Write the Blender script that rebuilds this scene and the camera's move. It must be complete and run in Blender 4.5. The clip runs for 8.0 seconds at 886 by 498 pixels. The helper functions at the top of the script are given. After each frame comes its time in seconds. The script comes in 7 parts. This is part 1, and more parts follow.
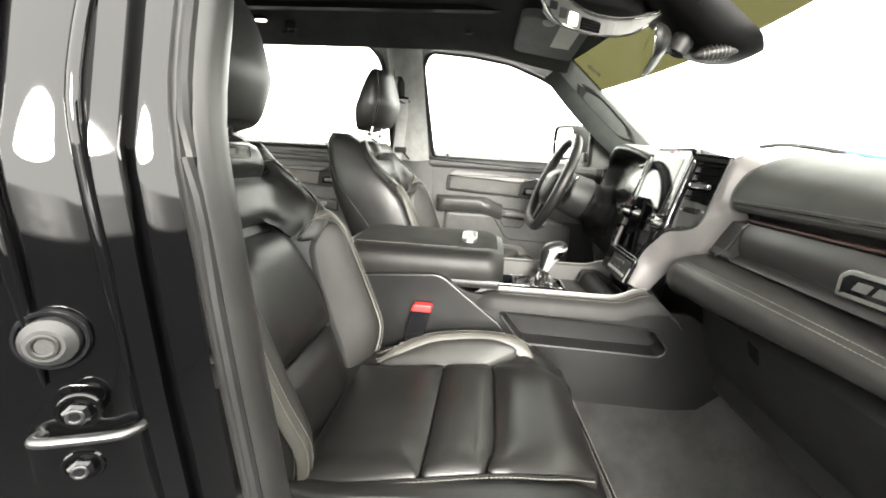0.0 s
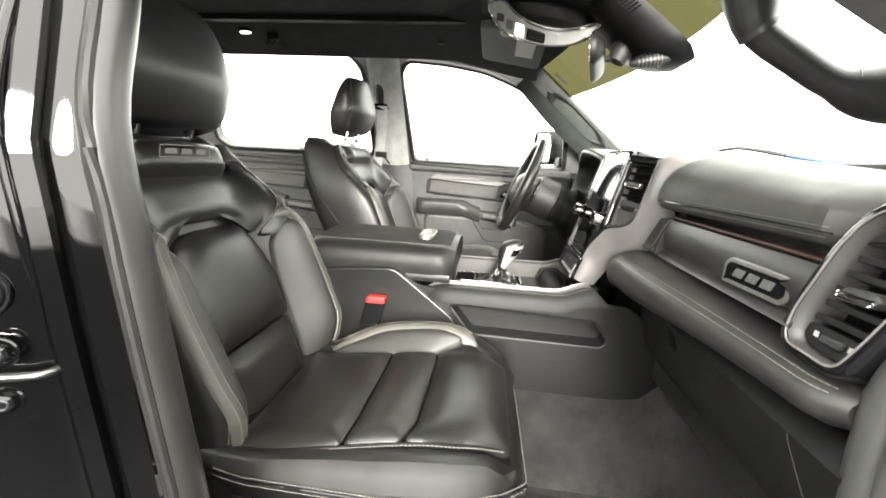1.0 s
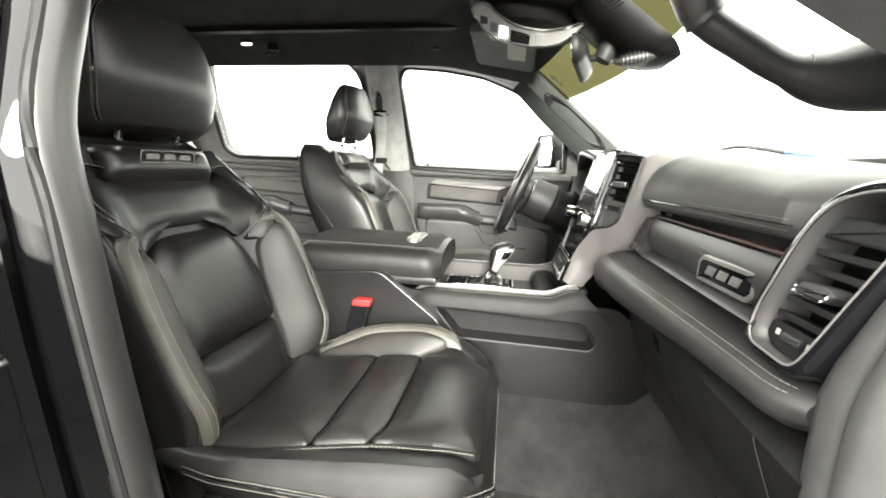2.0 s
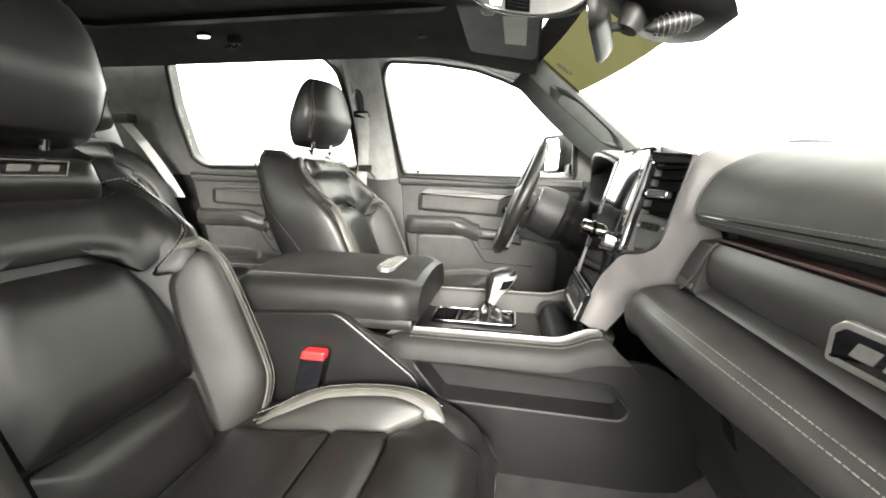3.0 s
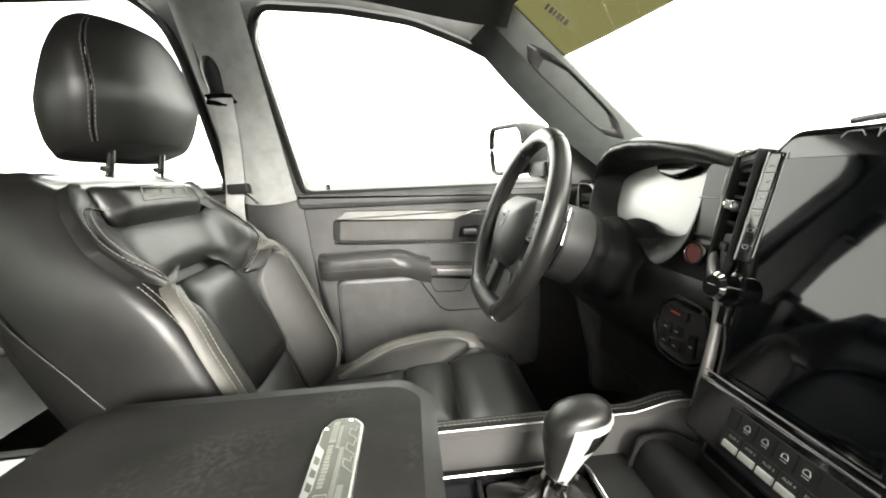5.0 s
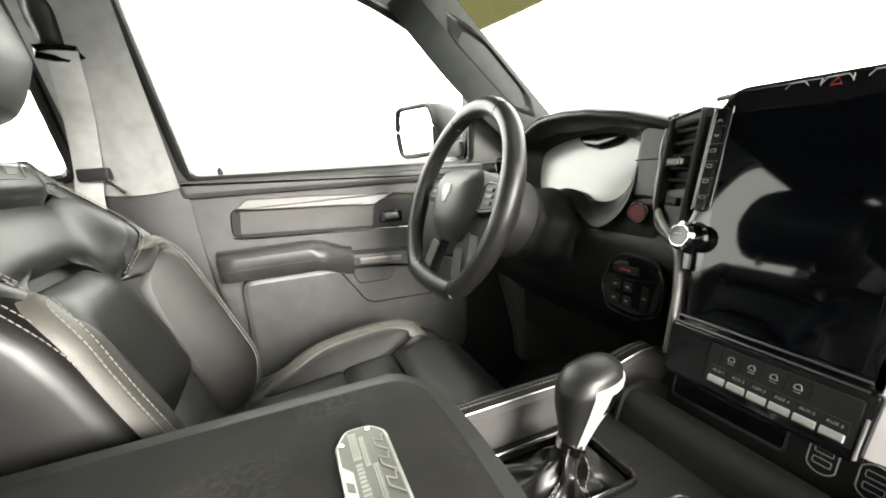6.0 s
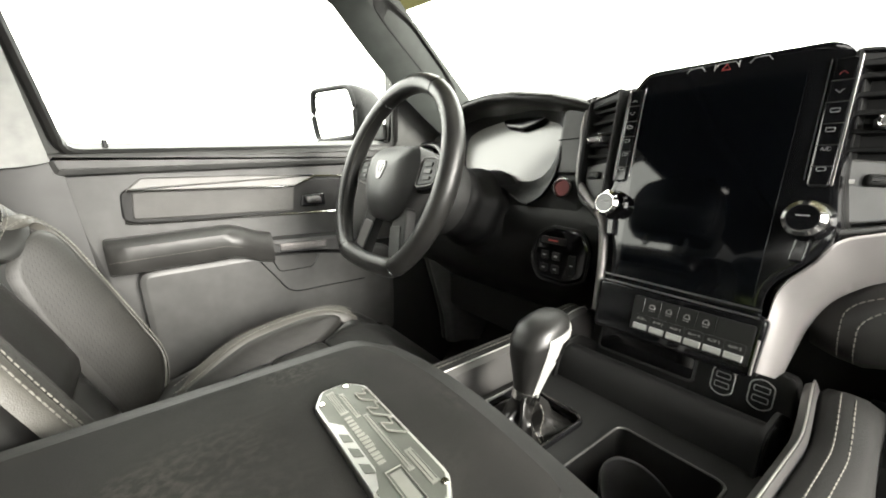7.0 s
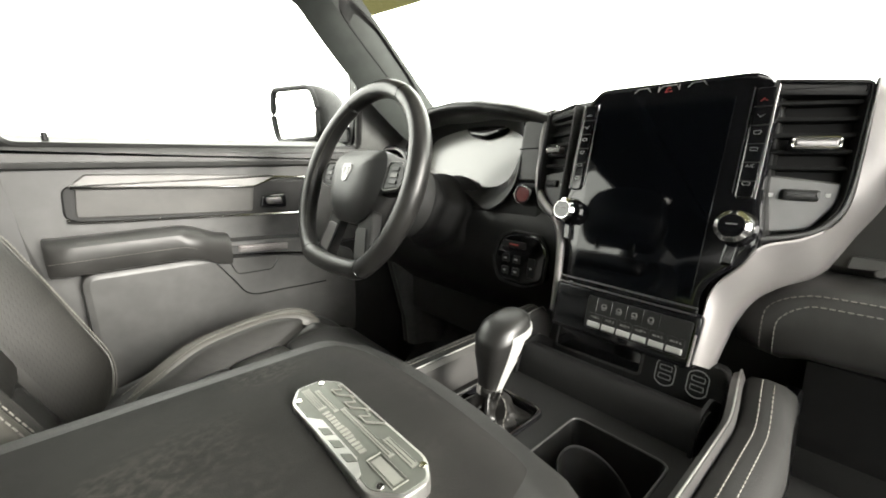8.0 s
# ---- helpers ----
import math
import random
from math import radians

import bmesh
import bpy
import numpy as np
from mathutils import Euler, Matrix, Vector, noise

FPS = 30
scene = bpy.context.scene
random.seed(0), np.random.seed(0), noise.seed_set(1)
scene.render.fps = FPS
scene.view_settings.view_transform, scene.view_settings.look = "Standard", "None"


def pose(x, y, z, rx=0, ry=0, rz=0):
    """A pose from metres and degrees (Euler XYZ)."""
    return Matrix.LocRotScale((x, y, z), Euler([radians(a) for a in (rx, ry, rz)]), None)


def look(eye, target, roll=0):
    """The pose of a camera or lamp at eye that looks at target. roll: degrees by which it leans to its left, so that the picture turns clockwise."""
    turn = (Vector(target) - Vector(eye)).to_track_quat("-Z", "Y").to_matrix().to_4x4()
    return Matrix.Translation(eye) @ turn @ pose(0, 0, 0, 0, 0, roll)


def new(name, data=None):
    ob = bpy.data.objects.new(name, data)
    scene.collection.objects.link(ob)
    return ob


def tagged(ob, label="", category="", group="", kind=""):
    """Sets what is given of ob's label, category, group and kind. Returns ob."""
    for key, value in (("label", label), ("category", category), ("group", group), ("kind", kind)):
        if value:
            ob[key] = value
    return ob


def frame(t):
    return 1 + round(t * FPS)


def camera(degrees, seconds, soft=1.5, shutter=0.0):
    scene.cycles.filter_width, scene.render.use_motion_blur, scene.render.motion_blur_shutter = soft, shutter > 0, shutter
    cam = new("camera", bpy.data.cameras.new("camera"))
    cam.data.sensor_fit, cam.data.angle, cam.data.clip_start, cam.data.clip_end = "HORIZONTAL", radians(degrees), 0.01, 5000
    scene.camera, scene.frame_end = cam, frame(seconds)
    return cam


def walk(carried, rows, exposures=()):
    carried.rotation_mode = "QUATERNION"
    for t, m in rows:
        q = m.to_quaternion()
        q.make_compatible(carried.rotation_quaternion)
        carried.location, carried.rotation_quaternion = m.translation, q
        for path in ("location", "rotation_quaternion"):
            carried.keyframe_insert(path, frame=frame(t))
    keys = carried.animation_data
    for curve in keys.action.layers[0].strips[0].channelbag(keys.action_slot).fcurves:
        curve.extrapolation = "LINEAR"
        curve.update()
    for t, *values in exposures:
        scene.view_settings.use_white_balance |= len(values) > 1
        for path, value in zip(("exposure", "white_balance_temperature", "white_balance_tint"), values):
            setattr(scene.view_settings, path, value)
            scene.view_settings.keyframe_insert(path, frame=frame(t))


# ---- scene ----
cam = camera(96.1, 8.0, soft=1.9)
PATH = [
    (0, (0.231, -1.034, 0.885), (0.054, 0.905, 0.428), 3.0),
    (0.5, (0.318, -1.064, 0.882), (0.128, 0.88, 0.453), 3.0),
    (1, (0.366, -1.082, 0.878), (0.151, 0.861, 0.454), 3.0),
    (1.5, (0.404, -1.089, 0.875), (0.148, 0.852, 0.464), 2.8),
    (1.7, (0.421, -1.087, 0.873), (0.144, 0.853, 0.467), 2.5),
    (2.8, (0.459, -0.905, 0.863), (0.123, 1.035, 0.506), 1.3),
    (3, (0.456, -0.827, 0.872), (0.119, 1.112, 0.513), 1.0),
    (3.5, (0.444, -0.618, 0.881), (0.128, 1.324, 0.526), 0.3),
    (4, (0.413, -0.464, 0.892), (0.178, 1.494, 0.555), -0.2),
    (4.2, (0.391, -0.425, 0.899), (0.21, 1.538, 0.56), -0.7),
    (5.3, (0.24, -0.272, 0.907), (0.549, 1.666, 0.524), -3.7),
    (5.5, (0.216, -0.257, 0.9), (0.644, 1.657, 0.508), -3.9),
    (6, (0.181, -0.227, 0.875), (0.889, 1.594, 0.447), -4.4),
    (6.5, (0.157, -0.214, 0.855), (1.093, 1.494, 0.4), -3.9),
    (7, (0.133, -0.208, 0.843), (1.237, 1.393, 0.374), -2.9),
    (7.5, (0.123, -0.207, 0.841), (1.34, 1.31, 0.373), -1.8),
    (8, (0.115, -0.215, 0.846), (1.383, 1.263, 0.388), -1.1),
]
walk(cam, [(t, look(eye, target, roll)) for t, eye, target, roll in PATH],
     exposures=[(0, 1.35), (1.7, 1.45), (4.2, 1.4), (5.3, 1.3), (8, 1.3)])

# ---------- light ----------
world = bpy.data.worlds.new("studio_light")
world.use_nodes = True
scene.world = world
wn = world.node_tree.nodes
wn["Background"].inputs[0].default_value = (1.0, 0.985, 0.915, 1)
wn["Background"].inputs[1].default_value = 4.2
# the studio's strip light, low on the side of the open door
strip = bpy.data.lights.new("studio_strip_light", "SUN")
strip.energy, strip.angle, strip.color = 5.8, radians(22), (1.0, 0.96, 0.88)
lamp = new("studio_strip_light", strip)
lamp.matrix_world = look((0.45, -2.4, 0.70), (0, 0, 0))


# ---------- materials ----------
def material(name, colour, rough=0.5, metal=0.0, var=0.15, var_scale=30.0, bump=0.0, bump_scale=400.0,
             kind="noise", coat=0.0, rough_var=0.1, ior=1.5):
    m = bpy.data.materials.new(name)
    m.use_nodes = True
    nt = m.node_tree
    b = nt.nodes["Principled BSDF"]
    b.inputs["Metallic"].default_value = metal
    b.inputs["IOR"].default_value = ior
    b.inputs["Coat Weight"].default_value = coat
    b.inputs["Coat Roughness"].default_value = 0.04
    tc = nt.nodes.new("ShaderNodeTexCoord")
    n1 = nt.nodes.new("ShaderNodeTexNoise")
    n1.inputs["Scale"].default_value = var_scale
    n1.inputs["Detail"].default_value = 6
    nt.links.new(tc.outputs["Object"], n1.inputs["Vector"])
    ramp = nt.nodes.new("ShaderNodeMapRange")
    ramp.inputs["From Min"].default_value, ramp.inputs["From Max"].default_value = 0.3, 0.7
    ramp.inputs["To Min"].default_value, ramp.inputs["To Max"].default_value = 1 - var, 1 + var
    nt.links.new(n1.outputs["Fac"], ramp.inputs["Value"])
    mul = nt.nodes.new("ShaderNodeMix")
    mul.data_type, mul.blend_type = "RGBA", "MULTIPLY"
    mul.inputs[0].default_value = 1.0
    mul.inputs[6].default_value = (*colour, 1)
    nt.links.new(ramp.outputs[0], mul.inputs[7])
    nt.links.new(mul.outputs[2], b.inputs["Base Color"])
    rr = nt.nodes.new("ShaderNodeMapRange")
    rr.inputs["From Min"].default_value, rr.inputs["From Max"].default_value = 0.3, 0.7
    rr.inputs["To Min"].default_value, rr.inputs["To Max"].default_value = rough * (1 - rough_var), min(1, rough * (1 + rough_var))
    n2 = nt.nodes.new("ShaderNodeTexNoise")
    n2.inputs["Scale"].default_value = var_scale * 0.35
    nt.links.new(tc.outputs["Object"], n2.inputs["Vector"])
    nt.links.new(n2.outputs["Fac"], rr.inputs["Value"])
    nt.links.new(rr.outputs[0], b.inputs["Roughness"])
    if bump:
        if kind == "pebble":
            t = nt.nodes.new("ShaderNodeTexVoronoi")
            t.inputs["Scale"].default_value = bump_scale
            out = t.outputs["Distance"]
        elif kind == "holes":
            t = nt.nodes.new("ShaderNodeTexVoronoi")
            t.inputs["Scale"].default_value = bump_scale
            t.inputs["Randomness"].default_value = 0.0
            th = nt.nodes.new("ShaderNodeMapRange")
            th.inputs["From Min"].default_value, th.inputs["From Max"].default_value = 0.18, 0.34
            nt.links.new(t.outputs["Distance"], th.inputs["Value"])
            out = th.outputs[0]
            dark = nt.nodes.new("ShaderNodeMix")
            dark.data_type, dark.blend_type = "RGBA", "MIX"
            dark.inputs[6].default_value = (0.004, 0.004, 0.004, 1)
            nt.links.new(out, dark.inputs[0])
            nt.links.new(mul.outputs[2], dark.inputs[7])
            nt.links.new(dark.outputs[2], b.inputs["Base Color"])
        else:
            t = nt.nodes.new("ShaderNodeTexNoise")
            t.inputs["Scale"].default_value = bump_scale
            t.inputs["Detail"].default_value = 4
            out = t.outputs["Fac"]
        nt.links.new(tc.outputs["Object"], t.inputs["Vector"])
        bp = nt.nodes.new("ShaderNodeBump")
        bp.inputs["Strength"].default_value = bump
        bp.inputs["Distance"].default_value = 0.0006
        nt.links.new(out, bp.inputs["Height"])
        nt.links.new(bp.outputs["Normal"], b.inputs["Normal"])
    return m


def glass(name, colour, gloss=0.06):
    m = bpy.data.materials.new(name)
    m.use_nodes = True
    nt = m.node_tree
    nt.nodes.remove(nt.nodes["Principled BSDF"])
    tr = nt.nodes.new("ShaderNodeBsdfTransparent")
    tr.inputs[0].default_value = (*colour, 1)
    gl = nt.nodes.new("ShaderNodeBsdfGlossy")
    gl.inputs["Roughness"].default_value = 0.02
    mix = nt.nodes.new("ShaderNodeMixShader")
    mix.inputs[0].default_value = gloss
    nt.links.new(tr.outputs[0], mix.inputs[1])
    nt.links.new(gl.outputs[0], mix.inputs[2])
    nt.links.new(mix.outputs[0], nt.nodes["Material Output"].inputs[0])
    return m


def worn(m, colour, scale, low, high):
    """Adds pale scuffs to a material, in patches."""
    nt = m.node_tree
    b = nt.nodes["Principled BSDF"]
    old = b.inputs["Base Color"].links[0].from_socket
    tc = nt.nodes.new("ShaderNodeTexCoord")
    big, small = nt.nodes.new("ShaderNodeTexNoise"), nt.nodes.new("ShaderNodeTexNoise")
    big.inputs["Scale"].default_value, small.inputs["Scale"].default_value = scale, scale * 22
    small.inputs["Detail"].default_value = 8
    for n in (big, small):
        nt.links.new(tc.outputs["Object"], n.inputs["Vector"])
    r1, r2 = nt.nodes.new("ShaderNodeMapRange"), nt.nodes.new("ShaderNodeMapRange")
    r1.inputs["From Min"].default_value, r1.inputs["From Max"].default_value = low, high
    r2.inputs["From Min"].default_value, r2.inputs["From Max"].default_value = 0.42, 0.70
    nt.links.new(big.outputs["Fac"], r1.inputs["Value"])
    nt.links.new(small.outputs["Fac"], r2.inputs["Value"])
    mm = nt.nodes.new("ShaderNodeMath")
    mm.operation = "MULTIPLY"
    nt.links.new(r1.outputs[0], mm.inputs[0])
    nt.links.new(r2.outputs[0], mm.inputs[1])
    mix = nt.nodes.new("ShaderNodeMix")
    mix.data_type = "RGBA"
    mix.inputs[7].default_value = (*colour, 1)
    nt.links.new(old, mix.inputs[6])
    nt.links.new(mm.outputs[0], mix.inputs[0])
    nt.links.new(mix.outputs[2], b.inputs["Base Color"])
    return m


LEATHER = material("black_leather", (0.010, 0.0097, 0.009), 0.34, bump=0.15, bump_scale=1300, kind="pebble", var=0.25, ior=1.45)
WHEEL_LEATHER = material("worn_wheel_leather", (0.014, 0.0138, 0.013), 0.34, bump=0.12, bump_scale=1500, kind="pebble", var=0.3, ior=1.47)
LEATHER_SMOOTH = material("smooth_black_leather", (0.010, 0.0098, 0.0093), 0.40, bump=0.13, bump_scale=1400, kind="pebble", var=0.25, ior=1.46)
LID = material("worn_lid_leather", (0.009, 0.0087, 0.0081), 0.5, bump=0.15, bump_scale=1300, kind="pebble", var=0.25, ior=1.42)
PERF = material("perforated_leather", (0.018, 0.0172, 0.0152), 0.5, bump=0.28, bump_scale=330, kind="holes")
PERF_DARK = material("perforated_black_leather", (0.012, 0.0116, 0.0105), 0.38, bump=0.5, bump_scale=330, kind="holes")
WELT = material("grey_welt_leather", (0.058, 0.055, 0.048), 0.45, bump=0.3, bump_scale=900, kind="pebble")
DARK_THREAD = material("dark_grey_thread", (0.12, 0.116, 0.105), 0.7)
THREAD = material("pale_thread", (0.15, 0.145, 0.128), 0.7)
PLASTIC = material("grained_black_plastic", (0.011, 0.011, 0.0108), 0.42, bump=0.35, bump_scale=700, ior=1.32)
PLASTIC_GREY = material("dark_grey_plastic", (0.023, 0.023, 0.0225), 0.5, bump=0.35, bump_scale=700)
SOFT = material("soft_touch_dash_skin", (0.026, 0.0262, 0.0238), 0.6, bump=0.15, bump_scale=1000, kind="pebble")
SUEDE = material("black_suede", (0.013, 0.0125, 0.0115), 0.85, bump=0.5, bump_scale=1500, var=0.35, var_scale=14, ior=1.3)
worn(SUEDE, (0.05, 0.047, 0.041), 9.0, 0.50, 0.80)
CARBON = material("textured_insert", (0.06, 0.058, 0.054), 0.45, bump=0.5, bump_scale=300, kind="holes")
GLOSS = material("piano_black", (0.006, 0.006, 0.007), 0.08, var=0.0, rough_var=0.3)
SCREEN = material("screen_glass", (0.002, 0.0025, 0.0035), 0.045, var=0.0, rough_var=0.2, ior=1.38)
# pale base colour stands in for part of the window reflection
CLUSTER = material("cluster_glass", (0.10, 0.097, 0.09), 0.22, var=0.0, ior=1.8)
CHROME = material("bright_chrome", (0.78, 0.77, 0.75), 0.12, metal=1.0, var=0.03)
SATIN_DARK = material("dark_satin", (0.17, 0.165, 0.165), 0.35, metal=0.8, var=0.04)
ETCH = material("etched_metal", (0.12, 0.125, 0.11), 0.5, metal=0.6)
ENGRAVED = material("engraved_panel", (0.25, 0.25, 0.225), 0.5, metal=0.5)
BAR = material("satin_door_bar", (0.17, 0.166, 0.162), 0.45, metal=0.3, var=0.05)
ALU = material("pale_key_tip", (0.48, 0.485, 0.465), 0.35, metal=0.5, var=0.05)
SATIN = material("satin_silver", (0.20, 0.188, 0.186), 0.36, metal=0.35, var=0.05, bump=0.08, bump_scale=900)
BRUSHED = material("brushed_metal", (0.42, 0.42, 0.40), 0.38, metal=0.9, var=0.08, var_scale=120)
CARPET = material("dark_carpet", (0.0055, 0.0053, 0.005), 0.95, bump=1.0, bump_scale=500, var=0.45, var_scale=40)
worn(CARPET, (0.016, 0.0155, 0.0135), 5.0, 0.45, 0.7)
HEADLINER = material("dark_headliner_cloth", (0.05, 0.05, 0.048), 0.9, bump=0.5, bump_scale=900, var=0.1)
TRIM_GREY = material("grey_pillar_trim", (0.10, 0.102, 0.098), 0.6, bump=0.3, bump_scale=700)
PILLAR_GREY = material("light_grey_pillar_cover", (0.36, 0.364, 0.352), 0.6, bump=0.3, bump_scale=700)
GRIP = material("grained_handle_skin", (0.016, 0.016, 0.0155), 0.38, bump=0.3, bump_scale=900, kind="pebble")
GLOVE = material("brushed_dark_panel", (0.020, 0.0192, 0.018), 0.40, bump=0.2, bump_scale=900, var=0.2, var_scale=18)
END_CAP = material("pale_grained_end_cap", (0.042, 0.042, 0.041), 0.46, bump=0.9, bump_scale=420, var=0.25, var_scale=60)
DARK_STEEL = material("dark_steel", (0.10, 0.10, 0.10), 0.3, metal=0.9)
PAD = material("stitched_pad_leather", (0.025, 0.0245, 0.0232), 0.42, bump=0.15, bump_scale=1300, kind="pebble", var=0.2)
RUBBER = material("grey_rubber_seal", (0.013, 0.0128, 0.0122), 0.36, var=0.15)
PAINT = material("black_gloss_paint", (0.0018, 0.0018, 0.002), 0.04, coat=0.0, var=0.1)
PILLAR = material("pillar_cloth", (0.03, 0.034, 0.031), 0.65, bump=0.3, bump_scale=900)
DOOR_GREY = material("door_card_grey", (0.055, 0.055, 0.0535), 0.40, bump=0.35, bump_scale=700)
SHELL = material("black_sensor_shell", (0.004, 0.004, 0.0042), 0.4, bump=0.2, bump_scale=800, ior=1.25)
RAIL_TRIM = material("grey_rail_trim", (0.075, 0.073, 0.071), 0.42, metal=0.4, var=0.05)
SLAT = material("black_vent_slat", (0.003, 0.003, 0.003), 0.6, ior=1.18)
MATT = material("matt_black_plastic", (0.009, 0.009, 0.009), 0.55, bump=0.3, bump_scale=800, ior=1.28)
DUSK_RED = material("dull_red_button", (0.14, 0.03, 0.03), 0.4, var=0.05)
RAIL = material("grey_rail_leather", (0.013, 0.0127, 0.012), 0.6, bump=0.3, bump_scale=900, kind="pebble", ior=1.36)
RED = material("red_release_button", (0.65, 0.02, 0.02), 0.4, var=0.05)
WHITE = material("white_label", (0.75, 0.74, 0.7), 0.6, var=0.05)
WEB = material("belt_webbing", (0.5, 0.5, 0.49), 0.7, bump=0.5, bump_scale=600)
# near-black paint of the added walls that darken reflections
BLOCKER = material("blocker_paint", (0.009, 0.0088, 0.0086), 0.8, var=0.05, var_scale=1.5)
STUDIO = material("studio_floor_paint", (0.009, 0.0088, 0.0086), 0.6, var=0.04, var_scale=2)
MIRROR = material("mirror_silver", (0.9, 0.9, 0.9), 0.02, metal=1.0, var=0.0)
CLEAR = glass("clear_glass", (0.97, 0.985, 0.97), 0.05)
SHADE_BAND = glass("olive_shade_band", (0.155, 0.152, 0.098), 0.03)
GREEN_GLASS = glass("green_privacy_glass", (0.245, 0.272, 0.17), 0.03)
COPPER = material("copper_pinstripe", (0.05, 0.028, 0.022), 0.45, metal=0.4)
PALE = material("pale_print", (0.35, 0.35, 0.34), 0.6, var=0.02)
REDPRINT = material("red_print", (0.5, 0.05, 0.04), 0.5, var=0.02)
LAMP = material("lit_lamp_lens", (0.7, 0.7, 0.66), 0.3, var=0.02)
LAMP.node_tree.nodes["Principled BSDF"].inputs["Emission Color"].default_value = (1.0, 0.95, 0.86, 1)
LAMP.node_tree.nodes["Principled BSDF"].inputs["Emission Strength"].default_value = 3.0
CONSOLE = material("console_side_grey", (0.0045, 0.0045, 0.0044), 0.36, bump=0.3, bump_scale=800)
LENS = material("frosted_lens", (0.35, 0.35, 0.34), 0.3, var=0.05)
BLUE = material("blue_film", (0.02, 0.12, 0.4), 0.3)


# ---------- building helpers ----------
V = Vector


def thing(name, loc, label, category, group="", kind=""):
    e = new(name)
    e.empty_display_size = 0.05
    e.location = loc
    return tagged(e, label, category, group, kind)


def part(name, bm, mat, parent=None, label="", angle=35):
    """Links a bmesh, built in world places, as one mesh under its thing."""
    base = V((0, 0, 0))
    p = parent
    while p is not None:
        base += p.location
        p = p.parent
    bmesh.ops.remove_doubles(bm, verts=bm.verts, dist=1e-6)
    bmesh.ops.recalc_face_normals(bm, faces=bm.faces)
    bmesh.ops.translate(bm, verts=bm.verts, vec=-base)
    me = bpy.data.meshes.new(name)
    bm.to_mesh(me)
    bm.free()
    me.materials.append(mat)
    me.shade_smooth()
    me.set_sharp_from_angle(angle=radians(angle))
    ob = new(name, me)
    if angle < 50:
        ob.modifiers.new("weighted_normals", "WEIGHTED_NORMAL").keep_sharp = True
    ob.parent = parent
    if label:
        ob["label"] = label
    return ob


def solid(name, bm, mat, label="", category="", kind="structure"):
    return tagged(part(name, bm, mat), label, category, kind=kind)


def smooth(pts, n=6, closed=False):
    """A curve through the points (Catmull-Rom), n steps between two of them."""
    pts = [V(p) for p in pts]
    k, out = len(pts), []
    for i in range(k if closed else k - 1):
        g = [pts[(i + d) % k] if closed else pts[min(max(i + d, 0), k - 1)] for d in (-1, 0, 1, 2)]
        for j in range(n):
            t = j / n
            out.append(0.5 * ((2 * g[1]) + (g[2] - g[0]) * t + (2 * g[0] - 5 * g[1] + 4 * g[2] - g[3]) * t * t
                              + (3 * g[1] - g[0] - 3 * g[2] + g[3]) * t ** 3))
    return out if closed else out + [pts[-1]]


def rounded(poly, r, n=4):
    """A polygon with rounded corners."""
    poly, out, k = [V(p) for p in poly], [], len(poly)
    for i, p in enumerate(poly):
        a, b = poly[i - 1] - p, poly[(i + 1) % k] - p
        rr = min(r[i] if isinstance(r, (list, tuple)) else r, a.length * 0.48, b.length * 0.48)
        p0, p1 = p + a.normalized() * rr, p + b.normalized() * rr
        for j in range(n + 1):
            t = j / n
            out.append(p0 * (1 - t) ** 2 + p * 2 * t * (1 - t) + p1 * t * t)
    return out


def fine(ring, step):
    """Adds points to a closed ring so that none lie further apart than step."""
    out = []
    for a, b in zip(ring, ring[1:] + ring[:1]):
        k = max(1, math.ceil((b - a).length / step))
        out += [a.lerp(b, j / k) for j in range(k)]
    return out


def inset(ring, d):
    """A closed 2D ring moved inwards."""
    area = sum(a.x * b.y - b.x * a.y for a, b in zip(ring, ring[1:] + ring[:1]))
    sign, out, k = (1 if area > 0 else -1), [], len(ring)
    for i, p in enumerate(ring):
        a, b = (p - ring[i - 1]), (ring[(i + 1) % k] - p)
        t = (a.normalized() if a.length > 1e-9 else a) + (b.normalized() if b.length > 1e-9 else b)
        if t.length > 1e-9:
            t.normalize()
        out.append(p + V((-t.y, t.x)) * d * sign)
    return out


def skin(bm, rings, closed=True, cap0=False, cap1=False, loop=False):
    vs = [[bm.verts.new(p) for p in r] for r in rings]
    k = len(vs[0])
    pairs = list(zip(vs, vs[1:])) + ([(vs[-1], vs[0])] if loop else [])
    for a, b in pairs:
        for j in range(k if closed else k - 1):
            q = (a[j], a[(j + 1) % k], b[(j + 1) % k], b[j])
            if len(set(q)) == 4:
                bm.faces.new(q)
    for on, r in ((cap0, vs[0]), (cap1, vs[-1])):
        if on:
            bm.faces.new(r)
    return bm


def plane(o, u, v):
    """A map from (u, v, w) into the world: o + u*U + v*V + w*normal."""
    o, u, v = V(o), V(u).normalized(), V(v).normalized()
    n = u.cross(v).normalized()
    return lambda a, b, c: o + u * a + v * b + n * c


def slab(bm, ring, f, t, bevel=0.003, back=True):
    """A plate with a rounded rim: its face at w=0, its back at w=-t."""
    ring = [V(p[:2]) for p in ring]
    ins = inset(ring, bevel * 0.3), inset(ring, bevel)
    rings = [[f(p.x, p.y, -t) for p in ring], [f(p.x, p.y, -bevel) for p in ring],
             [f(p.x, p.y, -bevel * 0.3) for p in ins[0]], [f(p.x, p.y, 0) for p in ins[1]], [f(p.x, p.y, 0) for p in inset(ring, bevel * 1.3)]]
    return skin(bm, rings, cap0=back, cap1=True)


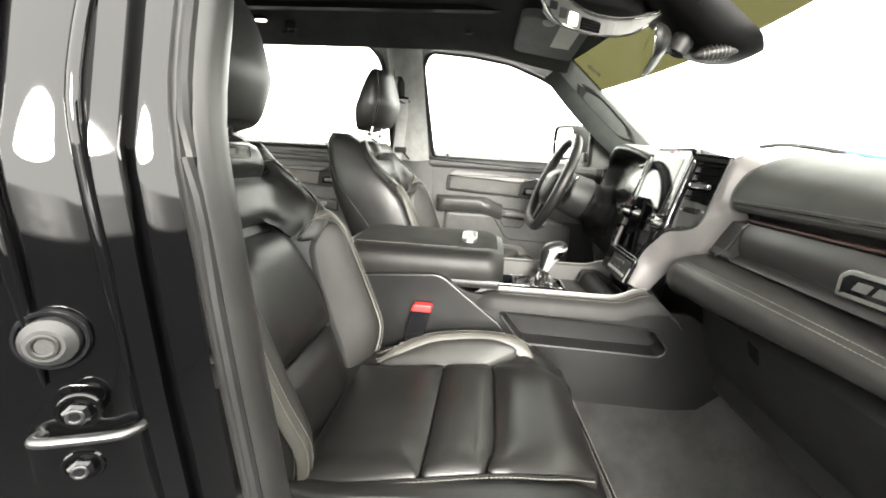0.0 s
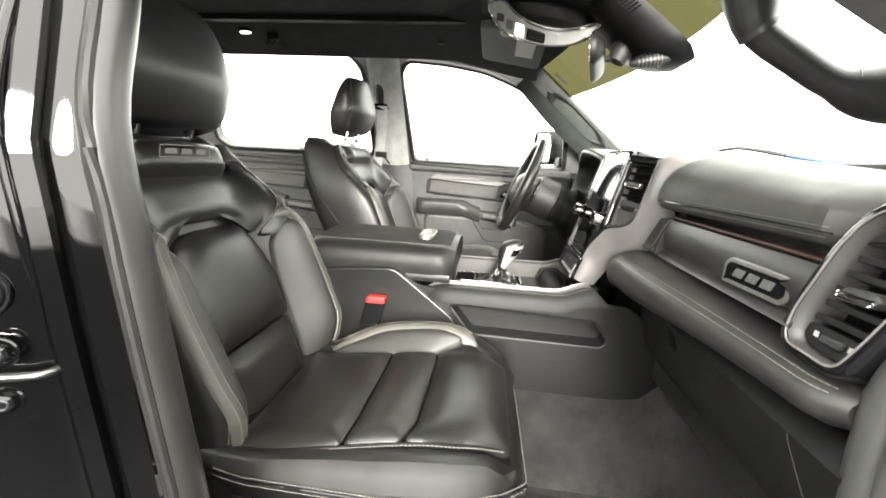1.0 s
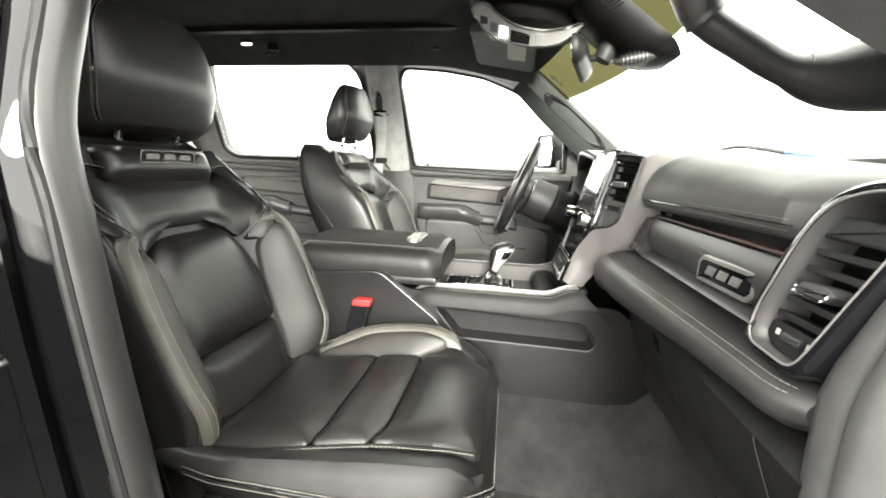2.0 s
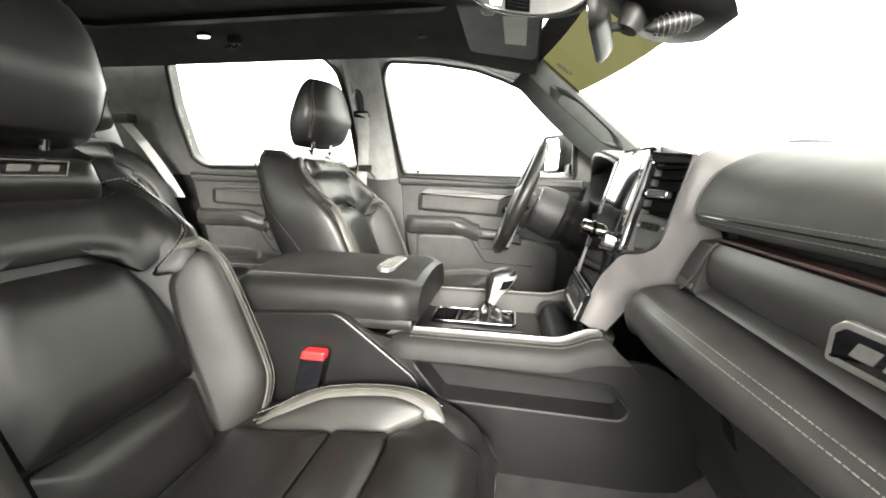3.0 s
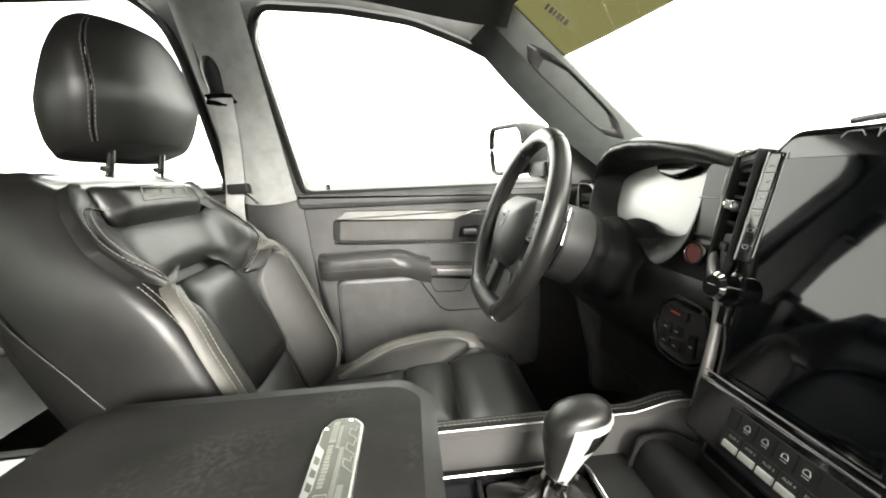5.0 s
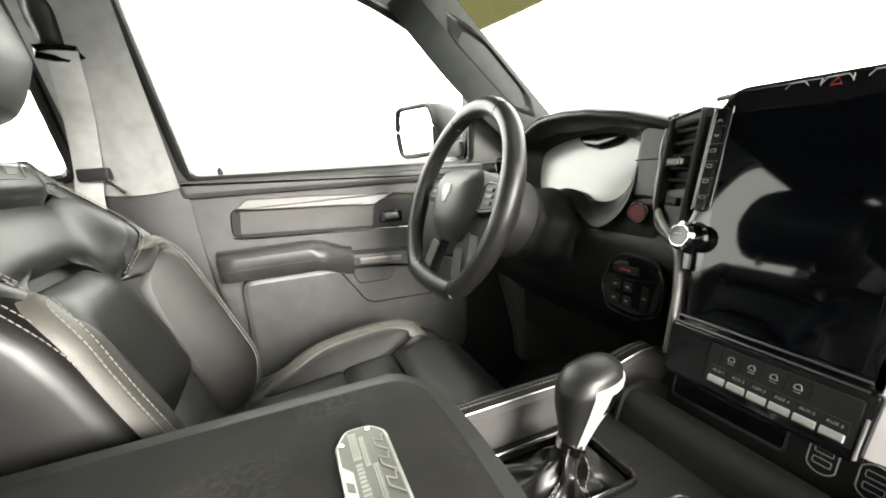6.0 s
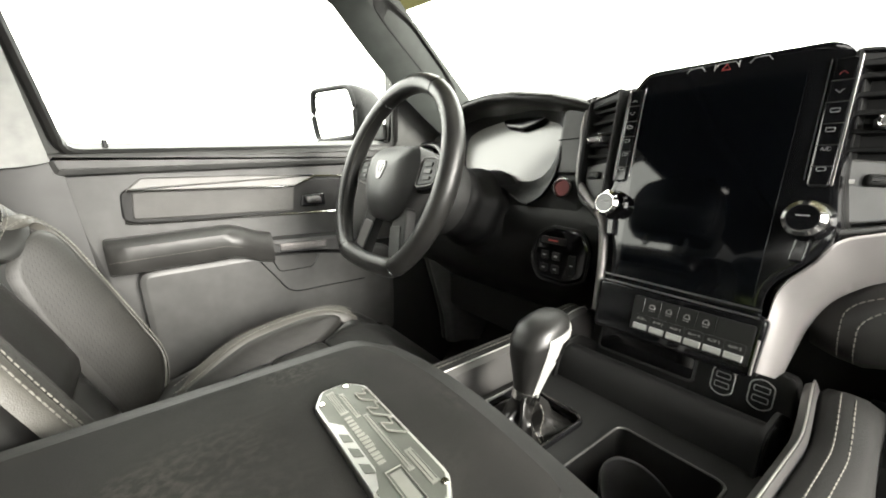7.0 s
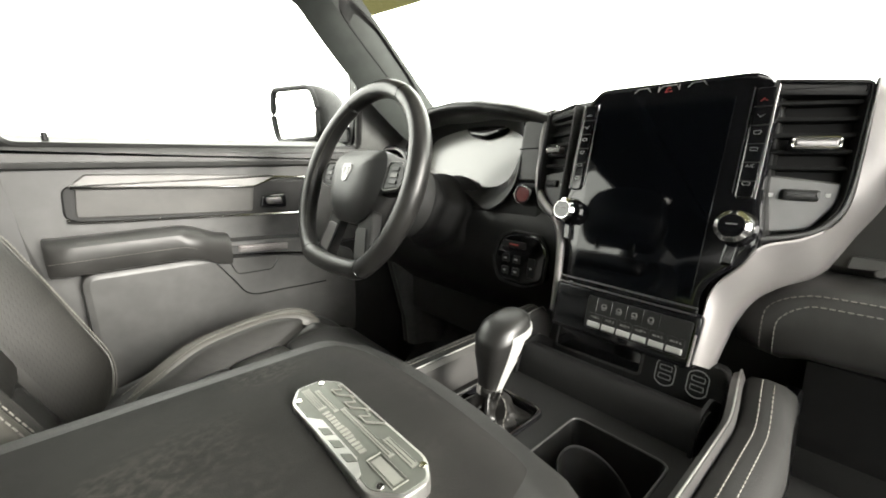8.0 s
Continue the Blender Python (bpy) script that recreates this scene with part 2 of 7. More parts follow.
def puff(bm, ring, f, h, t=0.01, power=3.0, steps=9, squash=None):
    """A padded panel: its outline swells to the height h within a soft border, with sides that go down by t."""
    ring = [V(p[:2]) for p in ring]
    c = sum(ring, V((0, 0))) / len(ring)
    P = np.array([p.to_tuple() for p in ring])
    D = np.roll(P, -1, axis=0) - P
    L = np.maximum((D * D).sum(1), 1e-12)

    def deep(q):
        k = np.clip(((np.array(q.to_tuple()) - P) * D).sum(1) / L, 0, 1)
        g = P + D * k[:, None] - np.array(q.to_tuple())
        return math.sqrt((g * g).sum(1).min())
    reach = min(0.05, max(deep(c), 1e-4))
    rings = [[f(p.x, p.y, -t) for p in ring]]
    for i in range(steps):
        s = 1 - (i / steps) ** 1.5
        rings.append([f(q.x, q.y, h * (1 - (1 - min(1, deep(q) / reach)) ** 2.3)) for q in (c + (p - c) * s for p in ring)])
    skin(bm, rings)
    top = bm.verts.new(f(c.x, c.y, h))
    bm.verts.ensure_lookup_table()
    last = list(bm.verts)[-1 - len(ring):-1]
    for a, b in zip(last, last[1:] + last[:1]):
        bm.faces.new((a, b, top))
    return bm


def tube(bm, path, r, k=10, closed=False, squash=(1, 1), up=(0, 0, 1)):
    """A tube along a path; r is one radius or one for each point."""
    path, rings, m = [V(p) for p in path], [], len(path)
    for i, p in enumerate(path):
        a = path[(i - 1) % m] if closed or i else path[0]
        b = path[(i + 1) % m] if closed or i < m - 1 else path[-1]
        t = (b - a).normalized()
        s = t.cross(V(up))
        s = s.normalized() if s.length > 1e-4 else t.orthogonal().normalized()
        n = s.cross(t)
        rr = r[i] if isinstance(r, (list, tuple)) else r
        rings.append([p + s * math.cos(2 * math.pi * j / k) * rr * squash[0] + n * math.sin(2 * math.pi * j / k) * rr * squash[1] for j in range(k)])
    return skin(bm, rings, cap0=not closed, cap1=not closed, loop=closed)


def block(bm, lo, hi, bevel=0.004):
    """A box with rounded edges."""
    lo, hi = V(lo), V(hi)
    r = bmesh.ops.create_cube(bm, size=1.0)
    for v in r["verts"]:
        v.co = V([lo[i] + (v.co[i] + 0.5) * (hi[i] - lo[i]) for i in range(3)])
    if bevel:
        edges = list({e for v in r["verts"] for e in v.link_edges})
        bmesh.ops.bevel(bm, geom=edges, offset=bevel, segments=2, affect="EDGES", profile=0.6)
    return bm


def sheet(bm, f, nu, nv, t=0.004):
    """A bent sheet f(u, v) with 0..1, with the thickness t."""
    g = [[V(f(i / nu, j / nv)) for j in range(nv + 1)] for i in range(nu + 1)]
    nrm = [[None] * (nv + 1) for _ in g]
    for i in range(nu + 1):
        for j in range(nv + 1):
            du = g[min(i + 1, nu)][j] - g[max(i - 1, 0)][j]
            dv = g[i][min(j + 1, nv)] - g[i][max(j - 1, 0)]
            n = du.cross(dv)
            nrm[i][j] = n.normalized() if n.length > 1e-12 else V((0, 0, 1))
    a = [[bm.verts.new(p) for p in row] for row in g]
    b = [[bm.verts.new(g[i][j] - nrm[i][j] * t) for j in range(nv + 1)] for i in range(nu + 1)]
    for i in range(nu):
        for j in range(nv):
            bm.faces.new((a[i][j], a[i + 1][j], a[i + 1][j + 1], a[i][j + 1]))
            bm.faces.new((b[i][j], b[i][j + 1], b[i + 1][j + 1], b[i + 1][j]))
    for i in range(nu):
        bm.faces.new((a[i][0], b[i][0], b[i + 1][0], a[i + 1][0]))
        bm.faces.new((a[i][nv], a[i + 1][nv], b[i + 1][nv], b[i][nv]))
    for j in range(nv):
        bm.faces.new((a[0][j], a[0][j + 1], b[0][j + 1], b[0][j]))
        bm.faces.new((a[nu][j], b[nu][j], b[nu][j + 1], a[nu][j + 1]))
    return bm


def extrude_y(bm, section, y0, y1, ny=2, shift=lambda y: (0, 0)):
    """A closed section (x, z) drawn along y, closed at its ends."""
    rings = []
    for i in range(ny + 1):
        y = y0 + (y1 - y0) * i / ny
        dx, dz = shift(y)
        rings.append([V((p[0] + dx, y, p[1] + dz)) for p in section])
    return skin(bm, rings, cap0=True, cap1=True)


def resample(path, step):
    path = [V(p) for p in path]
    out, left = [path[0]], step
    for a, b in zip(path, path[1:]):
        d = (b - a).length
        while d >= left > 0:
            a = a.lerp(b, left / d)
            out.append(a)
            d = (b - a).length
            left = step
        left -= d
    return out


def stitch(bm, path, length=0.0036, gap=0.0018, r=0.0003):
    """Short raised threads along a path."""
    pts = resample(path, length + gap)
    for a, b in zip(pts, pts[1:]):
        d = (b - a).normalized()
        e = a + d * length
        s = d.orthogonal().normalized()
        n = d.cross(s)
        q = [[bm.verts.new(p + s * x * r + n * y * r) for x, y in ((1, 1), (-1, 1), (-1, -1), (1, -1))] for p in (a, e)]
        for j in range(4):
            bm.faces.new((q[0][j], q[0][(j + 1) % 4], q[1][(j + 1) % 4], q[1][j]))
        bm.faces.new(q[0])
        bm.faces.new(q[1])
    return bm


def disc(bm, c, axis, r, h, k=24, bevel=0.001):
    """A round button or knob that stands up by h along its axis."""
    axis = V(axis).normalized()
    s = axis.orthogonal().normalized()
    n = axis.cross(s)
    ring = lambda rr, d: [V(c) + axis * d + (s * math.cos(2 * math.pi * j / k) + n * math.sin(2 * math.pi * j / k)) * rr for j in range(k)]
    return skin(bm, [ring(r, 0), ring(r, h - bevel), ring(r - bevel, h)], cap0=True, cap1=True)


def hoop(bm, c, axis, r, w, h, k=32):
    """A flat ring round an axis: outer radius r, width w, height h."""
    axis = V(axis).normalized()
    s = axis.orthogonal().normalized()
    n = axis.cross(s)
    prof = [(r, 0), (r, h * 0.6), (r - w * 0.25, h), (r - w * 0.75, h), (r - w, h * 0.6), (r - w, 0)]
    rings = [[V(c) + axis * d + (s * math.cos(2 * math.pi * j / k) + n * math.sin(2 * math.pi * j / k)) * rr for rr, d in prof] for j in range(k)]
    return skin(bm, rings, loop=True)


def step01(a, b, x):
    t = min(1, max(0, (x - a) / (b - a)))
    return t * t * (3 - 2 * t)


def table(xs, ys, x):
    return float(np.interp(x, xs, ys))


def B():
    return bmesh.new()


def words(text, f, size, mat, parent, name="lettering"):
    """Raised lettering of the built-in font, on a map (across, up, out)."""
    cu = bpy.data.curves.new(name, "FONT")
    cu.body, cu.size, cu.align_x, cu.align_y = text, size, "CENTER", "CENTER"
    ob = bpy.data.objects.new(name, cu)
    scene.collection.objects.link(ob)
    me = ob.to_mesh()
    bm = bmesh.new()
    bm.from_mesh(me)
    ob.to_mesh_clear()
    bpy.data.objects.remove(ob)
    bpy.data.curves.remove(cu)
    for v in bm.verts:
        v.co = f(v.co.x, v.co.y, 0.0004)
    return part(name, bm, mat, parent)

# ---------- the setting ----------
def build_ground():
    bm = B()
    block(bm, (-40, -40, -0.75), (40, 40, -0.65), 0)
    solid("ground", bm, STUDIO, "dark painted studio floor under the pickup truck", "floor")
    # unseen walls added by the open door to darken reflections and block light
    bm = block(B(), (-16, -4.2, -0.65), (16, -4.0, 0.45), 0)
    solid("shade_wall", bm, BLOCKER, "added dark partition out of view that darkens reflections in the pillar paint", "wall")
    # added stand-in for the unseen open door, blocks light beside the doorway
    bm = B()
    f = plane((1.15, -1.0, -0.65), (0.4, -1.0, 0), (0, 0, 1))
    slab(bm, [V((0, 0.2)), V((1.15, 0.2)), V((1.15, 1.95)), V((0, 1.75))], f, 0.06, 0.01)
    solid("shade_screen", bm, BLOCKER, "added dark screen out of view, standing in for the open door to block light", "wall")


def build_floor():
    def f(u, v):
        x, y = -1.35 + 2.55 * u, -0.80 + 1.60 * v
        z = 0.15 + 0.2 * (1 - step01(0.16, 0.30, abs(y))) + 0.55 * step01(0.72, 1.15, x)
        return x, y, z
    bm = sheet(B(), f, 40, 40, 0.03)
    solid("floor", bm, CARPET, "dark worn carpet covering the cabin floor", "carpet")
    bm = B()
    sheet(bm, lambda u, v: (0.34 + 0.52 * u, -0.68 + 0.38 * v, 0.158 + 0.25 * step01(0.72, 1.05, 0.34 + 0.52 * u)), 16, 10, 0.006)
    tagged(part("floor_mat", bm, CARPET), "dark carpeted floor mat in the passenger footwell", "floor mat")


TUMBLE = 0.40


def side(y0=0.81, sgn=1):
    """The leaning plane of the side windows: (x, z, inward)."""
    n = V((0, -1, -TUMBLE)).normalized()
    return lambda x, z, w: V((x, sgn * (y0 - (z - 0.88) * TUMBLE + n.y * w), z + n.z * w))


FRONT_WIN = [(-0.003, 0.878), (0.688, 0.868), (0.664, 1.048), (0.59, 1.121), (0.534, 1.156), (0.426, 1.205), (0.307, 1.247), (0.157, 1.27), (-0.013, 1.281), (-0.043, 1.233), (-0.027, 1.09)]
REAR_WIN = [(-0.19, 0.90), (-0.193, 1.095), (-0.199, 1.197), (-0.214, 1.259), (-0.267, 1.308), (-0.572, 1.316), (-0.925, 1.303), (-0.962, 1.143), (-0.972, 0.935), (-0.92, 0.90)]


def frame_plate(bm, outer, holes, f, t):
    """A plate with openings through it, cut cleanly by a triangle fill."""
    for w in (0, -t):
        loops = []
        for ring in [outer] + holes:
            vs = [bm.verts.new(f(p[0], p[1], w)) for p in ring]
            loops.append(vs)
        edges = []
        for vs in loops:
            edges += [bm.edges.new((a, b)) for a, b in zip(vs, vs[1:] + vs[:1])]
        bmesh.ops.triangle_fill(bm, edges=edges, use_beauty=True)
        if w == 0:
            front = loops
    for fr, bk in zip(front, loops):
        for i in range(len(fr)):
            j = (i + 1) % len(fr)
            bm.faces.new((fr[i], fr[j], bk[j], bk[i]))
    return bm


def build_side(sgn, name):
    """The upper body side with its window openings; the passenger's front door stands open, so that side keeps its rear half alone."""
    f = side(0.81, sgn)
    whole = sgn > 0
    bm = B()
    if whole:
        outer = [(-1.33, 0.86), (0.95, 0.86), (0.80, 1.02), (0.62, 1.17), (0.46, 1.27), (0.2, 1.34), (-1.28, 1.37)]
        holes = [rounded(FRONT_WIN, 0.02, 2), rounded(REAR_WIN, 0.02, 2)]
    else:
        outer = [(-1.33, 0.20), (-0.16, 0.20), (-0.18, 0.60), (-0.16, 0.88), (-0.12, 1.235), (-0.06, 1.30), (0.2, 1.295), (0.40, 1.245), (0.46, 1.27), (0.2, 1.34), (-1.28, 1.37)]
        holes = [rounded(REAR_WIN, 0.02, 2)]
    frame_plate(bm, outer, holes, f if whole else (lambda x, z, w: f(x, z, w) if z > 0.88 else V((x, -0.81 + w, z))), 0.05)
    solid(name, bm, TRIM_GREY, "grey trimmed cab side with window openings", "cab side")
    bm = B()
    if whole:
        sheet(bm, lambda u, v: f(-0.185 + 0.14 * u + 0.025 * (1 - v), 0.87 + 0.47 * v, 0.022 + 0.022 * math.sin(math.pi * u) ** 0.7), 10, 10, 0.02)
        solid("pillar_trim", bm, PILLAR_GREY, "grey moulded cover on the pillar between the doors", "pillar trim")
        bm = B()
        sheet(bm, lambda u, v: V((-0.20 + (0.19 + 0.05 * (1 - v)) * u, 0.80 - 0.012 * math.sin(math.pi * u), 0.15 + 0.725 * v)), 8, 6, 0.02)
        solid("pillar_foot", bm, PLASTIC_GREY, "dark grey lower pillar cover between the doors", "pillar trim")
        bm = block(B(), (-1.33, 0.83, 0.12), (1.15, 0.88, 0.872), 0.01)
        solid("wall_left_lower", bm, PLASTIC, "dark lower cab side behind the door cards", "cab side")
    for ring in ((FRONT_WIN, REAR_WIN) if whole else (REAR_WIN,)):
        bm = B()
        tube(bm, [f(p.x, p.y, 0.006) for p in fine(rounded(ring, 0.03, 4), 0.05)], 0.010, 8, closed=True)
        solid("window_seal", bm, RUBBER, "pale grey rubber seal round a side window", "window seal")
    for ring, nm in (((FRONT_WIN, "window_1"), (REAR_WIN, "window_2")) if whole else ((REAR_WIN, "window_3"),)):
        bm = B()
        slab(bm, rounded(ring, 0.02, 3), side(0.825, sgn), 0.004, 0.001)
        w = solid(nm, bm, CLEAR, "clear side window glass, closed", "window")
        w.visible_shadow = False


def build_roof():
    def f(u, v):
        x, y = -1.35 + 1.86 * u, -0.60 + 1.20 * v
        z = 1.375 - 0.10 * (abs(y) / 0.6) ** 3 - 0.07 * step01(0.1, 0.55, x)
        return x, y, z
    bm = B()
    sheet(bm, f, 30, 30, -0.03)
    solid("ceiling", bm, HEADLINER, "dark cloth headliner", "headliner")
    bm = B()
    ring = rounded([(-0.95, -0.36), (0.30, -0.36), (0.30, 0.36), (-0.95, 0.36)], 0.06)
    fl = lambda a, b, c: V((a, b, 1.335 - c))
    rings = [[fl(p.x, p.y, 0.0) for p in r] for r in (inset(ring, -0.03), ring)]
    rings.append([fl(p.x, p.y, -0.03) for p in ring])
    skin(bm, rings)
    solid("sunroof_surround", bm, PLASTIC, "black frame round the closed sunroof shade", "sunroof")
    bm = B()
    slab(bm, ring, lambda a, b, c: V((a, b, 1.352 - c)), 0.01, 0.002)
    solid("sunroof_shade", bm, HEADLINER, "dark grey sunroof shade, closed", "sunroof shade")


def build_back():
    bm = B()
    f = plane((-1.30, 0, 0), (0, -1, 0), (-0.12, 0, 1))
    hole = rounded([(-0.72, 0.93), (0.72, 0.93), (0.62, 1.27), (-0.62, 1.27)], 0.05)
    frame_plate(bm, [V((-0.86, 0.1)), V((0.86, 0.1)), V((0.88, 0.9)), V((0.78, 1.36)), V((-0.78, 1.36)), V((-0.88, 0.9))], [hole], f, 0.05)
    solid("wall_back", bm, TRIM_GREY, "grey trimmed back wall of the cab", "back wall")
    bm = B()
    slab(bm, hole, plane((-1.33, 0, 0), (0, -1, 0), (-0.12, 0, 1)), 0.005, 0.001)
    g = solid("window_back", bm, GREEN_GLASS, "green tinted rear window glass", "window")
    g.visible_shadow = False


def shield(y, s):
    """The windscreen: y across, s from 0 at its foot to 1 at its head."""
    bow = 1 - (y / 0.72) ** 2
    half = 1 - 0.16 * s
    x = 0.93 + 0.17 * bow - (0.42 + 0.07 * bow) * s
    return V((x, y * half, 0.945 - 0.02 * bow + (0.325 + 0.05 * bow) * s))


def build_windscreen():
    for nm, s0, s1, mt, lb in (("windscreen", 0.0, 0.66, CLEAR, "clear curved windscreen glass"),
                               ("shade_band", 0.66, 1.0, SHADE_BAND, "olive tinted shade band along the windscreen's head")):
        bm = B()
        sheet(bm, lambda u, v: shield(-0.72 + 1.44 * u, s0 + (s1 - s0) * v), 24, 8, 0.004)
        w = solid(nm, bm, mt, lb, "windscreen")
        w.visible_shadow = False
    bm = B()
    sheet(bm, lambda u, v: shield(-0.74 + 1.48 * u, 0.97 + 0.12 * v) + V((0, 0, 0.004 - 0.02 * v)), 20, 4, 0.02)
    solid("windscreen_header", bm, HEADLINER, "dark cloth header over the windscreen", "header")
    for sgn in (1, -1):
        bm = B()
        path = [shield(sgn * 0.72, s) + V((-0.01, sgn * 0.012, -0.005)) for s in [-0.15 + 0.125 * i for i in range(10)]]
        rings = []
        for i, p in enumerate(path):
            w = 0.050 + 0.012 * math.sin(i / 9 * math.pi)
            rings.append([p + V((-dx, sgn * dy, dz)) for dx, dy, dz in ((-0.012, 0.0, 0.012), (0.0, -0.026, 0.0), (w * 0.8, -0.022, -w * 0.7), (w * 1.5, 0.02, -w * 1.25), (w * 1.2, 0.05, -w), (0, 0.05, 0.02))])
        skin(bm, rings, cap0=True, cap1=True)
        solid("pillar_front", bm, PILLAR if sgn > 0 else GRIP, "grey moulded windscreen pillar cover", "pillar trim")
        if sgn < 0:
            continue
        inner = lambda s, w, k: shield(0.72, s) + V((-0.01 - 0.048 * w, 0.012 - 0.023 + 0.012 * w - k, -0.005 - 0.042 * w + 0.0 * k))
        ring = rounded([(0.22, 0.55), (0.30, 0.25), (0.62, 0.2), (0.74, 0.5), (0.70, 0.95), (0.30, 0.95)], 0.08)
        bm = B()
        skin(bm, [[inner(p.x, p.y, k) for p in r] for r, k in ((inset(ring, -0.10), 0.0), (inset(ring, -0.04), 0.012), (ring, 0.012), (inset(ring, 0.06), 0.002))], cap1=True)
        solid("pillar_recess", bm, PLASTIC, "moulded recess in the pillar cover", "pillar trim")


build_ground()
build_floor()
build_side(1, "wall_left")
build_side(-1, "wall_right")
build_roof()
build_back()
build_windscreen()


# ---------- doors ----------
def build_door(sgn, x0, x1, name, front):
    """A closed door, seen from inside, below its window."""
    d = thing(name, ((x0 + x1) / 2, sgn * 0.83, 0.25), "dark grey moulded front door card with a padded armrest, closed" if front else "dark grey rear door card with a padded armrest, closed", "door")
    f = lambda a, b, c: V((a, sgn * (0.815 - c), b))
    ring = [V(p) for p in ((x0, 0.25), (x1, 0.25), (x1, 0.865), (x0 - 0.04, 0.875))]
    ring[0].x = x0 + 0.08
    bm = slab(B(), fine(rounded(ring, 0.02), 0.1), f, 0.05, 0.008)
    part("door_card", bm, DOOR_GREY, d)
    bm = slab(B(), rounded([(x0 - 0.02, 0.835), (x1, 0.825), (x1, 0.868), (x0 - 0.03, 0.877)], 0.01), lambda a, b, c: f(a, b, c + 0.022), 0.03, 0.01)
    part("sill_rail", bm, DOOR_GREY, d)
    k = (x1 - x0) / 0.70
    X = lambda a: x0 + a * k
    # insert panel, its dark frame and bright lines
    part("insert_frame", slab(B(), rounded([(X(0.058), 0.742), (X(0.085), 0.730), (X(0.52), 0.706), (X(0.52), 0.79), (X(0.09), 0.812), (X(0.062), 0.797)], 0.012), lambda a, b, c: f(a, b, c + 0.006), 0.02, 0.003), PLASTIC, d)
    part("insert_panel", slab(B(), rounded([(X(0.075), 0.742), (X(0.38), 0.724), (X(0.39), 0.786), (X(0.082), 0.803)], 0.008), lambda a, b, c: f(a, b, c + 0.009), 0.01, 0.002), CARBON, d, "textured grey insert panel")
    part("insert_line", tube(B(), [f(X(p[0]), p[1], 0.010) for p in smooth([(0.066, 0.742), (0.085, 0.733), (0.30, 0.721), (0.52, 0.708)], 5)], 0.0026, 8), CHROME if front else RAIL_TRIM, d, "bright thin line" if front else "")
    part("trim_bar", slab(B(), rounded([(X(0.072), 0.801), (X(0.388), 0.784), (X(0.439), 0.806), (X(0.25), 0.818), (X(0.10), 0.824)], 0.004), lambda a, b, c: f(a, b, c + 0.020 - 0.25 * (b - 0.795)), 0.03, 0.0025), BAR if front else DOOR_GREY, d, "satin silver trim bar" if front else "")
    part("trim_line", tube(B(), [f(X(p[0]), p[1], 0.0185) for p in ((0.076, 0.7995), (0.386, 0.783), (0.437, 0.8035), (0.55, 0.797))], 0.0022, 8), CHROME if front else RAIL_TRIM, d, "bright thin line" if front else "")
    # armrest
    bm = B()
    rings = []
    for i in range(15):
        a = i / 14
        x = X(0.025) + (X(0.315) - X(0.025)) * a
        top = 0.712 - 0.03 * step01(0.7, 1.0, a)
        dep = 0.085 * (1 - 0.3 * step01(0.75, 1, a)) * (0.75 + 0.25 * step01(0, 0.08, a))
        rings.append([f(x, z, w) for z, w in ((top - 0.02, 0), (top, dep * 0.3), (top, dep * 0.7), (top - 0.014, dep * 0.96), (top - 0.04, dep), (top - 0.066, dep * 0.85), (top - 0.075, dep * 0.4), (top - 0.075, 0))])
    skin(bm, rings, cap0=True, cap1=True)
    part("armrest", bm, PAD, d, "padded black leather armrest", 50)
    bm = stitch(B(), [f(X(0.03) + (X(0.30) - X(0.03)) * i / 20, 0.674 - 0.03 * step01(0.7, 1, i / 20), 0.0865 * (1 - 0.3 * step01(0.75, 1, i / 20))) for i in range(21)])
    part("stitching", bm, THREAD, d)
    ph = part("pull_handle", slab(B(), rounded([(X(0.296), 0.628), (X(0.40), 0.618), (X(0.48), 0.603), (X(0.48), 0.655), (X(0.30), 0.668)], 0.010), lambda a, b, c: f(a, b, c + 0.055), 0.05, 0.008), PLASTIC_GREY, d)
    part("handle_trim", slab(B(), rounded([(X(0.328), 0.639), (X(0.435), 0.630), (X(0.437), 0.646), (X(0.328), 0.655)], 0.004), lambda a, b, c: f(a, b, c + 0.060), 0.010, 0.004), SATIN, ph, "satin silver handle trim")
    cup = part("latch_cup", slab(B(), rounded([(X(0.397), 0.730), (X(0.46), 0.727), (X(0.46), 0.762), (X(0.404), 0.760)], 0.008), lambda a, b, c: f(a, b, c + 0.010), 0.01, 0.003), GLOSS, d)
    part("latch_lever", slab(B(), rounded([(X(0.412), 0.738), (X(0.450), 0.736), (X(0.446), 0.754), (X(0.412), 0.755)], 0.006), lambda a, b, c: f(a, b, c + 0.018), 0.010, 0.004), SATIN_DARK, cup)
    part("panel_line", tube(B(), [f(X(p[0]), p[1], 0.0405) for p in smooth([(0.285, 0.618), (0.313, 0.575), (0.346, 0.532), (0.42, 0.526), (0.53, 0.522)], 5)], 0.0014, 6), GLOSS, d)
    part("recess_line", tube(B(), [f(X(p[0]), p[1], 0.0405) for p in ((0.311, 0.615), (0.322, 0.589), (0.330, 0.585), (0.395, 0.583), (0.402, 0.587), (0.417, 0.610))], 0.0010, 6), GLOSS, d)
    # lower pocket
    bm = slab(B(), fine(rounded([(X(0.06), 0.34), (X(0.62), 0.33), (X(0.62), 0.60), (X(0.49), 0.635), (X(0.06), 0.64)], 0.03), 0.03), lambda a, b, c: f(a, b, c + 0.04 - 0.10 * (0.64 - b) ** 2), 0.05, 0.012)
    part("door_pocket", bm, DOOR_GREY, d)
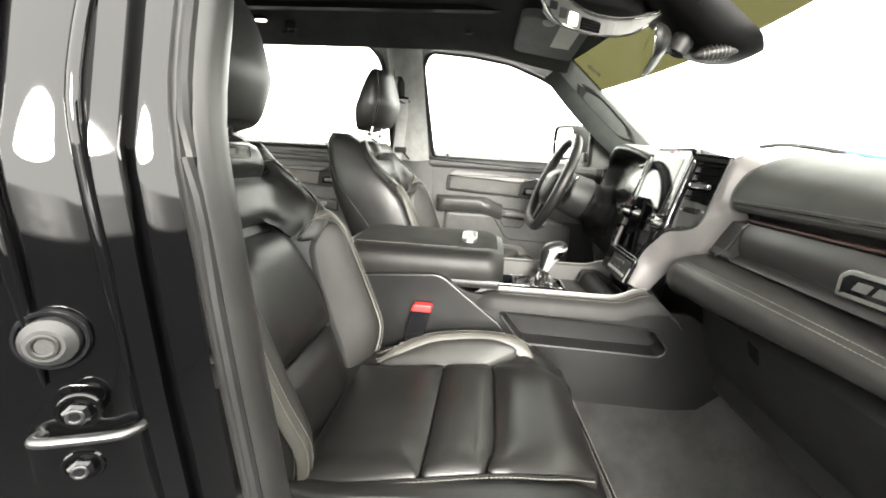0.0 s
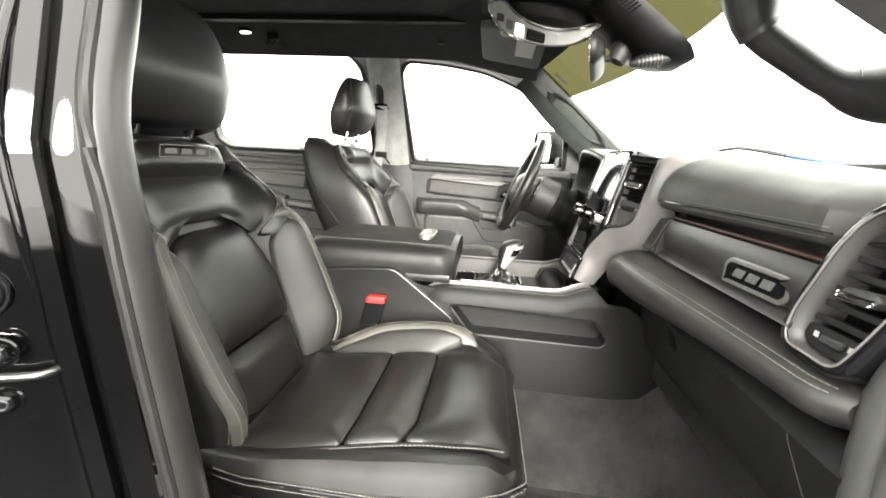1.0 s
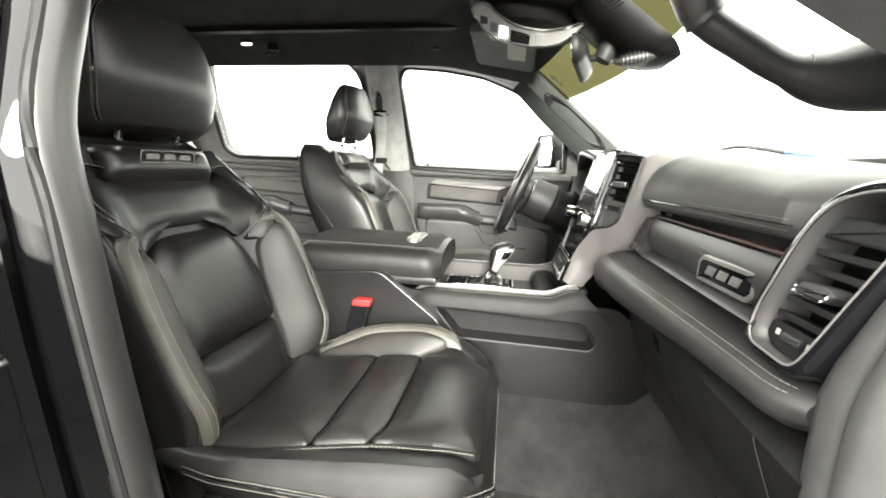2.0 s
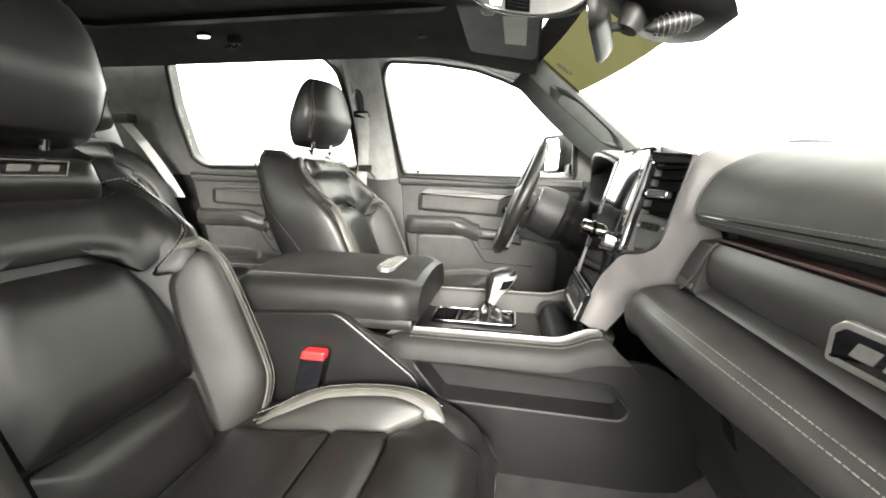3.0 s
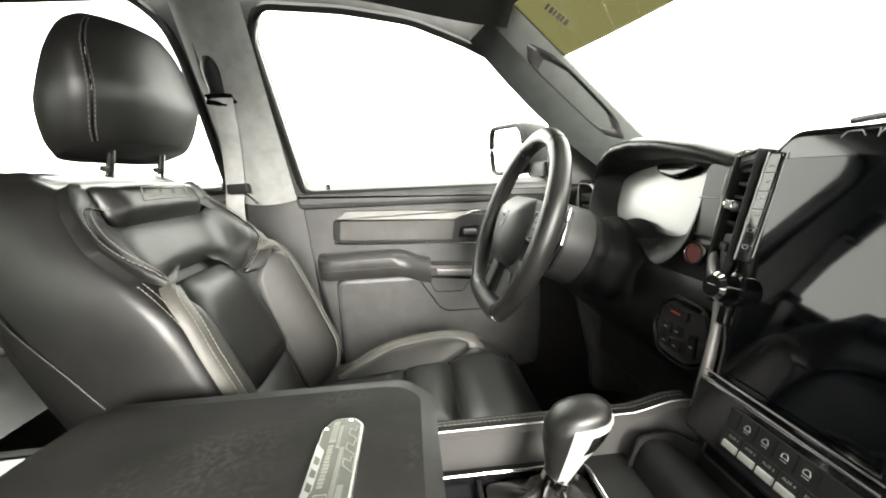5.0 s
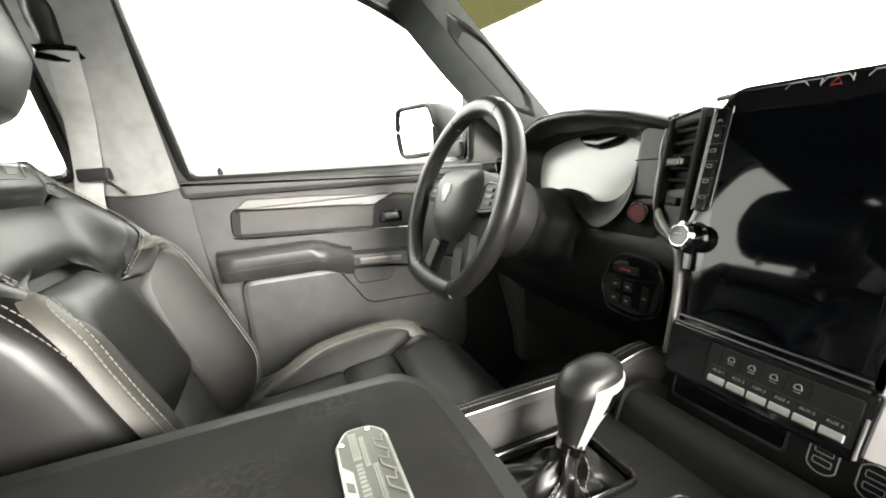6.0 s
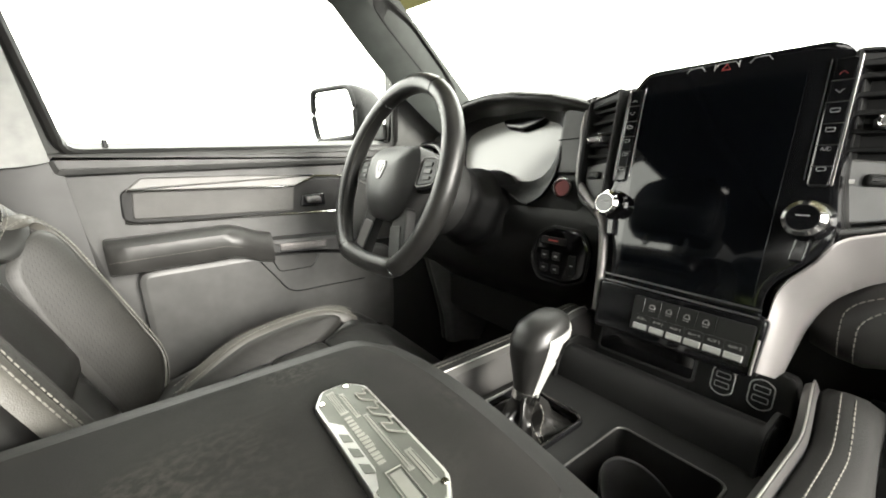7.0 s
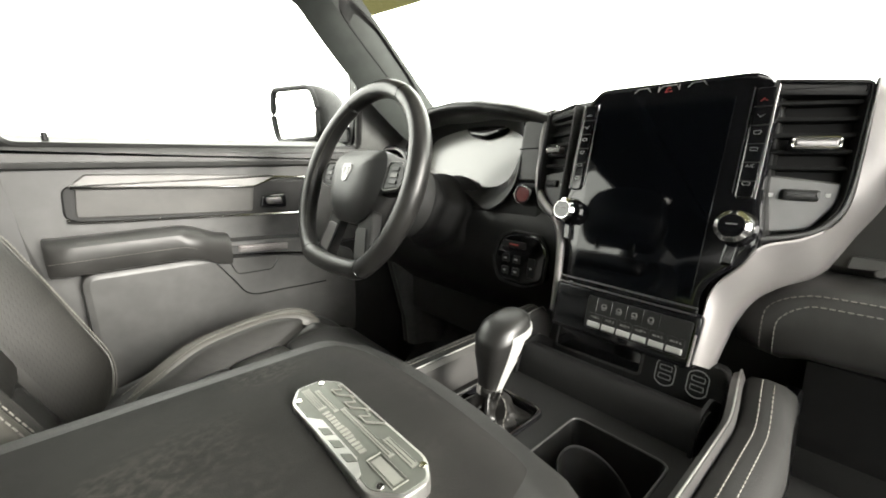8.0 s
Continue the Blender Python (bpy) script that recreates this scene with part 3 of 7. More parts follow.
    if front:
        bm = disc(B(), f(0.06, 0.872, 0.0), (0, 0, 1), 0.005, 0.028, 10)
        part("lock_pin", bm, PLASTIC, d)
        # mirror sail in the window's corner
        bm = slab(B(), [V((0.672, 0.865)), V((0.83, 0.865)), V((0.80, 0.95)), V((0.72, 1.02)), V((0.672, 1.05))], side(0.82, sgn), 0.02, 0.003)
        part("mirror_sail", bm, PLASTIC, d)
    return d


build_door(1, 0.0, 0.72, "front_door", True)
build_door(1, -0.98, -0.19, "rear_door", False)


# ---------- seats ----------
LEAN_BACK = radians(22)


def seat_maps(o, lift=0.058, low=1.0):
    """Maps for the back (across, up along it, forward) and the cushion (across, ahead, up)."""
    o = V(o)
    T, N = V((-math.sin(LEAN_BACK), 0, math.cos(LEAN_BACK))), V((math.cos(LEAN_BACK), 0, math.sin(LEAN_BACK)))

    def bol(u, s):
        return lift * step01(0.105, 0.19, abs(u)) * step01(-0.12, 0.06, s) * (1 - 0.85 * step01(0.26, 0.48, s)) - 0.012 * (u / 0.2) ** 2

    def back(u, s, w):
        return o + V((0, u, 0)) + T * s + N * (w + bol(u, s))

    def cush(u, x, w):
        rise = 0.042 * step01(0.12, 0.175, abs(u)) * (0.35 + 0.65 * step01(0.0, 0.16, x)) * (1 - 0.75 * step01(0.30, 0.44, x))
        rise *= low if u < 0 else 1.0
        z = 0.006 + 0.028 * step01(0.0, 0.3, x) - 0.02 * step01(0.36, 0.46, x)
        return o + V((x, u, z + rise + w))
    return back, cush, bol


def half_back(s):
    return table([-0.12, 0.0, 0.15, 0.30, 0.38, 0.45, 0.49, 0.515], [0.19, 0.206, 0.214, 0.214, 0.204, 0.178, 0.158, 0.146], s)


def strip(welt, f, wide, high):
    """A raised band along a curve of a panel map."""
    rings = []
    for i, p in enumerate(welt):
        a, b = welt[max(i - 1, 0)], welt[min(i + 1, len(welt) - 1)]
        nn = V((-(b - a).y, (b - a).x)).normalized()
        k = min(1.0, 0.12 + 0.3 * min(i, len(welt) - 1 - i))
        rings.append([f(p.x + nn.x * e * wide * k, p.y + nn.y * e * wide * k, w * high * k - 0.004 * (1 - k)) for e, w in ((-1, -0.75), (-0.75, 0.75), (0, 1), (0.75, 0.75), (1, -0.75))])
    return skin(B(), rings, cap0=True, cap1=True)


def build_seat(o, label, group, head_up=0.0, head_tall=0.182):
    o = V(o)
    back, _, bol = seat_maps(o, 0.088)
    entry = o.y < 0
    _, cush, _ = seat_maps(o + V((0.033, 0, 0)), 0.058, 0.15 if entry else 1.0)
    T, N = V((-math.sin(LEAN_BACK), 0, math.cos(LEAN_BACK))), V((math.cos(LEAN_BACK), 0, math.sin(LEAN_BACK)))
    seat = thing("front_seat", (o.x + 0.15, o.y, 0.16), label, "seat", group)

    def side(u, s, w):
        """Flank and rear of the back; its top is level from front to rear."""
        return o + V((0, u, 0)) + T * (s - w * 0.42 * step01(0.34, 0.50, s)) + N * w
    rear_half = lambda s: table([-0.12, 0.15, 0.35, 0.45, 0.515], [0.200, 0.220, 0.220, 0.198, 0.180], s)
    rear_deep = lambda s: -0.125 - 0.02 * step01(0.0, 0.3, s) + 0.035 * step01(0.38, 0.515, s)
    # shell of the back
    rings = []
    for s in [-0.12, -0.06, 0.0, 0.05, 0.10, 0.15, 0.20, 0.25, 0.29, 0.33, 0.37, 0.41, 0.44, 0.465, 0.483, 0.497, 0.507, 0.513, 0.516]:
        h, hr, d = half_back(s), rear_half(s), rear_deep(s)
        tip = step01(0.478, 0.516, s) ** 2
        h, hr = h * (1 - 0.05 * tip), hr * (1 - 0.05 * tip)
        fr = [back(u * h, s, -0.012 - 0.022 * tip) for u in [-0.95 + 1.9 * i / 24 for i in range(25)]]
        w0 = bol(h, s) - 0.014 - 0.022 * tip
        d += 0.012 * tip
        prof = [(h + 0.001, w0 - 0.006), (h + 0.006, w0 - 0.018), (h + (hr - h) * 0.35 + 0.007, w0 + (d - w0) * 0.35), (h + (hr - h) * 0.7 + 0.006, w0 + (d - w0) * 0.7), (hr, d + 0.028), (hr - 0.008, d + 0.010), (hr - 0.03, d)]
        rings.append(fr + [side(u, s, w) for u, w in prof] + [side(u * hr, s, d - 0.004) for u in (0.4, -0.4)] + [side(-u, s, w) for u, w in reversed(prof)])
    br = part("backrest", skin(B(), rings, cap0=True, cap1=True), LEATHER_SMOOTH, seat, "", 50)
    # padded panels of the back
    P = lambda nm, ring, h, mt, lb="", t=0.016, pw=4.0, lift=0.0: part(nm, puff(B(), fine(ring, 0.02), lambda a, b, c: back(a, b, c + lift), h * 1.6, t, pw), mt, br, lb, 60)
    P("lower_panel", rounded([(-0.112, -0.06), (0.112, -0.06), (0.120, 0.103), (-0.120, 0.103)], 0.010), 0.011, LEATHER)
    P("middle_panel", rounded([(-0.120, 0.107), (0.120, 0.107), (0.128, 0.195), (0.116, 0.282), (0.078, 0.328), (-0.078, 0.328), (-0.116, 0.282), (-0.128, 0.195)], [0.010, 0.010, 0.03, 0.03, 0.035, 0.035, 0.03, 0.03]), 0.015, LEATHER, "", 0.016, 4.0, 0.004)
    P("upper_panel", rounded([(-0.085, 0.344), (0.085, 0.344), (0.122, 0.297), (0.176, 0.350), (0.188, 0.400), (0.160, 0.450), (0.120, 0.432), (-0.120, 0.432), (-0.160, 0.450), (-0.188, 0.400), (-0.176, 0.350), (-0.122, 0.297)], [0.03, 0.03, 0.008, 0.03, 0.03, 0.02, 0.01, 0.01, 0.02, 0.03, 0.03, 0.008]), 0.006, LEATHER, "", 0.016, 5)
    band = rounded([(-0.108, 0.428), (0.108, 0.428), (0.120, 0.445), (0.120, 0.496), (-0.120, 0.496), (-0.120, 0.445)], 0.016)
    P("headband", band, 0.015, LEATHER, "raised black leather band below the headrest", 0.016, 8.0)
    for q in (1, -1):
        P("shoulder_panel", rounded([(q * 0.125, 0.452), (q * 0.164, 0.455), (q * 0.193, 0.402), (q * 0.181, 0.348), (q * 0.128, 0.288), (q * 0.150, 0.278), (q * 0.207, 0.345), (q * 0.203, 0.40), (q * 0.178, 0.458), (q * 0.152, 0.498), (q * 0.124, 0.498)], 0.008), 0.003, LEATHER)
        P("side_insert", rounded([(q * 0.124, -0.03), (q * 0.132, 0.2), (q * 0.140, 0.272), (q * 0.168, 0.305), (q * 0.196, 0.295), (q * 0.206, 0.2), (q * 0.198, 0.06), (q * 0.172, -0.04)], 0.02), 0.005, PERF, "perforated grey leather side insert")
        welt = smooth([(q * 0.152, 0.318), (q * 0.188, 0.318), (q * 0.206, 0.27), (q * 0.210, 0.18), (q * 0.204, 0.07), (q * 0.182, -0.03), (q * 0.165, -0.06)], 6)
        part("welt", strip(welt, back, 0.012, 0.007), WELT, br, "pale grey leather welt", 60)
        for e in (-0.006, 0.006):
            part("stitching", stitch(B(), [back(p.x + e, p.y, 0.0082) for p in welt], 0.0045, 0.002, 0.00045), THREAD, br)
        yoke = smooth([(q * 0.122, 0.456), (q * 0.163, 0.456), (q * 0.191, 0.403), (q * 0.180, 0.350), (q * 0.126, 0.293)], 8)
        part("yoke_seam", tube(B(), [back(p.x, p.y, 0.0015) for p in yoke], 0.0016, 6), GLOSS, br)
        for e in (0.0045, -0.0055):
            part("stitching", stitch(B(), [back(p.x + q * e, p.y + e * 0.3, 0.0052 if e > 0 else 0.0075) for p in yoke], 0.0045, 0.002, 0.00045), THREAD, br)
        # seam along the flank, from the shoulder to the foot of the back
        flank = []
        for s in [-0.08 + 0.57 * i / 30 for i in range(31)]:
            h, hr, d = half_back(s), rear_half(s), rear_deep(s)
            w0 = bol(h, s) - 0.014
            k = 0.95 - 0.62 * (1 - (s + 0.08) / 0.57) ** 0.8
            flank.append(side(q * (h + (hr - h) * k + 0.0068), s, w0 + (d - w0) * k))
        part("flank_seam", tube(B(), flank, 0.0022, 8), LEATHER, br, "piped flank seam", 60)
        ridge = [back(q * half_back(s) * 0.965, s, -0.0085) for s in [-0.04 + 0.52 * i / 30 for i in range(31)]]
        for e in (0.004, -0.004):
            part("stitching", stitch(B(), [p + N * e + V((0, q * (0.003 - abs(e) * 0.2), 0)) for p in ridge], 0.0045, 0.002, 0.00045), THREAD, br)
    # raised emblem: plain slanted outlines
    ring = fine(rounded([(-0.066, 0.458), (0.054, 0.458), (0.066, 0.480), (-0.054, 0.480)], 0.0015, 2), 0.006)
    part("emblem_bar", tube(B(), [back(p.x, p.y, 0.0245) for p in ring], 0.0010, 6, closed=True), THREAD, br, "plain pale embroidered outline")
    for a in (-0.036, 0.0, 0.036):
        part("emblem_bar", slab(B(), rounded([(a - 0.016, 0.464), (a + 0.010, 0.464), (a + 0.016, 0.474), (a - 0.010, 0.474)], 0.001, 2), lambda u, v, w: back(u, v, 0.0245 + w), 0.002, 0.0003), DARK_THREAD, br, "plain pale embroidered bar")
    # headrest: a rounded wedge, its rear leaning forward to the top
    def head(t, ang, grow=0.0):
        e = math.sin(math.pi * min(1, max(0, t * 0.94 + 0.03))) ** 0.34
        hw = table([0, 0.12, 0.4, 0.75, 0.92, 1], [0.132, 0.140, 0.143, 0.135, 0.121, 0.098], t) * (0.84 + 0.16 * e)
        xf, xr = table([0, 0.4, 1], [-0.128, -0.112, -0.132], t), table([0, 0.35, 1], [-0.232, -0.226, -0.172], t)
        c, a = (xf + xr) / 2, (xf - xr) / 2 * (0.55 + 0.45 * e)
        cx, cy = math.cos(ang), math.sin(ang)
        cx, cy = math.copysign(abs(cx) ** 0.62, cx), math.copysign(abs(cy) ** 0.62, cy)
        return o + V((c + (a + grow) * cx - 0.022 * cy * cy, (hw + grow) * cy, 0.504 + head_up + head_tall * t + 0.012 * cx * (1 - t)))
    rings = [[head(t, 2 * math.pi * j / 40) for j in range(40)] for t in [0, 0.02, 0.06, 0.12, 0.2, 0.3, 0.4, 0.5, 0.6, 0.7, 0.8, 0.88, 0.94, 0.98, 1.0]]
    hr = part("headrest", skin(B(), rings, cap0=True, cap1=True), LEATHER_SMOOTH, seat, "wedge-shaped black leather headrest", 75)
    for q in (1, -1):
        line = lambda ang: [head(0.03 + 0.94 * i / 24, q * ang, 0.0004) for i in range(25)]
        part("head_seam", tube(B(), line(1.02), 0.0013, 6), GLOSS, hr)
        for ang in (0.97, 1.07):
            part("stitching", stitch(B(), line(ang), 0.0045, 0.002, 0.00045), THREAD, hr)
        part("headrest_post", tube(B(), [o + V((-0.195, q * 0.062, 0.47)), o + V((-0.185, q * 0.062, 0.515))], 0.006, 10), CHROME, seat, "chrome headrest post")
        part("post_collar", tube(B(), [o + V((-0.197, q * 0.062, 0.478)), o + V((-0.195, q * 0.062, 0.486))], 0.009, 14), PLASTIC, seat)
    # cushion; the passenger's has a low, wide roll on the side of its door
    o = o + V((0.033, 0, 0))

    def wide(x, q):
        if entry and q < 0:
            return table([-0.06, 0.05, 0.25, 0.36, 0.42, 0.452], [0.212, 0.232, 0.234, 0.220, 0.198, 0.172], x)
        return table([-0.06, 0.05, 0.25, 0.36, 0.42, 0.452], [0.195, 0.212, 0.222, 0.218, 0.204, 0.180], x)
    rings = []
    for x in [-0.06, 0.0, 0.06, 0.12, 0.18, 0.24, 0.30, 0.35, 0.39, 0.415, 0.435, 0.447, 0.453]:
        tip = step01(0.39, 0.453, x)
        puffed = lambda u: (0.019 * math.sin(math.pi * min(1, max(0, (-u - 0.76) / 0.40))) ** 0.8 if entry else 0.0)
        top = [cush(u * wide(x, u), x, -0.012 + puffed(u) * (1 - tip) - 0.035 * tip ** 2) for u in [-0.97 + 1.91 * i / 32 for i in range(33)]]
        inner = [(1.01, 0.008), (1.04, -0.02), (1.045, -0.05), (1.0, -0.088), (0.5, -0.095)]
        outer = [(0.99, 0.012 + 0.014 * step01(0.0, 0.3, x) * (1 - tip)), (1.03, 0.004), (1.040, -0.008), (0.985, -0.026), (0.80, -0.095)] if entry else inner
        low = [(u, z) for u, z in inner] + [(-u, z) for u, z in reversed(outer)]
        rings.append(top + [V((o.x + x * (1 - 0.04 * tip), o.y + u * wide(x, u), o.z + z)) for u, z in low])
    cu = part("cushion", skin(B(), rings, cap0=True, cap1=True), LEATHER_SMOOTH, seat, "", 60)
    C = lambda nm, ring, h, mt, lb="", t=0.016, pw=5.0: part(nm, puff(B(), fine(ring, 0.02), cush, h * 1.7, t, pw), mt, cu, lb, 60)
    # seam round the front and sides, with its two rows of thread
    drop = lambda q: -0.004 if entry and q < 0 else -0.040
    edge = lambda e, out: [V((o.x + x + (0.0012 if x > 0.44 else 0), o.y + q * (1.036 * wide(x, q) + out), o.z + drop(q) + e)) for q, x in [(-1, 0.0 + 0.45 * i / 24) for i in range(25)] + [(1, 0.45 - 0.43 * i / 24) for i in range(25)]]
    part("edge_seam", tube(B(), edge(0, 0.0), 0.0018, 6), GLOSS, cu)
    for e in (0.006, -0.006):
        part("stitching", stitch(B(), edge(e, 0.0012), 0.0045, 0.002, 0.00045), THREAD, cu)
    # seat panels, out to the line u0 on the side of the door
    u0 = (lambda x: table([0.0, 0.2, 0.36, 0.42], [-0.200, -0.184, -0.162, -0.140], x)) if entry else (lambda x: table([0.0, 0.24, 0.35, 0.42], [-0.124, -0.122, -0.150, -0.132], x))
    C("rear_panel", rounded([(u0(0), 0.0), (0.125, 0.0), (0.122, 0.178), (u0(0.17), 0.174)], 0.008), 0.009, LEATHER)
    C("middle_panel", rounded([(u0(0.178), 0.178), (0.122, 0.182), (0.122, 0.276), (0.09, 0.280), (-0.12, 0.276), (u0(0.262), 0.262)], 0.008), 0.009, PERF_DARK)
    C("front_panel", rounded([(u0(0.266), 0.266), (-0.12, 0.280), (0.09, 0.284), (0.122, 0.280), (0.15, 0.35), (0.12, 0.428), (u0(0.43), 0.428), (u0(0.35), 0.35)], 0.012), 0.009, LEATHER)
    line = smooth([(u0(x) - 0.006, x) for x in (0.02, 0.1, 0.2, 0.3, 0.36, 0.42)], 6)
    part("panel_seam", tube(B(), [cush(p.x + 0.003, p.y, -0.001) for p in line], 0.0014, 6), MATT, cu)
    part("stitching", stitch(B(), [cush(p.x - 0.003, p.y, 0.0005 if entry else 0.004) for p in line], 0.0045, 0.002, 0.0006), THREAD, cu)
    for q in (1, -1):
        if q < 0 and o.y < 0:
            continue
        C("side_insert", rounded([(q * 0.127, 0.03), (q * 0.126, 0.26), (q * 0.155, 0.34), (q * 0.168, 0.28), (q * 0.165, 0.16), (q * 0.15, 0.06)], 0.02), 0.005, PERF, "perforated grey leather side insert")
        welt = smooth([(q * 0.14, 0.03), (q * 0.168, 0.12), (q * 0.178, 0.22), (q * 0.17, 0.31), (q * 0.152, 0.365)], 6)
        part("welt", strip(welt, cush, 0.013, 0.008), WELT, cu, "pale grey leather welt", 60)
        for e in (-0.007, 0.007):
            part("stitching", stitch(B(), [cush(p.x + e, p.y, 0.0088) for p in welt], 0.0045, 0.002, 0.00045), THREAD, cu)
    # base
    part("base_cover", block(B(), (o.x - 0.05, o.y - 0.19, o.z - 0.20), (o.x + 0.38, o.y + 0.19, o.z - 0.085), 0.02), PLASTIC, seat)
    for q in (1, -1):
        part("seat_rail", block(B(), (o.x - 0.08, o.y + q * 0.15 - 0.025, 0.14), (o.x + 0.36, o.y + q * 0.15 + 0.025, o.z - 0.19), 0.006), PLASTIC, seat)
    return seat


build_seat((-0.035, -0.397, 0.43), "black leather passenger bucket seat with pale stitching", "front seats", -0.022, 0.203)
build_seat((0.030, 0.405, 0.46), "black leather driver bucket seat with pale stitching", "front seats")


def build_rear_seat(y0, label):
    o = V((-0.95, y0, 0.51))
    back, cush, _ = seat_maps(o)
    seat = thing("bench_seat", (o.x, y0, 0.16), label, "seat", "rear seats")
    bm = B()
    rings = []
    for s in [-0.1, 0.0, 0.1, 0.2, 0.3, 0.4, 0.47, 0.51, 0.53]:
        h = table([-0.1, 0.3, 0.47, 0.53], [0.31, 0.31, 0.28, 0.22], s)
        rings.append([back(u * h * 0.66, s, -0.01 - 0.03 * step01(0.45, 0.53, s)) + V((0, u * h * 0.34, 0)) for u in [-1 + 2 * i / 12 for i in range(13)]]
                     + [o + (back(0, s, 0) - o) + V((-0.11, u * h, 0)) for u in (1, 0.4, -0.4, -1)])
    skin(bm, rings, cap0=True, cap1=True)
    br = part("backrest", bm, LEATHER_SMOOTH, seat, "", 60)
    P = lambda nm, ring, h, mt, lb="": part(nm, puff(B(), fine(ring, 0.03), back, h, 0.016, 4.0), mt, br, lb, 60)
    P("lower_panel", rounded([(-0.15, -0.05), (0.15, -0.05), (0.15, 0.14), (-0.15, 0.14)], 0.01), 0.012, LEATHER)
    P("middle_panel", rounded([(-0.15, 0.145), (0.15, 0.145), (0.14, 0.32), (-0.14, 0.32)], 0.03), 0.016, LEATHER)
    P("upper_panel", rounded([(-0.16, 0.33), (0.16, 0.33), (0.19, 0.40), (0.15, 0.43), (-0.15, 0.43), (-0.19, 0.40)], 0.02), 0.01, LEATHER)
    P("headband", rounded([(-0.15, 0.44), (0.15, 0.44), (0.15, 0.51), (-0.15, 0.51)], 0.02), 0.012, LEATHER)
    for q in (1, -1):
        P("side_insert", rounded([(q * 0.16, -0.02), (q * 0.16, 0.32), (q * 0.2, 0.36), (q * 0.225, 0.2), (q * 0.2, 0.0)], 0.02), 0.008, PERF, "perforated grey leather side insert")
        bm = tube(B(), [back(p.x, p.y, 0.004) for p in smooth([(q * 0.175, 0.37), (q * 0.215, 0.32), (q * 0.232, 0.2), (q * 0.215, 0.02)], 6)], 0.010, 8)
        part("welt", bm, WELT, br, "pale grey leather welt", 60)
    bm = B()
    rings = []
    for x in [-0.02, 0.1, 0.25, 0.38, 0.44, 0.47, 0.48]:
        tip = step01(0.36, 0.48, x)
        rings.append([V((o.x + x, o.y + u * 0.315, o.z + 0.03 - 0.05 * tip ** 2 + 0.02 * math.cos(u * 3) * (1 - tip))) for u in [-1 + 2 * i / 12 for i in range(13)]]
                     + [V((o.x + x - 0.03 * tip, o.y + u * 0.315, o.z - 0.12)) for u in (1, -1)])
    skin(bm, rings, cap0=True, cap1=True)
    cu = part("cushion", bm, LEATHER, seat, "", 60)
    bm = tube(B(), [(o.x + x, o.y + y, o.z + 0.052 + z) for x, y, z in smooth([(0.02, 0.21, 0), (0.2, 0.245, 0), (0.38, 0.22, -0.005), (0.44, 0.14, -0.02)], 6)], 0.008, 8)
    part("welt", bm, WELT, cu, "pale grey leather welt")
    bm = block(B(), (o.x, o.y - 0.30, 0.15), (o.x + 0.40, o.y + 0.30, o.z - 0.11), 0.02)
    part("base_cover", bm, PLASTIC, seat)
    hc = back(0, 0.66, -0.02) + V((0.12, 0, 0))
    bm = puff(B(), fine(rounded([(-0.13, -0.09), (0.13, -0.09), (0.135, 0.04), (0.10, 0.10), (-0.10, 0.10), (-0.135, 0.04)], 0.04), 0.02), plane(hc, (0, 1, 0), (-0.2, 0, 1)), 0.04, 0.05, 3.5)
    part("headrest", bm, LEATHER_SMOOTH, seat, "", 70)
    for q in (1, -1):
        part("headrest_post", tube(B(), [hc + V((-0.05, q * 0.05, -0.16)), hc + V((0, q * 0.05, -0.07))], 0.006), CHROME, seat)
    return seat


build_rear_seat(0.40, "black leather rear seat with perforated side inserts")
build_rear_seat(-0.40, "black leather rear seat with perforated side inserts")


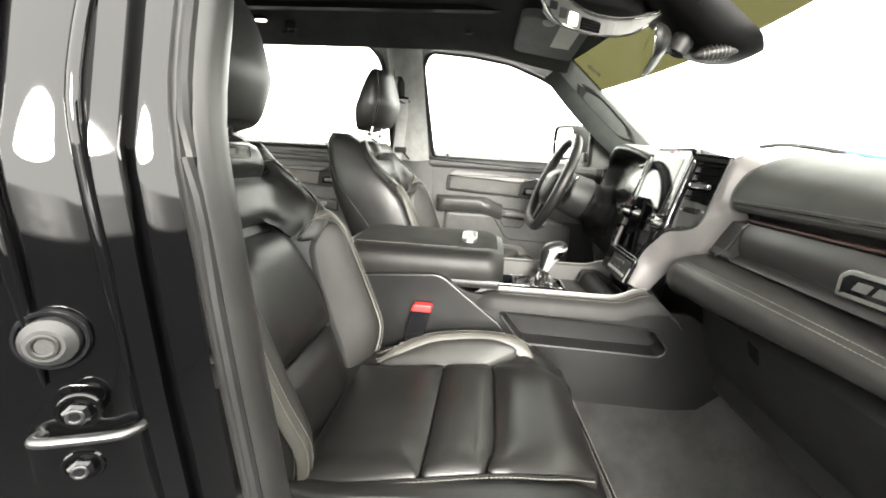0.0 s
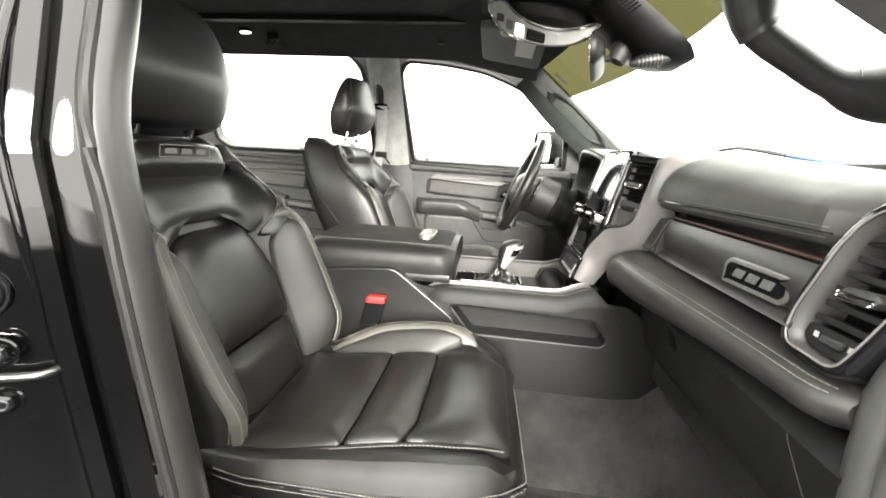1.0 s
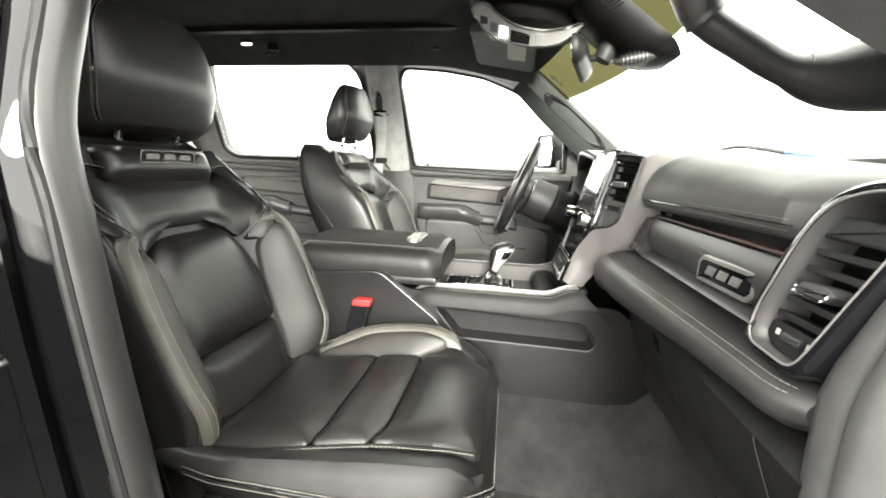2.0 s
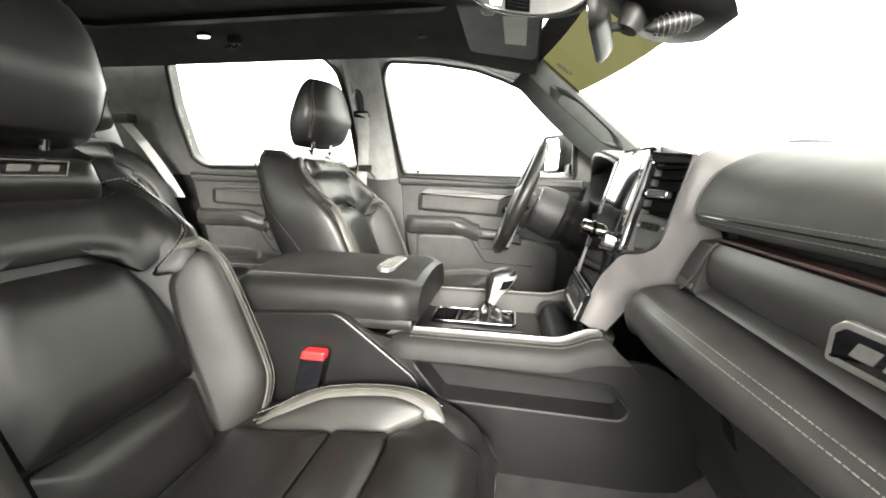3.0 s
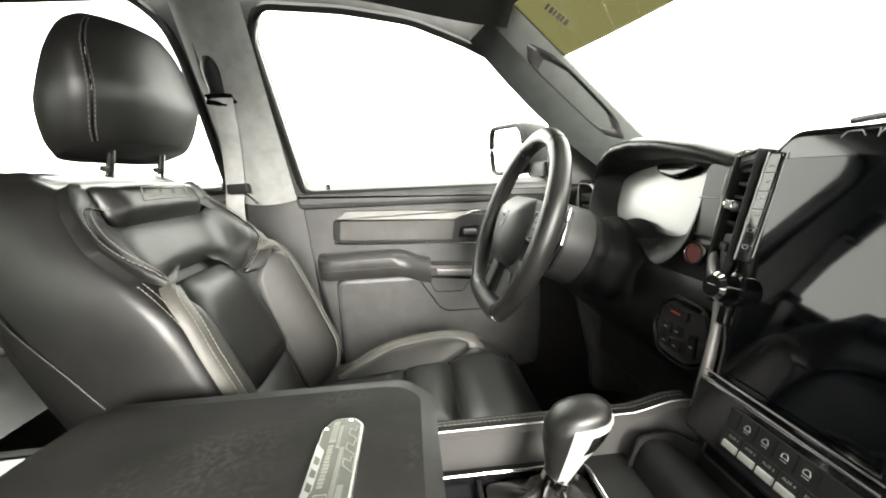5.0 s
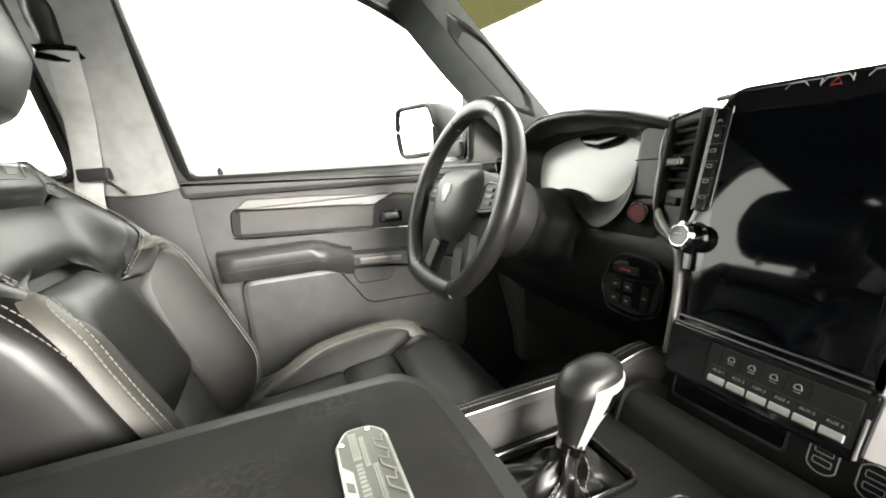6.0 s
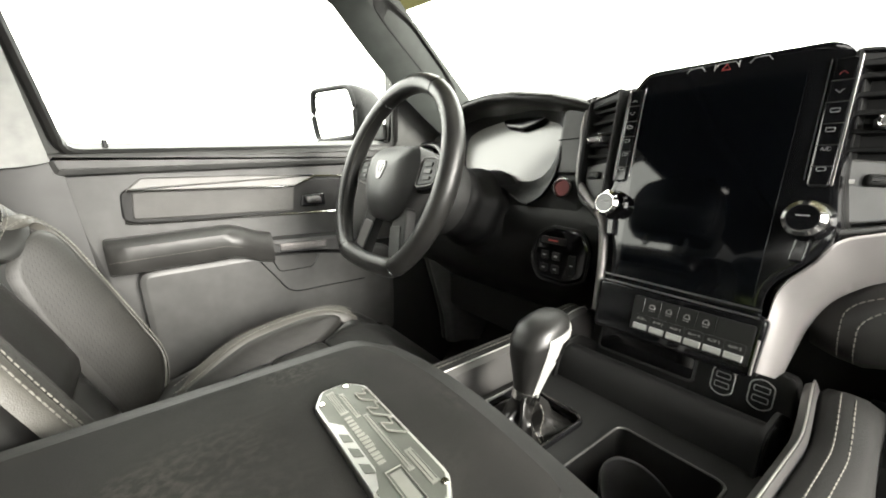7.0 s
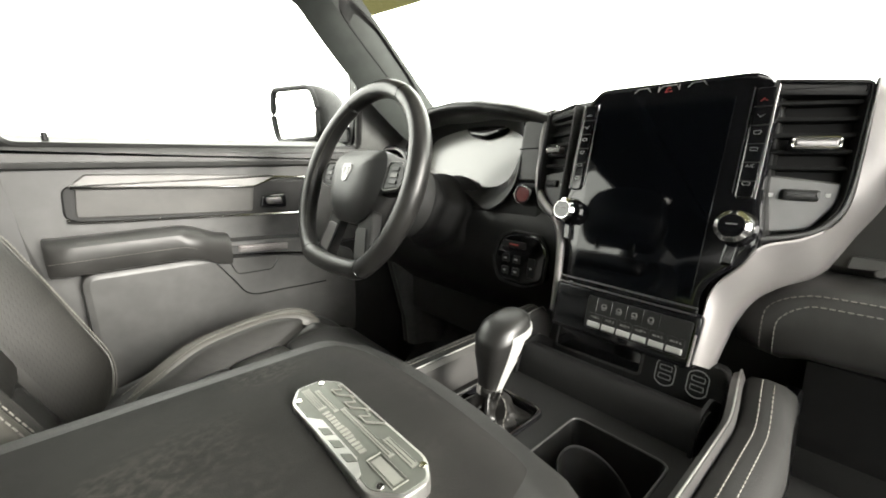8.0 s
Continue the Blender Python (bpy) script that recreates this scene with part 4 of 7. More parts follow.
# ---------- centre console ----------
def build_console():
    c = thing("centre_console", (0.25, 0, 0.2), "dark grey centre console with leather rails and a storage bin", "console")
    # body: two sides, floor of the tray, rear box
    for q in (1, -1):
        f = lambda a, b, w: V((a, q * (0.172 + w), b))
        hole = rounded([(0.29, 0.543), (0.63, 0.530), (0.662, 0.488), (0.650, 0.472), (0.345, 0.476)], 0.012)
        outline = rounded([(-0.22, 0.30), (0.80, 0.33), (0.80, 0.50), (0.70, 0.575), (0.30, 0.575), (0.20, 0.588), (0.155, 0.622), (-0.05, 0.605), (-0.22, 0.58)], 0.02)
        bm = frame_plate(B(), fine(outline, 0.1), [hole], f, 0.012)
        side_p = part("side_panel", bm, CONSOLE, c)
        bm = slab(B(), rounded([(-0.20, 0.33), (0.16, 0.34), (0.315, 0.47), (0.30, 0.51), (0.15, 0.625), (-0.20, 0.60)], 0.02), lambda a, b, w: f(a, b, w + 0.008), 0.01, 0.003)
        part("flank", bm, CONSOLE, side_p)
        bm = B()
        skin(bm, [[f(p.x, p.y, w) for p in r] for r, w in ((inset(hole, -0.006), 0.0005), (inset(hole, -0.004), 0.004), (hole, 0.003), (inset(hole, 0.002), -0.045))], cap1=True)
        part("side_pocket", bm, PLASTIC, side_p, "dark recessed side pocket")
        # leather rail, rising to a rounded front end
        along = lambda t: (0.205 + 0.435 * t, 0.018 * step01(0.78, 0.93, t) - 0.030 * step01(0.955, 1.0, t), 0.162 - 0.012 * step01(0.75, 1.0, t), (0.35 + 0.65 * step01(0, 0.16, t)))
        steps = [i / 30 for i in range(28)] + [0.93, 0.955, 0.97, 0.98, 0.99, 1.0]
        rings = []
        for t in steps:
            x, up, y, tp = along(t)
            rings.append([V((x + 1.25 * (0.592 - z) * step01(0.86, 1.0, t) * (dy > 0), q * (y - 0.01 + (dy + 0.01) * tp), 0.56 + (z - 0.56) * tp + up)) for dy, z in ((-0.020, 0.545), (-0.020, 0.580), (-0.014, 0.588), (0.0, 0.590), (0.013, 0.586), (0.023, 0.574), (0.025, 0.552))])
        rail = part("rail", skin(B(), rings, cap0=True, cap1=True), RAIL, c, "padded leather console rail", 50)
        rings = []
        for t in steps:
            x, up, y, tp = along(t)
            rings.append([V((x - 0.006, q * (y + dy), 0.545 + (z - 0.545) * tp + up * (1 if z > 0.55 else 0))) for dy, z in ((-0.030, 0.535), (-0.029, 0.588), (-0.021, 0.594), (-0.018, 0.586), (-0.019, 0.535))])
        part("rail_trim", skin(B(), rings, cap0=True, cap1=True), RAIL_TRIM, rail, "satin grey edge strip")
        part("trim_line", tube(B(), [V((along(t)[0] - 0.006, q * (along(t)[2] - 0.0225), 0.545 + 0.0495 * along(t)[3] + along(t)[1])) for t in steps[2:-3]], 0.0009, 6), BRUSHED, rail, "bright thin line")
        for dy in (-0.004, 0.006):
            run = [along(0.18 + 0.78 * i / 40) for i in range(41)]
            part("stitching", stitch(B(), [V((x, q * (y + dy), 0.5906 - max(0, dy) * 0.42 + up)) for x, up, y, tp in run], 0.0045, 0.002, 0.00045), THREAD, rail)
    # deck with the openings
    f = lambda a, b, w: V((a, b, 0.545 + w))
    cup = rounded([(0.335, -0.106), (0.494, -0.106), (0.494, -0.005), (0.335, -0.005)], 0.010)
    boot = rounded([(0.283, 0.026), (0.472, 0.026), (0.472, 0.116), (0.283, 0.116)], 0.012)
    part("deck", frame_plate(B(), [V(p) for p in ((0.24, -0.145), (0.53, -0.145), (0.53, 0.145), (0.24, 0.145))], [cup, boot], f, 0.012), PLASTIC, c)
    part("cup_well", skin(B(), [[f(p.x, p.y, w) for p in r] for r, w in ((inset(cup, -0.003), 0.0005), (inset(cup, -0.0015), 0.0018), (cup, 0.0005), (inset(cup, 0.003), -0.085))], cap1=True), PLASTIC, c)
    part("cup_edge", tube(B(), [f(p.x, p.y, 0.0015) for p in inset(cup, -0.001)], 0.0012, 6, closed=True), RAIL_TRIM, c)
    for cx in (0.372, 0.452):
        rings = []
        for w, r in ((-0.080, 0.0330), (-0.014, 0.0375), (-0.012, 0.0385), (-0.011, 0.0395), (-0.013, 0.0405), (-0.080, 0.0405)):
            rings.append([V((cx + r * math.cos(a), -0.056 + r * math.sin(a) + (0.0), 0.545 + w - 0.05 * (0.5 - 0.5 * math.sin(a)) * (w > -0.05))) for a in [2 * math.pi * i / 36 for i in range(36)]])
        part("cup_ring", skin(B(), rings), PLASTIC_GREY, c, "", 40)
    # front tray
    part("tray_floor", block(B(), (0.51, -0.12, 0.47), (0.70, 0.12, 0.50), 0.006), PLASTIC, c)
    # shift surround with its bright frame and a small bin behind
    part("shift_surround", skin(B(), [[f(p.x, p.y, w) for p in r] for r, w in ((inset(boot, -0.004), 0.0), (inset(boot, -0.003), 0.004), (inset(boot, 0.002), 0.004), (inset(boot, 0.004), -0.03))], cap1=True), GLOSS, c)
    part("shift_trim", tube(B(), [f(p.x, p.y, 0.0045) for p in inset(boot, -0.001)], 0.0013, 6, closed=True), CHROME, c, "thin bright frame")
    part("shift_divider", block(B(), (0.336, 0.030, 0.530), (0.341, 0.112, 0.547), 0.001), PLASTIC, c)
    # lid
    bm = B()
    rings = []
    for i in range(41):
        t = i / 40
        x = -0.10 + 0.392 * t
        e = step01(0.0, 0.10, t) * (1 - step01(0.9, 1.0, t) * 0.55)
        top = 0.655 + 0.026 * (0.25 + 0.75 * e)
        hw = 0.156 - 0.022 * max(0, (t - 0.86) / 0.14) ** 3 - 0.01 * (1 - step01(0, 0.08, t))
        pr = [(-hw, 0.606), (-hw - 0.006, 0.63), (-hw - 0.002, top - 0.028), (-hw + 0.008, top - 0.016)]
        pr += [(y, top - 0.014 + 0.018 * math.cos(y / hw * 1.4)) for y in [(-0.85 + 1.7 * j / 20) * hw for j in range(21)]]
        pr += [(-y, z) for y, z in reversed(pr[:4])]
        rings.append([V((x, y, z)) for y, z in pr])
    skin(bm, rings, cap0=True, cap1=True)
    lid = part("lid", bm, LID, c, "padded black leather lid", 45)
    bm = sheet(B(), lambda u, v: V((-0.085 + 0.362 * u, (-0.112 + 0.224 * v) * (1 - 0.13 * max(0, (u - 0.84) / 0.16) ** 3), 0.0)) + V((0, 0, 0.655 + 0.026 * (0.25 + 0.75 * step01(0.0, 0.10, (0.015 + 0.362 * u) / 0.392) * (1 - step01(0.9, 1.0, (0.015 + 0.362 * u) / 0.392) * 0.55)) - 0.0128 + 0.018 * math.cos((-0.112 + 0.224 * v) / 0.155 * 1.4))), 40, 20, 0.003)
    part("lid_top", bm, SUEDE, lid, "worn black suede-like top")
    for q in (-1,):
        bm = B()
        stitch(bm, smooth([(-0.06, q * 0.1175, 0.6765), (0.08, q * 0.1175, 0.6765), (0.20, q * 0.1175, 0.6765), (0.255, q * 0.116, 0.674), (0.276, q * 0.108, 0.669)], 6), 0.0045, 0.002, 0.0005)
        part("stitching", bm, THREAD, lid)
    bm = block(B(), (-0.10, -0.158, 0.59), (0.285, 0.158, 0.612), 0.008)
    part("lid_base", bm, LEATHER, c)
    # rear part
    bm = block(B(), (-0.39, -0.15, 0.25), (0.27, 0.15, 0.55), 0.02)
    part("storage_box", bm, PLASTIC, c)
    # plate on the lid
    ring = rounded([(0.1885, 0.026), (0.1975, 0.041), (0.2155, 0.041), (0.2255, 0.029), (0.2255, -0.070), (0.217, -0.084), (0.2005, -0.084), (0.1885, -0.070)], 0.004, 2)
    fp = lambda a, b, w: V((a, b, 0.6895 + w))
    bm = slab(B(), fine(ring, 0.02), fp, 0.009, 0.0015)
    plate = part("plate", bm, BRUSHED, c, "brushed metal plate with plain bars")
    part("plate_field", slab(B(), inset(ring, 0.0022), lambda a, b, w: fp(a, b, w + 0.0004), 0.002, 0.0002), ETCH, plate, "dark grey etched field")
    return c


build_console()


def build_rear_tray():
    t = thing("rear_cup_tray", (-0.24, 0, 0.58), "glossy black rear cup tray behind the console lid", "cup holder")
    f = lambda a, b, w: V((a, b, 0.622 + w))
    ring = rounded([(-0.385, -0.13), (-0.115, -0.14), (-0.115, 0.14), (-0.385, 0.13)], 0.035)
    wells = [[V((x + 0.045 * math.cos(q), y + 0.045 * math.sin(q))) for q in [2 * math.pi * i / 24 for i in range(24)]] for x, y in ((-0.25, -0.058), (-0.25, 0.058))]
    part("tray_top", frame_plate(B(), ring, wells, f, 0.03), GLOSS, t)
    part("tray_rim", tube(B(), [f(p.x, p.y, 0.001) for p in fine(ring, 0.03)], 0.004, 8, closed=True), RAIL_TRIM, t, "thin satin rim")
    for w in wells:
        part("cup_well", skin(B(), [[f(p.x, p.y, 0.001) for p in inset(w, -0.003)], [f(p.x, p.y, 0.003) for p in w], [f(p.x, p.y, -0.07) for p in inset(w, 0.005)]], cap1=True), PLASTIC, t)


build_rear_tray()


# ---------- dashboard ----------
def build_dash():
    d = thing("dashboard", (0.85, 0, 0.5), "black soft-touch dashboard with stitched pads and silver wings", "dashboard")
    top_sec = [(1.12, 0.86), (1.10, 0.90), (0.98, 0.918), (0.86, 0.924), (0.79, 0.914), (0.752, 0.890), (0.733, 0.862), (0.726, 0.834), (0.728, 0.819), (0.740, 0.810), (0.80, 0.807)]
    sec = [p.to_tuple() for p in smooth([V(p) for p in top_sec], 4)] + [(1.1, 0.807)]
    # passenger side: the top falls away outboard, the inboard end is rounded
    rings = []
    for i in range(25):
        y = -0.203 - 0.577 * (i / 24) ** 1.5
        fall = max(0.3, 1 - 1.45 * max(0, -y - 0.2))
        end = (1 - step01(0.203, 0.235, -y)) ** 2
        out = -0.021 + 0.019 * step01(0.25, 0.62, -y) + 0.055 * step01(0.622, 0.65, -y)
        k = 1 - 0.16 * end
        ring = []
        for x, z in sec:
            z = z if z < 0.85 else 0.85 + (z - 0.85) * fall
            ring.append(V((x + (out + 0.010 * end) * (1 - step01(0.76, 0.95, x)), y, 0.84 + (z - 0.84) * k)))
        rings.append(ring)
    pad = part("upper_pad", skin(B(), rings, cap0=True, cap1=True), SOFT, d, "stitched soft black upper pad", 50)
    part("upper_pad", extrude_y(B(), sec, 0.20, 0.78, 8, lambda y: (0.05, -0.012)), SOFT, d, "", 50)
    part("centre_block", block(B(), (0.76, -0.20, 0.60), (1.10, 0.21, 0.905), 0.02), SOFT, d)
    part("carrier", block(B(), (0.775, -0.76, 0.40), (1.12, 0.76, 0.85), 0.02), PLASTIC, d)
    for z, x in ((0.832, 0.7250), (0.8205, 0.7252)):
        part("stitching", stitch(B(), [V((x - 0.021 + 0.019 * step01(0.25, 0.62, -y) + 0.008 * (1 - step01(0.203, 0.235, -y)) ** 2, y, z)) for y in [-0.207 - 0.418 * i / 20 for i in range(21)]]), DARK_THREAD, pad)
    part("pad_seam", tube(B(), [V((0.7256 - 0.021 + 0.019 * step01(0.25, 0.62, -y), y, 0.8262)) for y in [-0.225 - 0.40 * i / 20 for i in range(21)]], 0.0011, 6), GLOSS, pad)
    # pinstripe and upper glove door
    part("pinstripe", block(B(), (0.727, -0.624, 0.7935), (0.75, -0.245, 0.7975), 0.0015), COPPER, d, "thin copper pinstripe")
    gs = [(0.75, 0.792), (0.728, 0.790), (0.7215, 0.778), (0.7185, 0.758), (0.7215, 0.736), (0.728, 0.729), (0.7205, 0.7255), (0.712, 0.7215), (0.7095, 0.7165), (0.718, 0.712), (0.77, 0.712), (0.77, 0.792)]
    gd = part("glove_door", extrude_y(B(), gs, -0.616, -0.246, 6), GLOVE, d, "", 50)
    part("door_end", extrude_y(B(), [(0.75, 0.792), (0.724, 0.788), (0.716, 0.76), (0.706, 0.722), (0.715, 0.712), (0.77, 0.712), (0.77, 0.792)], -0.244, -0.17, 3, lambda y: (0.10 * (y + 0.2) if y > -0.2 else 0, 0)), GLOVE, d, "", 50)
    part("door_edge", tube(B(), smooth([(0.727, -0.248, 0.791), (0.7165, -0.243, 0.772), (0.711, -0.234, 0.748), (0.7035, -0.222, 0.724)], 5), 0.0016, 8), RAIL_TRIM, gd, "thin satin edge line")
    part("end_strip", slab(B(), rounded([(0.186, 0.7215), (0.236, 0.7225), (0.238, 0.7325), (0.188, 0.7345)], 0.002), lambda a, b, w: V((0.7035 + 0.25 * (b - 0.722) - w, -a, b)), 0.006, 0.001), RAIL_TRIM, d, "pale satin end strip")
    part("door_buffer", disc(B(), (0.7045, -0.211, 0.7195), (-1, 0, 0.3), 0.0045, 0.004, 14), RAIL_TRIM, d)
    # badge: plain slanted shapes on a dark field
    fb = plane((0.7165, -0.532, 0.749), (0.05, -1, 0), (0.02, 0, 1))
    ring = rounded([(-0.062, -0.019), (0.050, -0.019), (0.062, -0.009), (0.062, 0.019), (-0.050, 0.019), (-0.062, 0.009)], 0.004, 2)
    bd = part("badge", slab(B(), ring, fb, 0.008, 0.0015), BRUSHED, d, "brushed silver badge with slanted corners")
    part("badge_field", slab(B(), inset(ring, 0.0065), lambda a, b, w: fb(a, b, w + 0.0004), 0.002, 0.0003), GLOSS, bd)
    for a in (-0.027, 0.0, 0.027):
        part("badge_bar", slab(B(), rounded([(a - 0.013, -0.006), (a + 0.007, -0.006), (a + 0.013, 0.006), (a - 0.007, 0.006)], 0.001, 2), lambda u, v, w: fb(u, v, w + 0.0012), 0.0014, 0.0003), BRUSHED, bd, "plain slanted bar")
    # padded lower ledge
    ps = [(0.75, 0.712), (0.70, 0.712), (0.665, 0.70), (0.648, 0.675), (0.65, 0.645), (0.665, 0.625), (0.70, 0.615), (0.75, 0.615)]
    pts = [p for p in smooth([V(p) for p in ps], 3)]
    rings = []
    for i in range(29):
        t = i / 28
        y = -0.108 - 0.592 * t
        end = max(1 - step01(0, 0.07, t), step01(0.95, 1, t))
        dx = 0.052 * step01(0.25, 1.0, t) + 0.02 * end
        dz = -0.024 * step01(0.3, 1.0, t) - 0.02 * (1 - step01(0, 0.12, t))
        thick = (1 - 0.42 * step01(0.1, 1.0, t)) * (1 - 0.18 * end)
        rings.append([V((min(p.x + dx, 0.77), y, 0.712 + (p.y - 0.712) * thick + dz)) for p in pts])
    bm = skin(B(), rings, cap0=True, cap1=True)
    pad = part("lower_pad", bm, PAD, d, "stitched black leather lower pad", 50)
    def on_pad(r, k):
        a, b, u, w = int(r), int(k), r - int(r), k - int(k)
        p = rings[a][b].lerp(rings[a][b + 1], w)
        return p.lerp(rings[min(a + 1, 28)][b].lerp(rings[min(a + 1, 28)][b + 1], w), u) + V((-0.0009, 0.0003, 0.0006))
    for r0, k0 in ((1.15, 6.4), (1.75, 7.6)):
        run = [on_pad(27.2 - (27.2 - r0 - 1.4) * i / 60, k0) for i in range(61)]
        run += [on_pad(r0 + 1.4 * (1 - math.sin(a)), k0 + 2.2 * (1 - math.cos(a))) for a in [math.pi / 2 * i / 10 for i in range(1, 11)]]
        run += [on_pad(r0, k0 + 2.2 + 0.5 * i) for i in range(1, 14)]
        part("stitching", stitch(B(), run, 0.0045, 0.002, 0.0005), THREAD, pad)
    # lower glove box and knee panel
    gs = [(0.74, 0.62), (0.72, 0.60), (0.745, 0.50), (0.81, 0.40), (0.86, 0.36), (0.95, 0.36), (0.95, 0.62)]
    bm = extrude_y(B(), gs, -0.715, -0.17, 6)
    lg = part("lower_glove_box", bm, MATT, d, "", 50)
    on_box = lambda y, z: V((0.7185 + 0.25 * (0.60 - z), y, z))
    part("box_seam", tube(B(), smooth([on_box(-0.640, 0.600), on_box(-0.643, 0.585), on_box(-0.652, 0.56), on_box(-0.668, 0.52)], 5), 0.0007, 6), PLASTIC_GREY, lg, "thin pale door seam", 60)
    part("latch_recess", slab(B(), rounded([(0.326, 0.562), (0.352, 0.556), (0.350, 0.585), (0.322, 0.592)], 0.005), lambda a, b, w: on_box(-a, b) + V((-w - 0.0005, 0, 0)), 0.004, 0.001), SLAT, lg, "dark latch recess")
    gs = [(0.74, 0.775), (0.70, 0.765), (0.672, 0.72), (0.665, 0.66), (0.69, 0.585), (0.78, 0.50), (0.95, 0.46), (0.95, 0.775)]
    bm = extrude_y(B(), gs, 0.13, 0.78, 6)
    part("knee_panel", bm, PLASTIC, d, "", 50)
    # silver wing on the passenger side: a shell between the vent's edge and the pads
    inner = [(0.92, -0.168, 0.922), (0.80, -0.174, 0.921), (0.726, -0.179, 0.914), (0.707, -0.180, 0.879), (0.695, -0.180, 0.83), (0.685, -0.179, 0.793), (0.677, -0.172, 0.770), (0.662, -0.152, 0.755), (0.641, -0.124, 0.746), (0.627, -0.110, 0.724), (0.616, -0.091, 0.697), (0.603, -0.0875, 0.660), (0.590, -0.0865, 0.612)]
    outer = [(0.92, -0.218, 0.919), (0.81, -0.217, 0.917), (0.742, -0.210, 0.893), (0.718, -0.204, 0.862), (0.709, -0.205, 0.825), (0.722, -0.205, 0.794), (0.712, -0.188, 0.755), (0.694, -0.168, 0.712), (0.674, -0.141, 0.696), (0.653, -0.121, 0.678), (0.632, -0.109, 0.652), (0.618, -0.105, 0.630), (0.603, -0.1015, 0.606)]
    ridge = [0.5, 0.5, 0.5, 0.55, 0.62, 0.62, 0.7, 0.86, 0.7, 0.6, 0.5, 0.5, 0.5]
    a, b, k = smooth(inner, 5), smooth(outer, 5), smooth([(r, 0, 0) for r in ridge], 5)
    rings = []
    for p, q, r in zip(a, b, k):
        n = V((-0.9, -0.1, 0.42))
        m = p.lerp(q, r.x)
        top = step01(0.72, 0.80, p.x)
        n = n.lerp(V((0, 0, 1)), top)
        rings.append([p + V((0.03, 0, -0.004)), p, p.lerp(m, 0.12) + n * 0.0035, p.lerp(m, 0.55) + n * 0.0048, m + n * 0.0052, m.lerp(q, 0.35) + n * 0.0025, q, q + V((0.03, 0, -0.004))])
    part("wing", skin(B(), rings, cap0=True, cap1=True), SATIN, d, "satin silver wing beside the screen", 40)
    # thin silver edge on the driver side
    path = smooth([(0.90, 0.20, 0.920), (0.80, 0.208, 0.918), (0.720, 0.204, 0.900), (0.706, 0.206, 0.84), (0.694, 0.203, 0.792), (0.668, 0.172, 0.768), (0.640, 0.126, 0.742), (0.622, 0.108, 0.70), (0.60, 0.100, 0.62)], 6)
    part("wing", tube(B(), path, [0.006] * len(path), 10, squash=(1, 1.3)), SATIN, d, "thin satin silver edge beside the screen", 60)
    return d


DASH = build_dash()


SCREEN_MAP = plane((0.636, 0, 0.766), (0, -1, 0), (0.265, 0, 1))


def build_screen():
    s = thing("infotainment_screen", (0.62, 0, 0.66), "tall glossy black touch screen with chrome knobs, switched off", "screen")
    f = SCREEN_MAP
    ring = rounded([(-0.090, -0.112), (0.083, -0.112), (0.082, -0.072), (0.110, -0.045), (0.124, -0.016), (0.116, 0.030), (0.112, 0.150), (0.094, 0.1705), (-0.094, 0.1735), (-0.110, 0.150), (-0.110, 0.030), (-0.122, -0.004), (-0.112, -0.030), (-0.094, -0.062)], [0.008, 0.006, 0.016, 0.02, 0.018, 0.02, 0.022, 0.016, 0.016, 0.022, 0.02, 0.016, 0.016, 0.016])
    bm = slab(B(), ring, f, 0.06, 0.007)
    part("bezel", bm, GLOSS, s)
    part("back_shell", slab(B(), inset(ring, -0.003), lambda a, b, w: f(a, b, w - 0.012), 0.06, 0.008), PLASTIC, s)
    bm = slab(B(), rounded([(-0.078, -0.098), (0.072, -0.098), (0.074, 0.143), (-0.092, 0.143)], 0.004), lambda a, b, w: f(a, b, w + 0.0012), 0.002, 0.0005)
    part("display", bm, SCREEN, s, "dark switched-off display glass")
    n = (f(0, 0, 1) - f(0, 0, 0)).normalized()
    for q in (-1, 1):
        a = V(f(q * 0.101, -0.004, 0))
        part("knob_base", disc(B(), a, n, 0.0195, 0.006, 32, 0.003), GLOSS, s)
        kn = part("knob", disc(B(), a + n * 0.005, n, 0.0168, 0.022, 32, 0.004), CHROME, s, "chrome rotary knob")
        part("knob_face", disc(B(), a + n * 0.0272, n, 0.0120, 0.0006, 28, 0.0002), GLOSS, kn)
        part("knob_mark", tube(B(), [a + n * 0.0280 + V((0, q2 * 0.005, 0.002)) for q2 in (-1, 1)], 0.0005, 5), PALE, kn)
        part("key_strip", slab(B(), rounded([(q * 0.1005 - 0.0085, 0.028), (q * 0.1005 + 0.0085, 0.028), (q * 0.1005 + 0.0085, 0.15), (q * 0.1005 - 0.0085, 0.15)], 0.005), lambda x, y, w: f(x, y, w + 0.003), 0.006, 0.002), GLOSS, s)
        for z in (0.048, 0.068, 0.088, 0.108, 0.128):
            part("key_gap", tube(B(), [f(q * 0.1005 - 0.008, z, 0.003), f(q * 0.1005 + 0.008, z, 0.003)], 0.0005, 5), PLASTIC_GREY, s)
    return s


build_screen()


